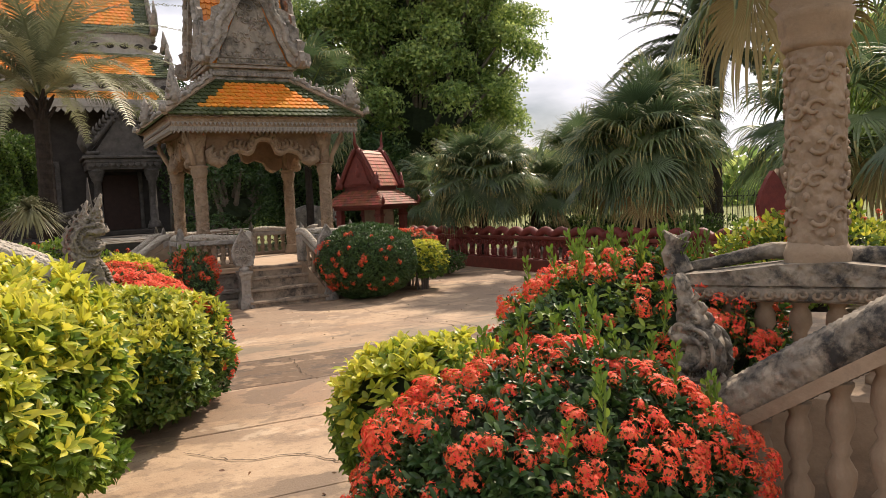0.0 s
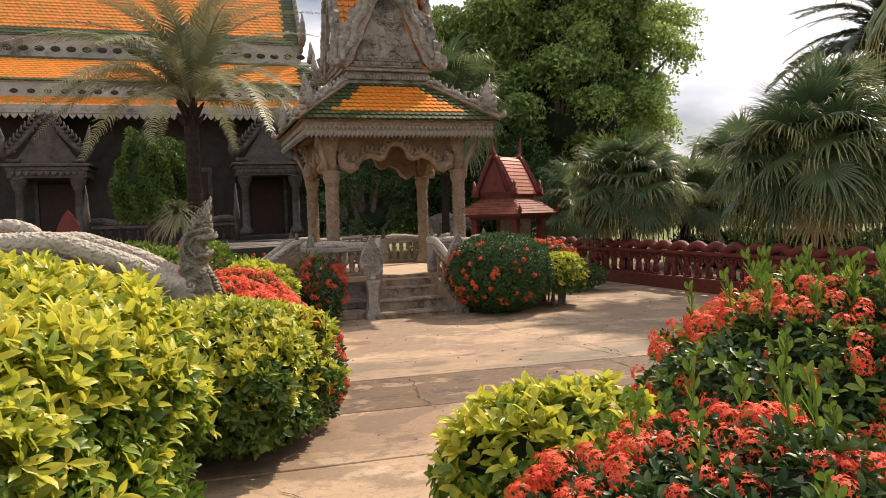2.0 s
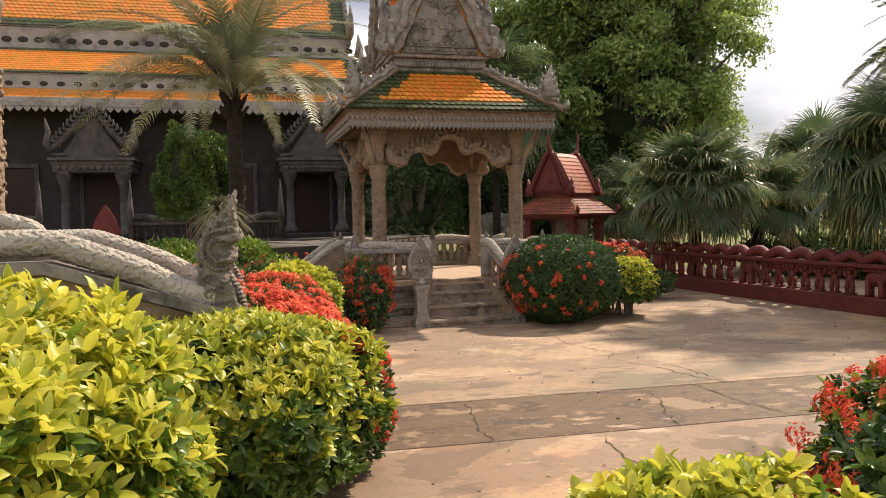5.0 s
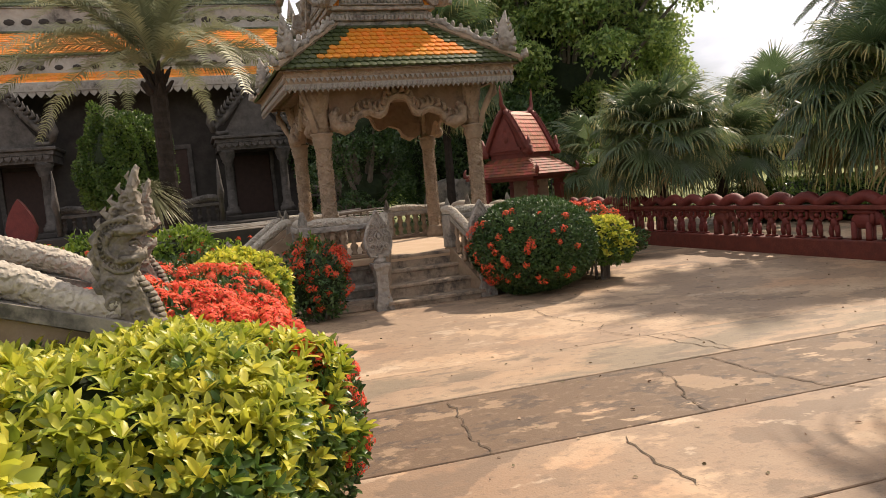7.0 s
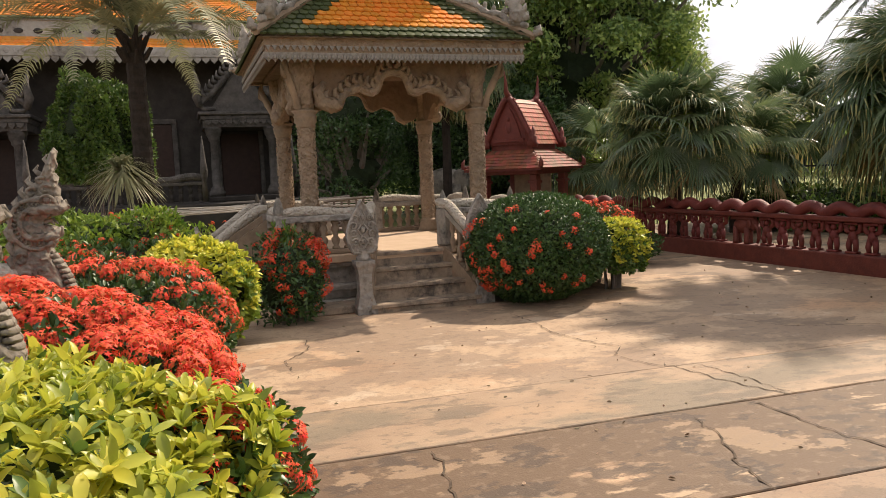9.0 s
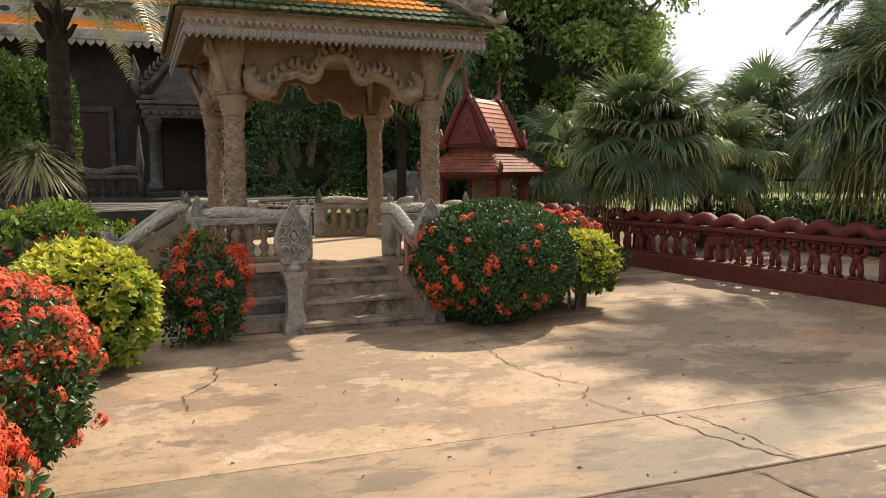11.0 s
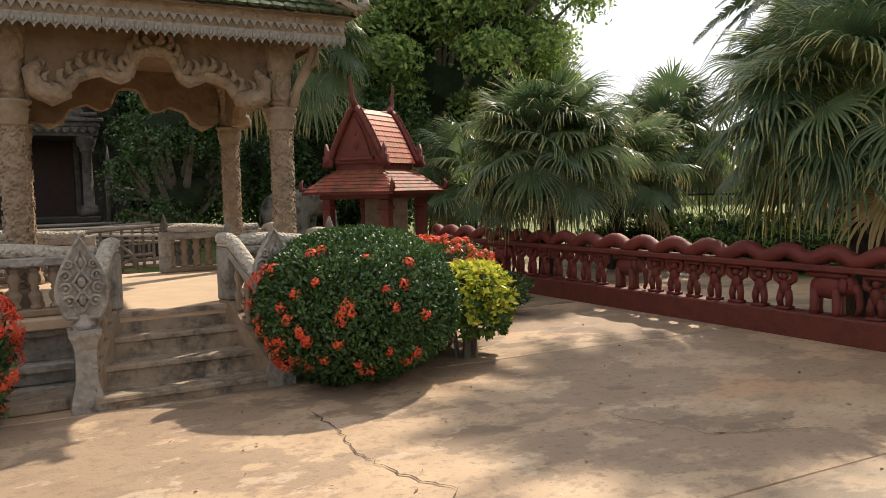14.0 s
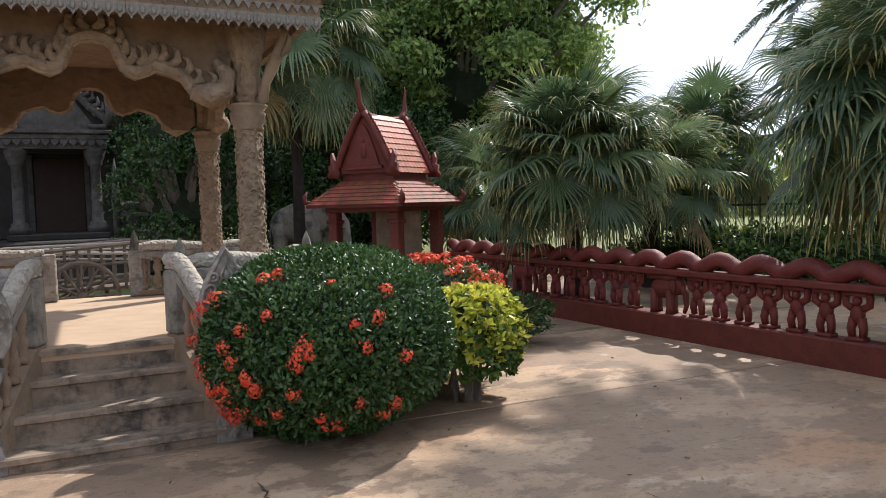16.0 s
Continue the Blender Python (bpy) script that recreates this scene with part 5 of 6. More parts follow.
for sx in (-1, 1):
    for sy in (-1, 1):
        c = Vector((sx * 0.86, sy * 0.86, 1.53))
        gg = Geo().tube([c, c + Vector((sx * 0.08, sy * 0.08, 0.03)), c + Vector((sx * 0.08, sy * 0.08, 0.12)), c + Vector((sx * 0.05, sy * 0.05, 0.20))], [0.045, 0.05, 0.04, 0.008], 6)
        part("corner_crest", gg, RED, shr, smooth=True)
part("ridge", Geo().tube([(0, -0.56 + 1.12 * t, 2.955 - 0.10 * math.sin(math.pi * t) * 0.6) for t in np.linspace(0, 1, 11)], 0.045, 8), RED, shr, smooth=True)

# ---- naga stairs beside the path ----
def naga_head(g, m, s=1.0):
    """Rearing serpent: ringed belly, open jaws in a scaled collar, flame crest rising to a point. Faces +x."""
    lift = lambda z: z + 0.11 if z < 0.56 else 0.67 + (z - 0.56) * 0.75
    q = lambda x, z, y=0: m @ Vector((x * s * 0.88, y * s, lift(z) * s))

    def slab(outline, half, inset=0.72):
        k = len(outline)
        cx, cz = sum(p[0] for p in outline) / k, sum(p[1] for p in outline) / k
        rows = []
        for yy, kk in ((-half, inset), (-half * 0.45, 1.0), (half * 0.45, 1.0), (half, inset)):
            rows += [q(cx + (x - cx) * kk, cz + (z - cz) * (kk * 0.5 + 0.5), yy) for x, z in outline]
        fs = [tuple(range(k)), tuple(reversed(range(3 * k, 4 * k)))]
        for b in range(3):
            fs += [(b * k + i, b * k + (i + 1) % k, (b + 1) * k + (i + 1) % k, (b + 1) * k + i) for i in range(k)]
        g.add(rows, fs)

    slab([(-0.22, -0.20), (0.18, -0.20), (0.19, -0.03), (0.12, 0.03), (0.10, 0.12), (0.05, 0.22), (0.03, 0.30), (-0.17, 0.34), (-0.20, 0.22), (-0.17, 0.10), (-0.21, 0.02)], 0.10, 0.86)
    slab([(-0.17, 0.28), (0.0, 0.27), (0.10, 0.33), (0.09, 0.40), (0.02, 0.42), (0.03, 0.46), (0.13, 0.48), (0.15, 0.53), (0.13, 0.60), (-0.02, 0.62), (-0.13, 0.56), (-0.19, 0.46), (-0.20, 0.36)], 0.095, 0.88)
    slab([(-0.13, 0.54), (0.12, 0.56), (0.135, 0.66), (0.115, 0.70), (0.13, 0.76), (0.10, 0.80), (0.125, 0.86), (0.12, 0.91), (0.135, 0.97), (0.115, 1.0), (0.085, 0.95), (0.06, 0.88), (0.03, 0.80), (-0.01, 0.73), (-0.06, 0.66)], 0.062, 0.6)
    for i in range(10):
        t = i / 9
        x, z = 0.155 - 0.13 * t ** 1.2 + 0.02 * math.sin(3.1 * t), -0.03 + 0.29 * t
        g.tube([q(x - 0.02, z, -0.075), q(x + 0.012, z - 0.004, -0.04), q(x + 0.02, z - 0.008, 0), q(x + 0.012, z - 0.004, 0.04), q(x - 0.02, z, 0.075)], [0.012 * s, 0.019 * s, 0.022 * s, 0.019 * s, 0.012 * s], 6)
    for sy in (-1, 1):
        y0 = 0.10 * sy
        arc = lambda r0, a0, a1, k, yy: [q(-0.03 + r0 * math.cos(a), 0.43 + r0 * 1.02 * math.sin(a), yy) for a in np.linspace(a0, a1, k)]
        g.tube(arc(0.150, 1.15, 5.45, 18, y0), 0.014 * s, 6)
        g.tube(arc(0.088, 0.95, 5.5, 16, y0 * 1.04), 0.018 * s, 6)
        for r0 in (0.107, 0.120, 0.133):
            for a in np.linspace(1.3 + (0.08 if r0 == 0.120 else 0), 5.3, 19):
                g.ball(q(-0.03 + r0 * math.cos(a), 0.43 + r0 * math.sin(a), y0), (0.0085 * s, 0.008 * s, 0.0085 * s), 5, 3)
        g.tube([q(-0.06, 0.50, y0), q(0.02, 0.515, y0), q(0.10, 0.51, y0 * 0.8), q(0.155, 0.53, y0 * 0.45), q(0.15, 0.57, y0 * 0.4)], [0.02 * s, 0.03 * s, 0.032 * s, 0.028 * s, 0.01 * s], 7)
        g.tube([q(-0.05, 0.36, y0), q(0.03, 0.345, y0), q(0.095, 0.36, y0 * 0.8), q(0.115, 0.40, y0 * 0.5)], [0.02 * s, 0.028 * s, 0.028 * s, 0.01 * s], 7)
        g.tube([q(0.0, 0.43, y0 * 0.6), q(0.06, 0.45, y0 * 0.6), q(0.09, 0.42, y0 * 0.6)], [0.02 * s, 0.014 * s, 0.005 * s], 6)
        g.tube([q(0.04, 0.35, y0 * 0.7), q(0.045, 0.29, y0 * 0.75), q(0.02, 0.24, y0 * 0.8)], [0.022 * s, 0.018 * s, 0.008 * s], 6)
        g.ball(q(0.055, 0.575, y0 * 0.92), (0.024 * s, 0.016 * s, 0.024 * s), 8, 6)
        g.tube([q(0.055 + 0.042 * math.cos(a), 0.575 + 0.036 * math.sin(a), y0 * 0.95) for a in np.linspace(-0.6, 4.0, 11)], [0.011 * s] * 9 + [0.009 * s, 0.005 * s], 6)
        for cx, cz, r0, yy in ((-0.04, 0.645, 0.036, 0.66), (0.05, 0.665, 0.038, 0.62), (0.02, 0.735, 0.028, 0.56), (0.08, 0.76, 0.03, 0.5), (0.085, 0.84, 0.024, 0.42), (0.10, 0.91, 0.018, 0.32), (-0.12, 0.10, 0.05, 0.98), (-0.13, 0.22, 0.042, 0.98), (-0.03, 0.13, 0.036, 1.0), (-0.12, 0.0, 0.04, 1.0), (0.02, 0.02, 0.036, 1.0)):
            g.tube([q(cx + r0 * (1 - 0.07 * i) * math.cos(0.5 + 0.62 * i), cz + r0 * (1 - 0.07 * i) * math.sin(0.5 + 0.62 * i), y0 * yy) for i in range(10)], [0.013 * s] * 7 + [0.012 * s, 0.012 * s, 0.014 * s], 6)
    for i in range(11):
        t = i / 10
        x, z = -0.205 + 0.02 * math.sin(6 * t) + max(0, t - 0.45) * 0.52, 0.02 + 0.86 * t
        r0 = 0.034 * (1 - 0.45 * t)
        for yy in (-0.045, 0.045) if t < 0.55 else (0,):
            g.tube([q(x + 0.05, z - 0.03, yy), q(x, z - 0.01, yy), q(x - 0.028, z + 0.03, yy), q(x - 0.005, z + 0.07, yy * 0.8)], [1.2 * r0 * s, r0 * s, 0.75 * r0 * s, 0.004 * s], 6)
    return g


def naga_rail(name, foot, ang, rise, run, flat, head_z, label, s=0.80, group="naga rails", body=0.078, mat=NAGA):
    """A solid stair side with a naga on it; x points down the stair towards the head."""
    t = thing(name, pose(foot[0], foot[1], 0, 0, 0, ang), label, "stair rail", group)
    z1 = head_z + rise
    ol = [(0.05, 0), (0.05, head_z - 0.12), (-run, z1 - 0.12), (-run - flat, z1 - 0.12), (-run - flat, z1 - 0.24), (-run, z1 - 0.24), (-run, 0)]
    part("stair_side", Geo().plate(ol, -0.09, 0.09), BUFF, t)
    part("coping", Geo().plate([(0.10, head_z - 0.12), (0.10, head_z - 0.05), (-run, z1 - 0.05), (-run - flat, z1 - 0.05), (-run - flat, z1 - 0.118), (-run, z1 - 0.118)], -0.13, 0.13), GREY, t)
    gg = Geo()
    scaly([(-run - flat, 0, z1 + 0.05), (-run, 0, z1 + 0.06), (-run * 0.5, 0, (head_z + z1) / 2 + 0.05), (-0.2, 0, head_z + 0.06), (0.0, 0, head_z + 0.04)], [body * 0.9, body, body, body * 1.05, body * 1.1], gg)
    part("body", gg, SCALE, t, "scaly serpent body", True)
    part("head", naga_head(Geo(), Matrix.Translation((0.02, 0, head_z - 0.10)), s), mat, t, "rearing carved serpent head", True)
    return t


naga_rail("naga_rail", (-2.64, 6.05), TURN, 0.34, 0.95, 2.2, 1.05, "grey cement naga balustrade with rearing head")
naga_rail("naga_rail", (-3.36, 7.29), TURN, 0.34, 0.95, 1.9, 1.03, "grey cement naga balustrade beside its twin")
GL = pose(-2.60, 6.06, 0, 0, 0, TURN)
tl_ = thing("terrace", GL @ pose(-2.3, 0.3, 0), "raised cement terrace with steps and a coiled naga rail", "terrace")
part("terrace_block", Geo().box(-2.2, 1.2, -0.25, 1.4, 0, 0.85, 0.02), BUFF, tl_)
for i in range(4):
    part("step", Geo().box(1.202 + 0.24 * i, 1.44 + 0.24 * i, -0.18, 0.85, 0, 0.68 - 0.17 * i, 0.012), STEP, tl_)
gg = Geo()
scaly([(1.1, 0.55, 1.38), (1.05, 0.55, 1.52), (0.85, 0.6, 1.58), (0.6, 0.6, 1.5), (0.4, 0.62, 1.36), (-2.0, 0.62, 1.4)], [0.05, 0.07, 0.08, 0.09, 0.1, 0.1], gg)
part("coiled_tail", gg, SCALE, tl_, "curled scaly tail", True)
gg = Geo().box(-2.1, 0.9, 0.5, 0.74, 1.16, 1.27, 0.01)
for i in range(8):
    gg.lathe([(0.06, 0.85), (0.05, 0.92), (0.075, 1.0), (0.05, 1.1), (0.07, 1.16)], 8, (-1.9 + 0.38 * i, 0.62, 0))
part("terrace_rail", gg, BUFF, tl_)
part("corner_pier", Geo().box(-0.10, 0.10, -0.12, 0.12, 0.852, 1.19, 0.015).box(-0.15, 0.15, -0.2, 0.2, 1.2, 1.3, 0.012), GREYC, tl_, m=pose(1.2, 0, 0))


def big_column(x, y, z0, r, top, label):
    c = thing("carved_column", pose(x, y, 0), label, "column", "carved columns")
    def rel(a, z):
        return 1.0 + 0.03 * math.sin(2 * a + 1.1 * z / r) + 0.008 * math.sin(17 * a + 30 * z) * math.sin(45 * z)

    nrow = max(4, round((top - z0) / (r * 1.75)))
    part("scroll_relief", scrolls(Geo(), r, z0 + 0.16, top - 0.08, nrow, 4, r * 0.36, 3), BUFF, c, "raised scrolling flowers", True)
    part("shaft", Geo().lathe([(r, z0 + 0.1 + (top - z0 - 0.1) * i / 140) for i in range(141)], 64, twist=rel), CARVED, c, smooth=True)
    part("foot", Geo().lathe([(r * 1.12, z0 - 0.02), (r * 1.15, z0), (r * 1.12, z0 + 0.03), (r * 1.16, z0 + 0.06), (r * 1.0, z0 + 0.12)], 20), BUFF, c, smooth=True)
    part("capital", Geo().lathe([(r * 1.02, top - 0.05), (r * 1.18, top - 0.02), (r * 1.1, top + 0.01), (r * 1.2, top + 0.03), (r * 1.22, top + 0.1), (r * 1.35, top + 0.13), (r * 1.15, top + 0.15), (r * 1.5, top + 0.2), (r * 1.2, top + 0.24), (r * 1.2, top + 0.9)], 28, twist=lambda a, z: 1 + 0.03 * math.cos(18 * a) * (top + 0.03 < z < top + 0.11)), BUFF, c, smooth=True)
    for an in (0, 90, 180, 270):
        gg = Geo().tube([(r, 0, top + 0.25), (r * 1.6, 0, top + 0.3), (r * 1.9, 0, top + 0.5), (r * 2.6, 0, top + 0.75)], [0.06, 0.08, 0.07, 0.05], 8)
        part("bracket", gg, BUFF, c, smooth=True, m=pose(0, 0, 0, 0, 0, an))
    return c


big_column(-5.7, 7.25, 1.55, 0.19, 3.35, "tall carved cement column of a gate pavilion")
big_column(2.02, 3.95, 1.17, 0.135, 2.27, "buff cement column with deep floral relief")

# gate pavilion beside the right bed
RA = -27
gr = thing("gate_terrace", pose(1.96, 3.95, 0, 0, 0, RA), "raised cement terrace with balustrade and carved rail", "terrace")
part("terrace_block", Geo().box(-0.68, 2.6, -0.30, 2.2, 0, 0.60, 0.02), BUFF, gr)
part("carved_rail", Geo().box(-0.63, 2.0, -0.12, 0.12, 1.0, 1.08, 0.012), MOSS, gr, "dark mossy carved rail")
rel_g = Geo()
for sg in (-1, 1):
    rel_g.tube([(sg * (0.026 + 0.026 * (1 - 0.09 * q) * math.cos(0.62 * q + 2.6)), -0.122, sg * 0.004 + 0.026 * (1 - 0.09 * q) * math.sin(0.62 * q + 2.6)) for q in range(9)], [0.009] * 9, 5)
rel_me = rel_g.mesh("carved_scroll", BUFF, True)
for i in range(24):
    put("carved_scroll", rel_me, gr, pose(-0.57 + 0.108 * i, 0, 1.04))
part("rail_top", Geo().plate([(-0.67, 1.084), (-0.67, 1.13), (-0.4, 1.15), (-0.1, 1.19), (0.15, 1.2), (0.5, 1.16), (2.0, 1.16), (2.0, 1.084)], -0.13, 0.13), MOSS, gr)
gb_me = Geo().lathe([(0.06, 0), (0.06, 0.03), (0.035, 0.05), (0.065, 0.11), (0.07, 0.15), (0.035, 0.19), (0.05, 0.21), (0.035, 0.23), (0.065, 0.28), (0.06, 0.33), (0.04, 0.36), (0.06, 0.39), (0.06, 0.40)], 14).mesh("baluster", BUFF, True)
for i in range(13):
    put("baluster", gb_me, gr, pose(-0.52 + 0.165 * i, 0, 0.602) @ Matrix.Diagonal((0.85, 0.85, 1, 1)))
gg = scaly([(-0.61, 0.06, 1.15), (-0.4, 0.07, 1.19), (-0.15, 0.07, 1.25), (0.1, 0.07, 1.22), (0.5, 0.07, 1.2), (2.0, 0.07, 1.21)], [0.025, 0.045, 0.055, 0.05, 0.05, 0.05], Geo())
part("scaly_tail", gg, MOSS, gr, smooth=True)
gg = Geo().tube([(-0.60, 0, 1.13), (-0.64, 0, 1.24), (-0.60, 0, 1.32)], [0.075, 0.065, 0.055], 6).tube([(-0.60, 0, 1.3), (-0.55, 0, 1.35)], [0.04, 0.01], 5).tube([(-0.64, 0, 1.3), (-0.69, 0, 1.36)], [0.04, 0.01], 5)
part("end_finial", gg, MOSS, gr)
nr = thing("naga_rail", pose(1.27, 3.36, 0, 0, 0, 132), "mossy grey sloping naga stair rail with turned balusters", "stair rail", "naga rails")
part("sloping_coping", Geo().plate([(-0.02, 0.50), (-0.02, 0.56), (-1.15, 1.30), (-2.0, 1.30), (-2.0, 1.24), (-1.15, 1.24)], -0.10, 0.10), BUFF, nr)
gg = scaly([(-2.0, 0, 1.36), (-1.15, 0, 1.36), (-0.6, 0, 1.0), (-0.05, 0, 0.64), (0.05, 0, 0.58)], [0.095, 0.10, 0.105, 0.105, 0.10], Geo())
part("body", gg, MOSS, nr, "black-stained scaly body", True)
part("head", naga_head(Geo(), Matrix.Translation((0.05, 0, 0.50)), 0.72), MOSS, nr, "weathered rearing serpent head", True)
for i in range(7):
    x = -0.22 - 0.155 * i
    zt = 0.50 + (0.74 / 1.13) * (-x - 0.02) + 0.01
    put("baluster", gb_me, nr, pose(x, 0, zt - 0.54) @ Matrix.Diagonal((0.8, 0.8, 0.54 / 0.40, 1)))
part("stair_base", Geo().plate([(0.12, 0), (0.12, 0.04), (-0.2, 0.06), (-1.15, 0.62), (-2.0, 0.62), (-2.0, 0)], -0.11, 0.11), BUFF, nr)

# ---- statue, iron fence, low wall, cart ----
stt = Geo().lathe([(0.24, 0), (0.24, 0.5), (0.2, 0.55), (0.2, 0.9), (0.13, 0.95), (0.14, 1.2), (0.17, 1.45), (0.11, 1.55), (0.19, 1.75), (0.2, 1.85), (0.07, 1.93), (0.10, 2.02), (0.10, 2.12), (0.07, 2.2), (0.04, 2.3), (0.01, 2.42)], 14)
stt.tube([(-0.18, 0, 1.85), (-0.28, -0.05, 1.6), (-0.16, -0.14, 1.5)], [0.06, 0.05, 0.04], 7).tube([(0.18, 0, 1.85), (0.3, 0, 1.6), (0.3, -0.05, 1.35)], [0.06, 0.05, 0.04], 7)
st = put("statue", stt.mesh("statue", BUFF, True), None, pose(6.0, 13.2, -0.03))
tagged(st, "weathered standing stone guardian statue on a pedestal", "statue")
iron = thing("iron_fence", pose(-1.5, 24.6, 0, 0, 0, -22), "dark iron picket fence behind the palms", "fence")
pk_me = Geo().box(-0.012, 0.012, -0.012, 0.012, -0.04, 1.45).mesh("picket", IRON)
for i in range(110):
    put("picket", pk_me, iron, pose(i * 0.14, 0, 0))
part("rail", Geo().box(0, 15.4, 0.014, 0.04, 1.28, 1.32).box(0, 15.4, 0.014, 0.04, 0.3, 0.34), IRON, iron)
el = Geo().ball((0, 0, 1.18), (0.62, 0.42, 0.44), 18, 12, 0.06).ball((0.62, 0, 1.32), (0.30, 0.27, 0.34), 14, 10, 0.05).ball((-0.35, 0, 1.12), (0.36, 0.38, 0.40), 14, 10)
for lx in (-0.42, 0.36):
    for ly in (-0.22, 0.22):
        el.lathe([(0.17, 0.0), (0.15, 0.06), (0.135, 0.3), (0.16, 0.7), (0.2, 1.05)], 12, (lx, ly, 0.12))
el.tube([(0.78, 0, 1.34), (0.95, 0, 1.12), (1.0, 0, 0.80), (1.05, 0, 0.50), (1.18, 0, 0.36)], [0.16, 0.13, 0.105, 0.08, 0.055], 10, wob=lambda j, a: 1 + 0.04 * (j % 2))
for sy in (-1, 1):
    el.ball((0.50, 0.27 * sy, 1.28), (0.22, 0.05, 0.30), 12, 8)
    el.tube([(0.84, 0.12 * sy, 1.16), (0.98, 0.16 * sy, 1.04), (1.10, 0.16 * sy, 1.08)], [0.045, 0.035, 0.01], 7)
el.tube([(-0.68, 0, 1.2), (-0.76, 0, 0.95), (-0.74, 0, 0.65)], [0.04, 0.03, 0.02], 6).box(-0.85, 1.25, -0.5, 0.5, 0, 0.12, 0.02)
est = put("elephant_statue", el.mesh("elephant_statue", GREY, True), None, pose(-4.35, 23.9, -0.03, 0, 0, -8))
tagged(est, "life-sized weathered grey cement elephant statue under the trees", "statue")

cart = thing("ox_cart", BASE @ pose(-0.35, 4.9, 0, 0, 0, 6), "old grey wooden ox cart with spoked wheels", "cart")


rim_me = Geo().tube([(0.43 * math.cos(a), 0, 0.43 * math.sin(a)) for a in np.linspace(0, 2 * math.pi, 33)], 0.028, 6).mesh("rim", OLDWOOD)
spoke_me = Geo().tube([(0.05, 0, 0), (0.42, 0, 0)], 0.016, 5).mesh("spoke", OLDWOOD)
for y in (-0.55, 0.55):
    wheel = part("wheel", Geo().tube([(0, -0.10, 0), (0, 0.10, 0)], 0.06, 10), OLDWOOD, cart, m=pose(0.1, y, 0.45))
    put("rim", rim_me, wheel)
    for i in range(12):
        put("spoke", spoke_me, wheel, pose(0, 0, 0, 0, 30 * i, 0))
part("axle", Geo().tube([(0.1, -0.6, 0.45), (0.1, 0.6, 0.45)], 0.03, 8), OLDWOOD, cart)
for y in (-0.44, 0.44):
    sd = part("side_rack", Geo().tube([(-1.1, y, 0.55), (0.95, y, 0.62)], 0.03, 6).tube([(-1.15, y * 1.1, 0.98), (0.95, y * 1.1, 1.10)], 0.028, 6).tube([(-1.1, y * 1.05, 0.76), (0.95, y * 1.05, 0.86)], 0.02, 6), OLDWOOD, cart)
    for i in range(15):
        x = -1.05 + i * 0.14
        part("slat", Geo().box(x - 0.018, x + 0.018, y * 1.04 - 0.012, y * 1.04 + 0.012, 0.50, 1.06 + 0.04 * i / 15), OLDWOOD, sd)
part("bed", Geo().box(-1.1, 0.95, -0.42, 0.42, 0.5, 0.54, 0.006), OLDWOOD, cart)
part("shaft", Geo().tube([(-1.0, 0, 0.5), (-2.4, 0, 0.62), (-3.3, 0, 0.95)], [0.045, 0.04, 0.03], 7), OLDWOOD, cart)
rd = random.Random(9)
for i in range(9):
    a = rd.uniform(-16, 20)
    p = thing("bamboo_pole", BASE @ pose(-0.9 + rd.uniform(-0.6, 0.5), 4.9 + rd.uniform(-0.3, 0.35), 0.92 + 0.012 * i, 0, rd.uniform(-3, 3), a), "long pale pole laid across the cart", "pole", "poles on the cart")
    part("stick", Geo().tube([(-2.2, 0, 0), (0, 0, 0.03 + rd.uniform(0, 0.03)), (2.0, 0, 0)], [0.014, 0.018, 0.012], 6), POLE, p)
# ---- shrubs ----
bush("clipped_hedge", -2.92, 3.22, (1.46, 1.20), 1.40, 0, "clipped hedge with bright yellow-green new leaves", "hedge", LEAFL, LEAFY, 0.88, (0.074, 0.029), 2700, 0, square=3.2, seed=1, group="yellow hedges", lump=0.08, tuft=6)
bush("clipped_hedge", -2.74, 5.62, (1.12, 0.86), 0.97, 0, "rounded clipped hedge, yellow-green on top and dark below", "hedge", LEAF, LEAFM, 0.86, (0.070, 0.027), 2700, 0, square=3.4, seed=2, group="yellow hedges", lump=0.08, tuft=6)
bush("ixora_bush", -3.05, 6.88, (1.02, 0.40), 1.02, 160, "low ixora hedge covered in scarlet flower heads", "flower bush", LEAFD, None, 0, (0.055, 0.024), 1300, 820, 0.052, seed=3, group="ixora bushes")
bush("ixora_bush", -1.92, 6.20, (0.24, 0.38), 0.80, 0, "narrow ixora clump at the hedge corner", "flower bush", LEAFD, None, 0, (0.05, 0.022), 1300, 130, 0.05, seed=4, group="ixora bushes")
bush("ixora_bush", -3.78, 8.46, (0.90, 0.52), 1.0, 150, "tall ixora bush with scarlet flower heads", "flower bush", LEAFD, None, 0, (0.055, 0.024), 1500, 230, 0.058, seed=5, group="ixora bushes", fmin=0.3)
bush("yellow_shrub", -4.25, 10.35, (0.52, 0.46), 0.92, 30, "rounded shrub with yellow-lime leaves", "shrub", LEAFL, LEAFY, 0.95, (0.065, 0.03), 1600, 0, seed=6, group="yellow shrubs", tuft=5)
bush("ixora_bush", -3.78, 11.42, (0.40, 0.32), 0.86, 30, "small loose ixora bush beside the steps", "flower bush", LEAFD, None, 0, (0.06, 0.024), 800, 130, 0.055, seed=7, group="ixora bushes", low=0.05, lump=0.34, square=2.0, shoots=8)
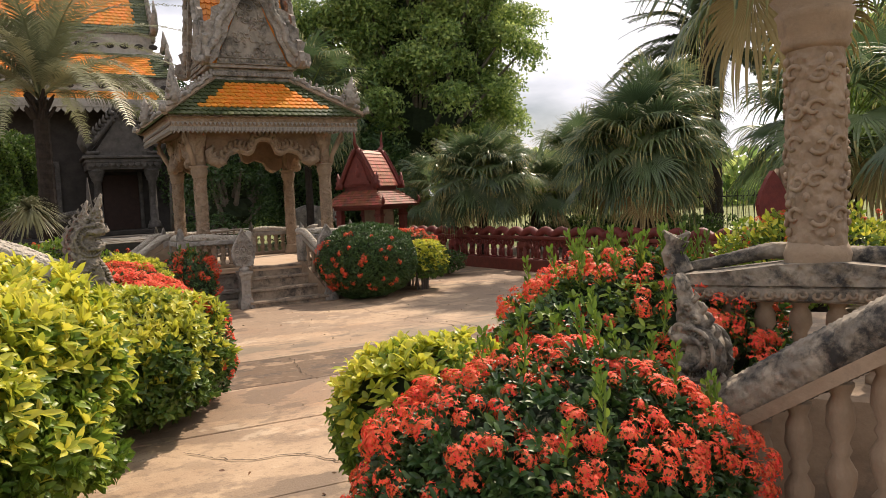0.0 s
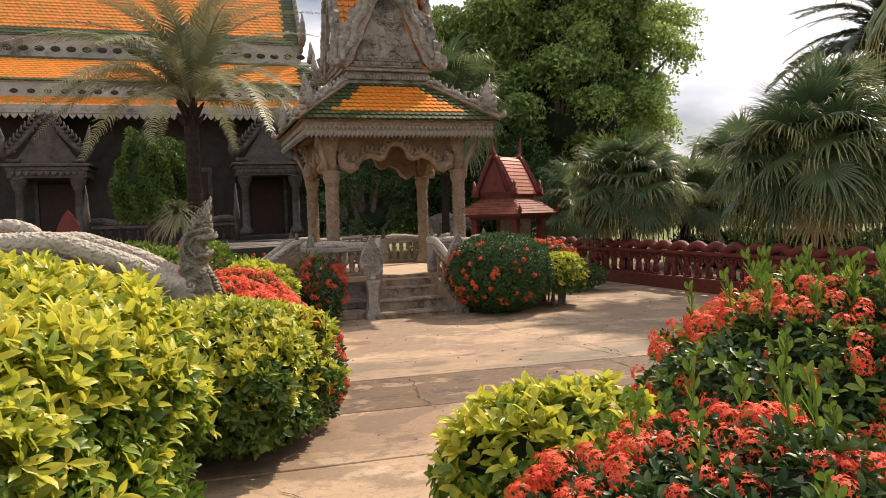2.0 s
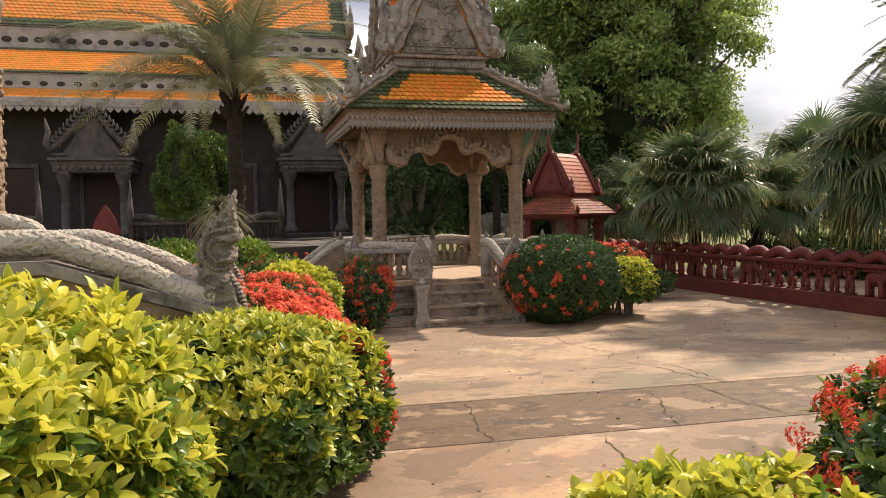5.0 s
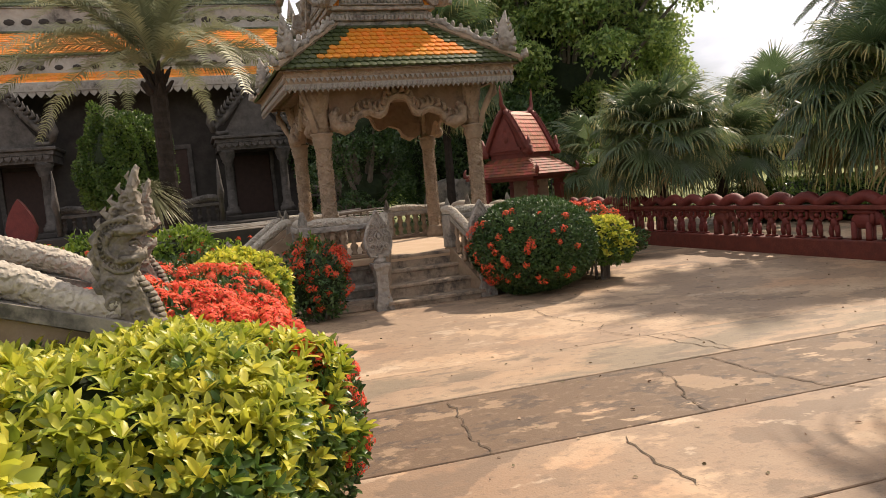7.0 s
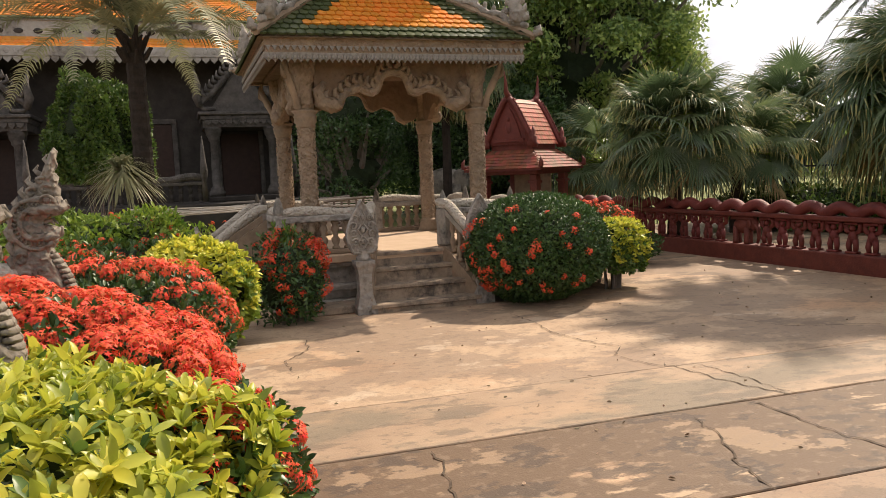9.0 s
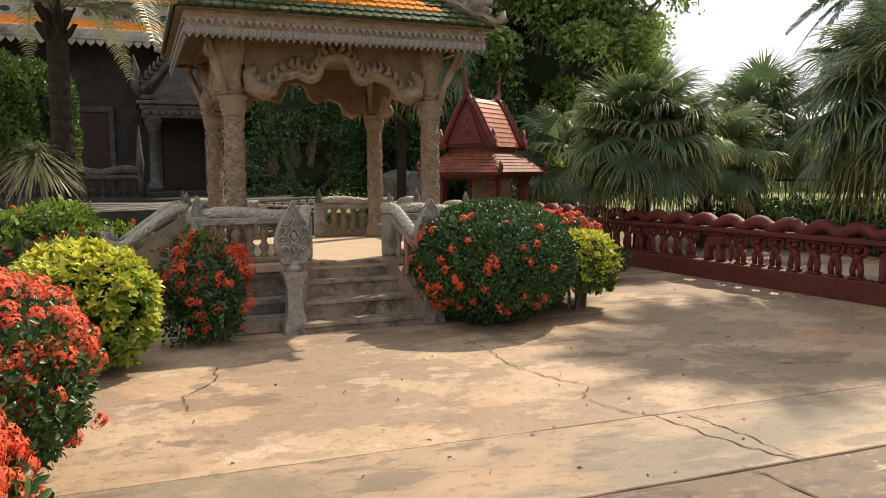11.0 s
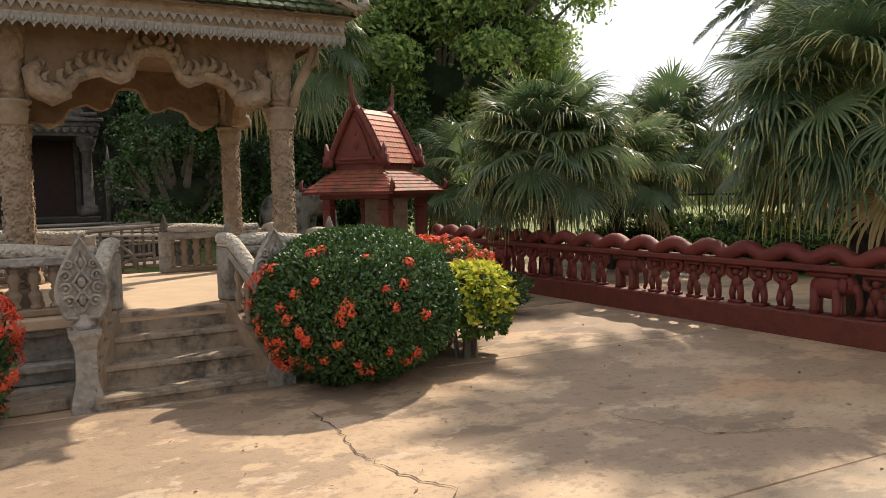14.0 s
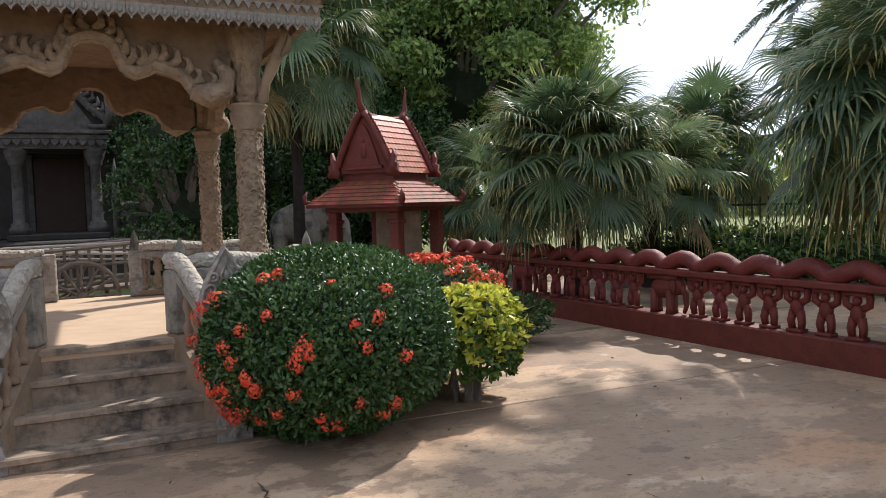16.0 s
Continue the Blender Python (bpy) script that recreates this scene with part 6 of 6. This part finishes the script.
bush("dome_bush", -1.27, 12.80, (0.83, 0.86), 1.22, 0, "dense clipped dome bush dotted with scarlet flowers", "flower bush", LEAFD, None, 0, (0.042, 0.02), 2600, 80, 0.048, even=(-0.22, -0.97, -0.05), square=2.12, seed=8, low=0.0, lump=0.03, deep=0.12)
bush("yellow_shrub", -0.38, 13.45, (0.42, 0.42), 0.82, 10, "small standard shrub with yellow leaves on a dark stem", "shrub", LEAF, LEAFY, 0.8, (0.06, 0.028), 2000, 0, seed=9, group="yellow shrubs", tuft=5, low=0.3, lump=0.12)
bush("ixora_bush", -0.62, 14.05, (0.5, 0.5), 1.0, 10, "ixora bush with orange-red heads behind the dome bush", "flower bush", LEAFD, None, 0, (0.05, 0.022), 1200, 120, 0.05, seed=10, group="ixora bushes", low=0.2)
bush("yellow_shrub", 0.0, 4.08, (0.43, 0.33), 0.82, 0, "pale yellow-green clipped shrub at the path edge", "shrub", LEAFL, LEAFY, 0.85, (0.065, 0.03), 2000, 0, seed=11, group="yellow shrubs", tuft=5, low=0.2, lump=0.12)
bush("ixora_bush", 0.55, 3.10, (0.72, 0.62), 0.93, 0, "full ixora bush with many scarlet flower heads", "flower bush", LEAFD, None, 0, (0.055, 0.023), 2100, 400, 0.042, seed=12, group="ixora bushes", tuft=4, shoots=18, square=2.0)
bush("ixora_bush", 1.26, 4.60, (0.82, 0.80), 1.17, 0, "tall ixora bush with scarlet heads and upright shoots", "flower bush", LEAFD, LEAFL, 0.25, (0.055, 0.023), 2000, 420, 0.046, seed=13, group="ixora bushes", tuft=4, shoots=50, square=2.2)
bush("flower_bed", -6.7, 12.3, (1.5, 0.7), 0.78, 30, "mixed bed of leafy plants with red flowers", "flower bush", LEAF, None, 0, (0.09, 0.04), 600, 190, 0.05, seed=14, group="ixora bushes", lump=0.2)
bush("flower_bed", -6.2, 9.6, (1.0, 0.9), 0.9, 30, "mixed bed of green plants with red flowers", "flower bush", LEAF, LEAFL, 0.3, (0.08, 0.035), 700, 200, 0.055, seed=15, group="ixora bushes", lump=0.2)
bush("flower_bed", -7.9, 13.8, (1.7, 0.6), 1.05, 28, "leafy green bed plants with a few red flowers", "flower bush", LEAFL, None, 0, (0.10, 0.045), 600, 40, 0.05, seed=30, group="ixora bushes", lump=0.25)
bush("climber_bush", -11.1, 18.9, (0.95, 0.9), 3.75, 20, "rounded leafy green climber bush beside the temple", "shrub", LEAF, None, 0, (0.085, 0.05), 1200, 0, seed=16, plain=True, low=0.42, lump=0.2, deep=0.4, square=2.2)
bush("dark_shrub", -3.9, 26.5, (2.6, 1.6), 4.2, 0, "dark shrubs filling the shade under the tree", "shrub", LEAFD, None, 0, (0.13, 0.07), 500, 0, seed=18, plain=True, low=0.05, lump=0.2, deep=0.4, square=2.2)
bush("dark_shrub", -9.6, 29.5, (2.4, 1.5), 6.2, 20, "dark tall shrubs beside the temple", "shrub", LEAFD, None, 0, (0.14, 0.08), 350, 0, seed=28, plain=True, low=0.03, lump=0.2, deep=0.4, square=2.3)
bush("low_shrub", -0.5, 16.0, (0.9, 0.5), 0.55, -30, "low dark green shrub by the fence", "shrub", LEAFD, None, 0, (0.06, 0.03), 700, 0, seed=19, low=0.1)
bush("low_shrub", 4.6, 20.4, (2.6, 0.8), 0.9, -30, "low green shrubs behind the palms", "shrub", LEAF, None, 0, (0.10, 0.05), 500, 0, seed=20, plain=True, low=0.05, lump=0.25)
bush("flower_bed", 4.6, 9.4, (0.9, 0.7), 1.15, 0, "lime and red flowering plants beside the terrace", "flower bush", LEAFL, LEAFY, 0.4, (0.10, 0.045), 500, 50, 0.05, seed=21, lump=0.25)


# ---- palms ----
def fan_leaf(seed, dip, soft):
    """A pleated fan on a stalk that points dip degrees below level; its finger tips hang straight down."""
    r = random.Random(seed)
    vs, fs, tips = [], [], []
    k = 46
    down = Vector((math.sin(radians(dip)), 0, -math.cos(radians(dip))))
    for i in range(k):
        a = radians(-140 + 280 * (i + 0.5) / k)
        da = radians(280 / k * 0.5)
        side = Vector((-math.sin(a), math.cos(a), 0))
        d0 = Vector((math.cos(a), math.sin(a), -0.16 * abs(math.sin(a)))).normalized()
        ln = (0.94 + 0.12 * math.cos(a * 0.8)) * r.uniform(0.9, 1.06)
        hang = soft * r.uniform(0.7, 1.3)
        pts = [d0 * 0.05, d0 * 0.25 * ln, d0 * 0.42 * ln]
        wid = [0.05 * da, 0.25 * ln * da, 0.42 * ln * da * 1.02]
        sway = side * r.uniform(-0.16, 0.16)
        for w, sg, q in ((0.16, 0.15, 0.85), (0.42, 0.15, 0.64), (0.72, 0.14, 0.42), (0.92, 0.15, 0.06)):
            d = (d0 * (1 - w * min(1, hang)) + down * w * hang + sway).normalized()
            pts.append(pts[-1] + d * sg * ln)
            wid.append(0.42 * ln * da * q)
        start = len(vs)
        dry = r.random() < 0.3
        for j, (c, w) in enumerate(zip(pts, wid)):
            lift = Vector((0, 0, min(0.02, 0.5 * w)))
            vs += [tuple(c - side * w), tuple(c + lift), tuple(c + side * w)]
        for j in range(len(pts) - 1):
            q = start + 3 * j
            fs += [(q, q + 1, q + 4, q + 3), (q + 1, q + 2, q + 5, q + 4)]
            tips += [1 if j > 4 or (dry and j > 3) else 0] * 2
    return vs, fs, tips


def mesh_of(name, vs, fs, mat):
    me = bpy.data.meshes.new(name)
    me.from_pydata(vs, [], fs)
    me.materials.append(mat)
    return me


def fan_mesh(seed, dip, soft, mat):
    vs, fs, tips = fan_leaf(seed, dip, soft)
    me = mesh_of("frond", vs, fs, mat)
    me.materials.append(FANTIP)
    me.polygons.foreach_set("material_index", tips)
    return me


fan_mes = {(d, i): fan_mesh(d + 7 * i, d, 0.25 if d < -50 else 0.5 if d < -20 else 0.8, FAN) for d in range(-90, 91, 15) for i in (0, 1)}
fan_dry = {d: fan_mesh(d, d, 1.3, FANDRY) for d in range(-90, 91, 15)}
pet_me = Geo().tube([(0, 0, 0), (0.5, 0, 0), (1, 0, 0)], [0.022, 0.016, 0.012], 5).mesh("leaf_stalk", LEAFL)


def fan_palm(x, y, crown, size, count, seed, trunk=0.13, label="fan palm with broad drooping pleated leaves", dry=3, lowest=-32):
    r = random.Random(seed)
    p = thing("fan_palm", pose(x, y, -0.03), label, "palm tree", "fan palms")
    gg = Geo().tube([(0, 0, -0.1), (0.02, 0, crown * 0.5), (0, 0.02, crown)], [trunk * 1.25, trunk, trunk * 0.95], 12, wob=lambda j, a: 1 + 0.06 * math.cos(5 * a))
    part("trunk", gg, BARK, p)
    for i in range(count):
        az = 137.5 * i + r.uniform(-20, 20)
        t = (i + 0.5) / count
        el = 82 - (82 - lowest) * t ** 0.9 + r.uniform(-8, 8)
        pl = size * r.uniform(0.9, 1.4)
        m0 = pose(0, 0, crown + r.uniform(-0.15, 0.1), 0, 0, az) @ pose(0, 0, 0, 0, -el, 0)
        put("leaf_stalk", pet_me, p, m0 @ Matrix.Diagonal((pl, 1, 1, 1)))
        tilt = r.uniform(5, 40) + max(0, 30 - el) * 0.25
        dip = max(-90, min(90, 15 * round((tilt - el) / 15)))
        me = fan_dry[dip] if i >= count - dry else fan_mes[dip, i % 2]
        sc = size * r.uniform(0.85, 1.1)
        put("frond", me, p, m0 @ pose(pl, 0, 0, r.uniform(-22, 22), tilt, 0) @ Matrix.Diagonal((sc, sc, sc, 1)))
    return p


fan_palm(0.88, 18.0, 1.95, 0.72, 84, 1, 0.12, dry=1)
fan_palm(2.4, 20.5, 1.7, 0.8, 40, 21, 0.12, dry=1)
fan_palm(3.87, 14.65, 2.2, 0.84, 84, 2, 0.16, "large fan palm with heavy drooping leaves and dry tips", 2)
fan_palm(5.8, 20.0, 3.2, 0.95, 54, 3, 0.16)
fan_palm(4.3, 24.0, 2.3, 1.0, 40, 4, 0.14)
fan_palm(-4.05, 22.5, 4.6, 1.05, 44, 5, 0.10, "slender fan palm behind the pavilion", 4, -58)
fan_palm(4.7, 9.3, 4.6, 1.2, 34, 6, 0.15, "tall fan palm beside the gate terrace", 2)
fan_palm(8.2, 15.5, 2.6, 1.3, 30, 7, 0.16)
fan_palm(-0.2, 22.6, 1.6, 0.9, 30, 8, 0.12)
fan_palm(9.0, 12.0, 2.2, 1.3, 26, 22, 0.16)


def feather_leaf(seed, length, arch, leaflet):
    """A long arching rachis with two rows of narrow leaflets."""
    r = random.Random(seed)
    vs, fs = [], []
    k = 96
    pts = []
    for i in range(k + 1):
        t = i / k
        pts.append(Vector((length * (t - 0.12 * arch * t * t), 0, length * (0.10 * t - arch * 0.55 * t * t * t))))
    for i in range(0, k):
        a, b2 = pts[i], pts[i + 1]
        w = 0.025 * (1 - i / k) + 0.004
        q = len(vs)
        vs += [a + Vector((0, -w, 0)), a + Vector((0, w, 0)), b2 + Vector((0, w, 0)), b2 + Vector((0, -w, 0))]
        fs.append((q, q + 1, q + 2, q + 3))
        t = i / k
        if t < 0.12:
            continue
        ll = leaflet * math.sin(math.pi * (0.15 + 0.8 * t)) ** 0.7 * r.uniform(0.75, 1.15)
        d = (b2 - a).normalized()
        for sgn in (-1, 1):
            out = (d * r.uniform(0.5, 0.75) + Vector((0, sgn * 0.8, r.uniform(0.05, 0.35)))).normalized()
            tip = a + out * ll + Vector((0, 0, -ll * r.uniform(0.18, 0.4)))
            mid = a + out * ll * 0.5
            wv = d * (0.013 if length > 3.6 else 0.022)
            q = len(vs)
            vs += [a - wv, a + wv, mid + wv * 1.2, mid - wv * 1.2, tip]
            fs += [(q, q + 1, q + 2, q + 3), (q + 3, q + 2, q + 4)]
    return [tuple(v) for v in vs], fs


def feather_palm(x, y, crown, length, count, seed, mat, trunk, label, lowest=-55):
    r = random.Random(seed)
    p = thing("feather_palm", pose(x, y, -0.03), label, "palm tree", "feather palms")
    prof = []
    for i in range(40):
        z = crown * i / 39
        prof.append((trunk * (1.15 - 0.25 * i / 39) * (1.0 if i % 2 else 1.1) + (0.14 * trunk * max(0, (i - 31) / 8)), z - 0.1))
    part("trunk", Geo().lathe(prof, 12), BARK, p, "rough ringed dark trunk")
    gg = Geo()
    for i in range(40):
        a, z = r.uniform(0, 6.28), crown - r.uniform(0.05, 0.55)
        gg.tube([(trunk * math.cos(a), trunk * math.sin(a), z), (trunk * 1.9 * math.cos(a), trunk * 1.9 * math.sin(a), z + 0.22)], [0.05, 0.02], 5)
    tagged(part("leaf_base", gg, BARK, p), kind="stuff")
    mes = [mesh_of("frond", *feather_leaf(seed * 10 + i, length, ar, length * 0.12), mat) for i, ar in enumerate((1.15, 1.1, 0.8))]
    for i in range(count):
        az = 137.5 * i + r.uniform(-15, 15)
        t = i / count
        el = 80 - (80 - lowest) * t + r.uniform(-7, 7)
        me = mes[0 if el > 45 else 1 if el > 0 else 2]
        s = r.uniform(0.85, 1.1)
        put("frond", me, p, pose(0, 0, crown + r.uniform(-0.1, 0.1), 0, 0, az) @ pose(0, 0, 0, r.uniform(-25, 25), -el, 0) @ Matrix.Diagonal((s, s, s, 1)))
    return p


dp = feather_palm(-9.05, 17.3, 4.35, 3.9, 46, 3, FEATHER, 0.17, "date palm with arching grey-green fronds and dark trunk", 4)
# added palm, crown above the view, placed only to cast shade on the paving
feather_palm(7.85, 22.8, 13.0, 1.95, 100, 5, FEATHERD, 0.10, "tall feather palm added with its crown out of view to shade the paving", 0)
feather_palm(8.6, 24.5, 5.9, 3.3, 60, 4, FEATHERD, 0.26, "dark feather palm against the sky", -30)
gg_v, gg_f = [], []
rb = random.Random(4)
for i in range(420):
    a, el, ln = rb.uniform(0, 6.28), rb.uniform(-0.5, 1.4), rb.uniform(0.4, 0.88)
    d = Vector((math.cos(a) * math.cos(el), math.sin(a) * math.cos(el), math.sin(el)))
    s = d.cross(Vector((0, 0, 1))).normalized() * 0.018
    q = len(gg_v)
    for t, w in ((0, 1), (0.5, 0.9), (0.85, 0.6), (1, 0.1)):
        c = d * ln * t + Vector((0, 0, -0.6 * ln * t * t))
        gg_v += [tuple(c - s * w), tuple(c + s * w)]
    gg_f += [(q, q + 1, q + 3, q + 2), (q + 2, q + 3, q + 5, q + 4), (q + 4, q + 5, q + 7, q + 6)]
bro = put("spiky_plant", mesh_of("spiky_plant", gg_v, gg_f, FEATHER), None, pose(-9.15, 16.75, 1.75))
tagged(bro, "spiky strap-leaved plant growing on the palm trunk", "plant")
put("plant_root", Geo().tube([(0, 0.4, -0.1), (0, 0.1, -0.05), (0, 0, 0.05)], [0.12, 0.12, 0.06], 8).mesh("plant_root", BARK), bro)


# ---- broad-leaved trees ----
def tree(x, y, trunk_h, lumps, leafsize, per, seed, label, mat=TREELEAF):
    r = random.Random(seed)
    rn = np.random.default_rng(seed)
    t = thing("tree", pose(x, y, -0.05), label, "tree", "trees")
    top = (0, 0, trunk_h)
    part("trunk", Geo().tube([(0, 0, -0.1), (0.1, 0, trunk_h * 0.5), top], [0.38, 0.3, 0.24], 12, wob=lambda j, a: 1 + 0.08 * math.cos(5 * a)), BARKG, t)
    P, N = [], []
    for c, rad in lumps:
        g = Geo().tube([top, tuple((Vector(top) + Vector(c)) / 2 + Vector((0, 0, -0.3))), c], [0.15, 0.09, 0.03], 6)
        part("limb", g, BARKG, t)
        k = int(per * rad * rad)
        d = unit(rn.normal(size=(k, 3)))
        rr = rad * (0.40 + 0.85 * rn.uniform(size=(k, 1)) ** 0.9) * (1 + 0.22 * np.sin(d[:, :1] * 5 + c[0]) * np.sin(d[:, 1:2] * 6 + c[2]))
        P.append(np.array(c) + d * rr * np.array([1, 1, 0.6]) - np.array([0, 0, 0.25]) * (rr / rad) ** 2)
        N.append(d)
    zs = [c[2] for c, q in lumps]
    xs = max(abs(c[0]) for c, q in lumps)
    # dark balls fill the crown, coloured as its inner shade
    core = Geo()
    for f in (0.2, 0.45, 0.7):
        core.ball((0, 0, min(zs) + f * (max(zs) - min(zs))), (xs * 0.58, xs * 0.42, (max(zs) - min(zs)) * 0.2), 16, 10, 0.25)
    part("shade_core", core, INNER, t)
    put("crown", leaf_mesh("crown", np.concatenate(P), np.concatenate(N), *leafsize, mat, up=-0.05, spread=1.5, droop=0.3, plain=True), t)
    return t


rt = random.Random(12)


def crown_lumps(k, width, depth, z0, z1, small, big):
    out = []
    for i in range(k):
        a, h = rt.uniform(0, 6.28), rt.uniform(0, 1) ** 0.85
        w = math.sin(math.pi * (0.2 + 0.68 * h)) ** 0.55
        q = rt.uniform(0.3, 1.0) ** 0.5
        out.append(((width * w * q * math.cos(a), depth * w * q * math.sin(a), z0 + (z1 - z0) * h), rt.uniform(small, big)))
    return out


tree(-1.1, 29.5, 3.6, crown_lumps(150, 4.6, 3.4, 1.8, 12.2, 0.45, 1.0), (0.175, 0.09), 1600, 5, "large leafy green tree rising behind the garden")
tree(-6.5, 33.5, 3.0, crown_lumps(40, 3.6, 2.8, 1.5, 8.5, 0.8, 1.4), (0.2, 0.12), 700, 6, "dark leafy tree behind the temple corner")
tree(13.0, 22.0, 2.5, crown_lumps(24, 2.6, 2.0, 2.2, 6.5, 0.7, 1.2), (0.2, 0.12), 700, 7, "leafy tree beyond the palms")
tree(-6.6, 23.0, 1.4, crown_lumps(34, 1.25, 1.1, 0.7, 3.9, 0.3, 0.6), (0.10, 0.055), 1100, 31, "small dark leafy tree in the shade behind the pavilion", LEAFD)
# distant woods
fw_p, fw_n = [], []
rw = np.random.default_rng(3)
for i in range(90):
    c = np.array([-60 + 130 * rw.uniform(), 62 + 10 * rw.uniform(), rw.uniform(0.5, 3.2)])
    d = unit(rw.normal(size=(160, 3)))
    fw_p.append(c + d * 2.2)
    fw_n.append(d)
woods = put("distant_woods", leaf_mesh("distant_woods", np.concatenate(fw_p), np.concatenate(fw_n), 0.9, 0.6, TREELEAF))
tagged(woods, "distant line of green trees", "trees", kind="stuff")
# ---- pavement ----
pave = thing("pavement", BASE @ pose(0, 0, 0, 0, 0, -2.2), "sandy stained concrete paving with open joints and cracks", "pavement", kind="structure")
vs_j = [-15.5, -13.2, -11.6, -10.2, -8.9, -7.5, -6.3, -5.17, -4.28, -1.15, 1.2, 4.2, 7.0]
rp = random.Random(2)
for a, b2 in zip(vs_j[:-1], vs_j[1:]):
    cuts = [-9.0]
    while cuts[-1] < 9.0:
        cuts.append(cuts[-1] + rp.uniform(18.2, 19.0))
    for c0, c1 in zip(cuts[:-1], cuts[1:]):
        gg = Geo()
        k = 60
        up_e = [(c0 + (c1 - c0) * i / k, b2 - 0.003 - 0.009 * rp.random()) for i in range(k + 1)]
        lo_e = [(c0 + (c1 - c0) * i / k, a + 0.003 + 0.009 * rp.random()) for i in range(k + 1)]
        up_e[0], up_e[-1] = (c0 + 0.003, b2 - 0.005), (c1 - 0.003, b2 - 0.005)
        lo_e[0], lo_e[-1] = (c0 + 0.003, a + 0.005), (c1 - 0.003, a + 0.005)
        ring = lo_e + up_e[::-1]
        nn = len(ring)
        dz = rp.uniform(-0.003, 0.003)
        cx, cy = sum(p[0] for p in ring) / nn, sum(p[1] for p in ring) / nn
        ins = [(x + (cx - x) * 0.001, y + 0.005 * (1 if y < cy else -1)) for x, y in ring]
        gg.v = [(x, y, -0.04) for x, y in ring] + [(x, y, -0.006 + dz) for x, y in ring] + [(x, y, dz) for x, y in ins]
        for i in range(nn):
            j = (i + 1) % nn
            gg.f += [(i, j, nn + j, nn + i), (nn + i, nn + j, 2 * nn + j, 2 * nn + i)]
        gg.f.append(tuple(range(2 * nn, 3 * nn)))
        part("slab", gg, SLAB_DARK if -6.31 < a < -6.2 or -11.7 < a < -11.5 else SLAB_GREY if -5.2 < a < -5.1 or a > 1 else SLAB_WORN if -4.3 < a < -4.2 else SLAB, pave)


def crack(points, w, seed):
    r = random.Random(seed)
    pts = []
    for (x0, y0), (x1, y1) in zip(points[:-1], points[1:]):
        k = max(2, int(math.hypot(x1 - x0, y1 - y0) / 0.05))
        for i in range(k):
            t = i / k
            pts.append((x0 + (x1 - x0) * t + r.uniform(-0.02, 0.02), y0 + (y1 - y0) * t + r.uniform(-0.02, 0.02)))
    pts.append(points[-1])
    vs, fs = [], []
    for i, (x, y) in enumerate(pts):
        a, b2 = pts[max(0, i - 1)], pts[min(len(pts) - 1, i + 1)]
        d = Vector((b2[0] - a[0], b2[1] - a[1], 0)).normalized()
        n = Vector((-d.y, d.x, 0)) * w * r.uniform(0.15, 0.75) * (0.2 if i in (0, len(pts) - 1) else 1)
        vs += [(x + n.x, y + n.y, 0.0062), (x - n.x, y - n.y, 0.0062), (x, y, 0.0055)]
    for i in range(len(pts) - 1):
        q = 3 * i
        fs += [(q, q + 2, q + 5, q + 3), (q + 2, q + 1, q + 4, q + 5)]
    ob = put("crack", mesh_of("crack", vs, fs, CRACK))
    return tagged(ob, "irregular dirt-filled crack in the concrete", "crack", "cracks", kind="structure")


crack([(-1.45, 11.75), (-1.2, 11.35), (-1.0, 10.9), (-0.75, 10.6), (-0.43, 10.40), (-0.5, 10.1), (-0.38, 9.95), (-0.15, 9.78)], 0.010, 1)
crack([(-0.15, 9.85), (0.15, 9.5), (0.45, 9.2), (0.62, 9.05)], 0.009, 2)
crack([(-3.3, 10.6), (-3.15, 10.2), (-3.2, 9.8), (-3.0, 9.5)], 0.008, 3)
crack([(-1.56, 7.95), (-1.45, 7.7), (-1.38, 7.46), (-1.28, 7.2), (-1.14, 6.98)], 0.013, 4)
crack([(-0.1, 8.6), (0.01, 8.31), (0.03, 7.95), (0.13, 7.58)], 0.012, 5)
crack([(0.12, 9.85), (0.42, 9.44), (0.52, 9.25), (0.66, 9.10)], 0.010, 9)
crack([(0.25, 9.0), (0.38, 8.85), (0.62, 8.43), (0.94, 8.11), (1.2, 8.0)], 0.012, 10)
crack([(-0.4, 7.2), (-0.25, 6.8), (-0.05, 6.5)], 0.010, 6)
crack([(-1.6, 5.0), (-1.2, 4.8), (-0.8, 4.9), (-0.4, 4.6)], 0.010, 7)
crack([(0.6, 11.6), (1.1, 11.2), (1.9, 11.3)], 0.008, 8)
# litter: dry petals and leaves
lp, ln_ = [], []
rl = np.random.default_rng(8)
for i in range(240):
    lp.append((rl.uniform(-3.2, 2.6), rl.uniform(2.5, 15.0), 0.007))
    ln_.append((0, 0, 0.05))
lp = np.array(lp)
keep = ~((lp[:, 0] < -1.6) & (lp[:, 1] < 8.5))
lit = put("leaf_litter", leaf_mesh("leaf_litter", lp[keep], np.array(ln_)[keep] + rl.normal(size=(keep.sum(), 3)) * np.array([1, 1, 0]), 0.035, 0.016, LITTER, up=0.0, spread=0.01))
tagged(lit, "scattered dry petals and fallen leaves", "litter", kind="stuff")
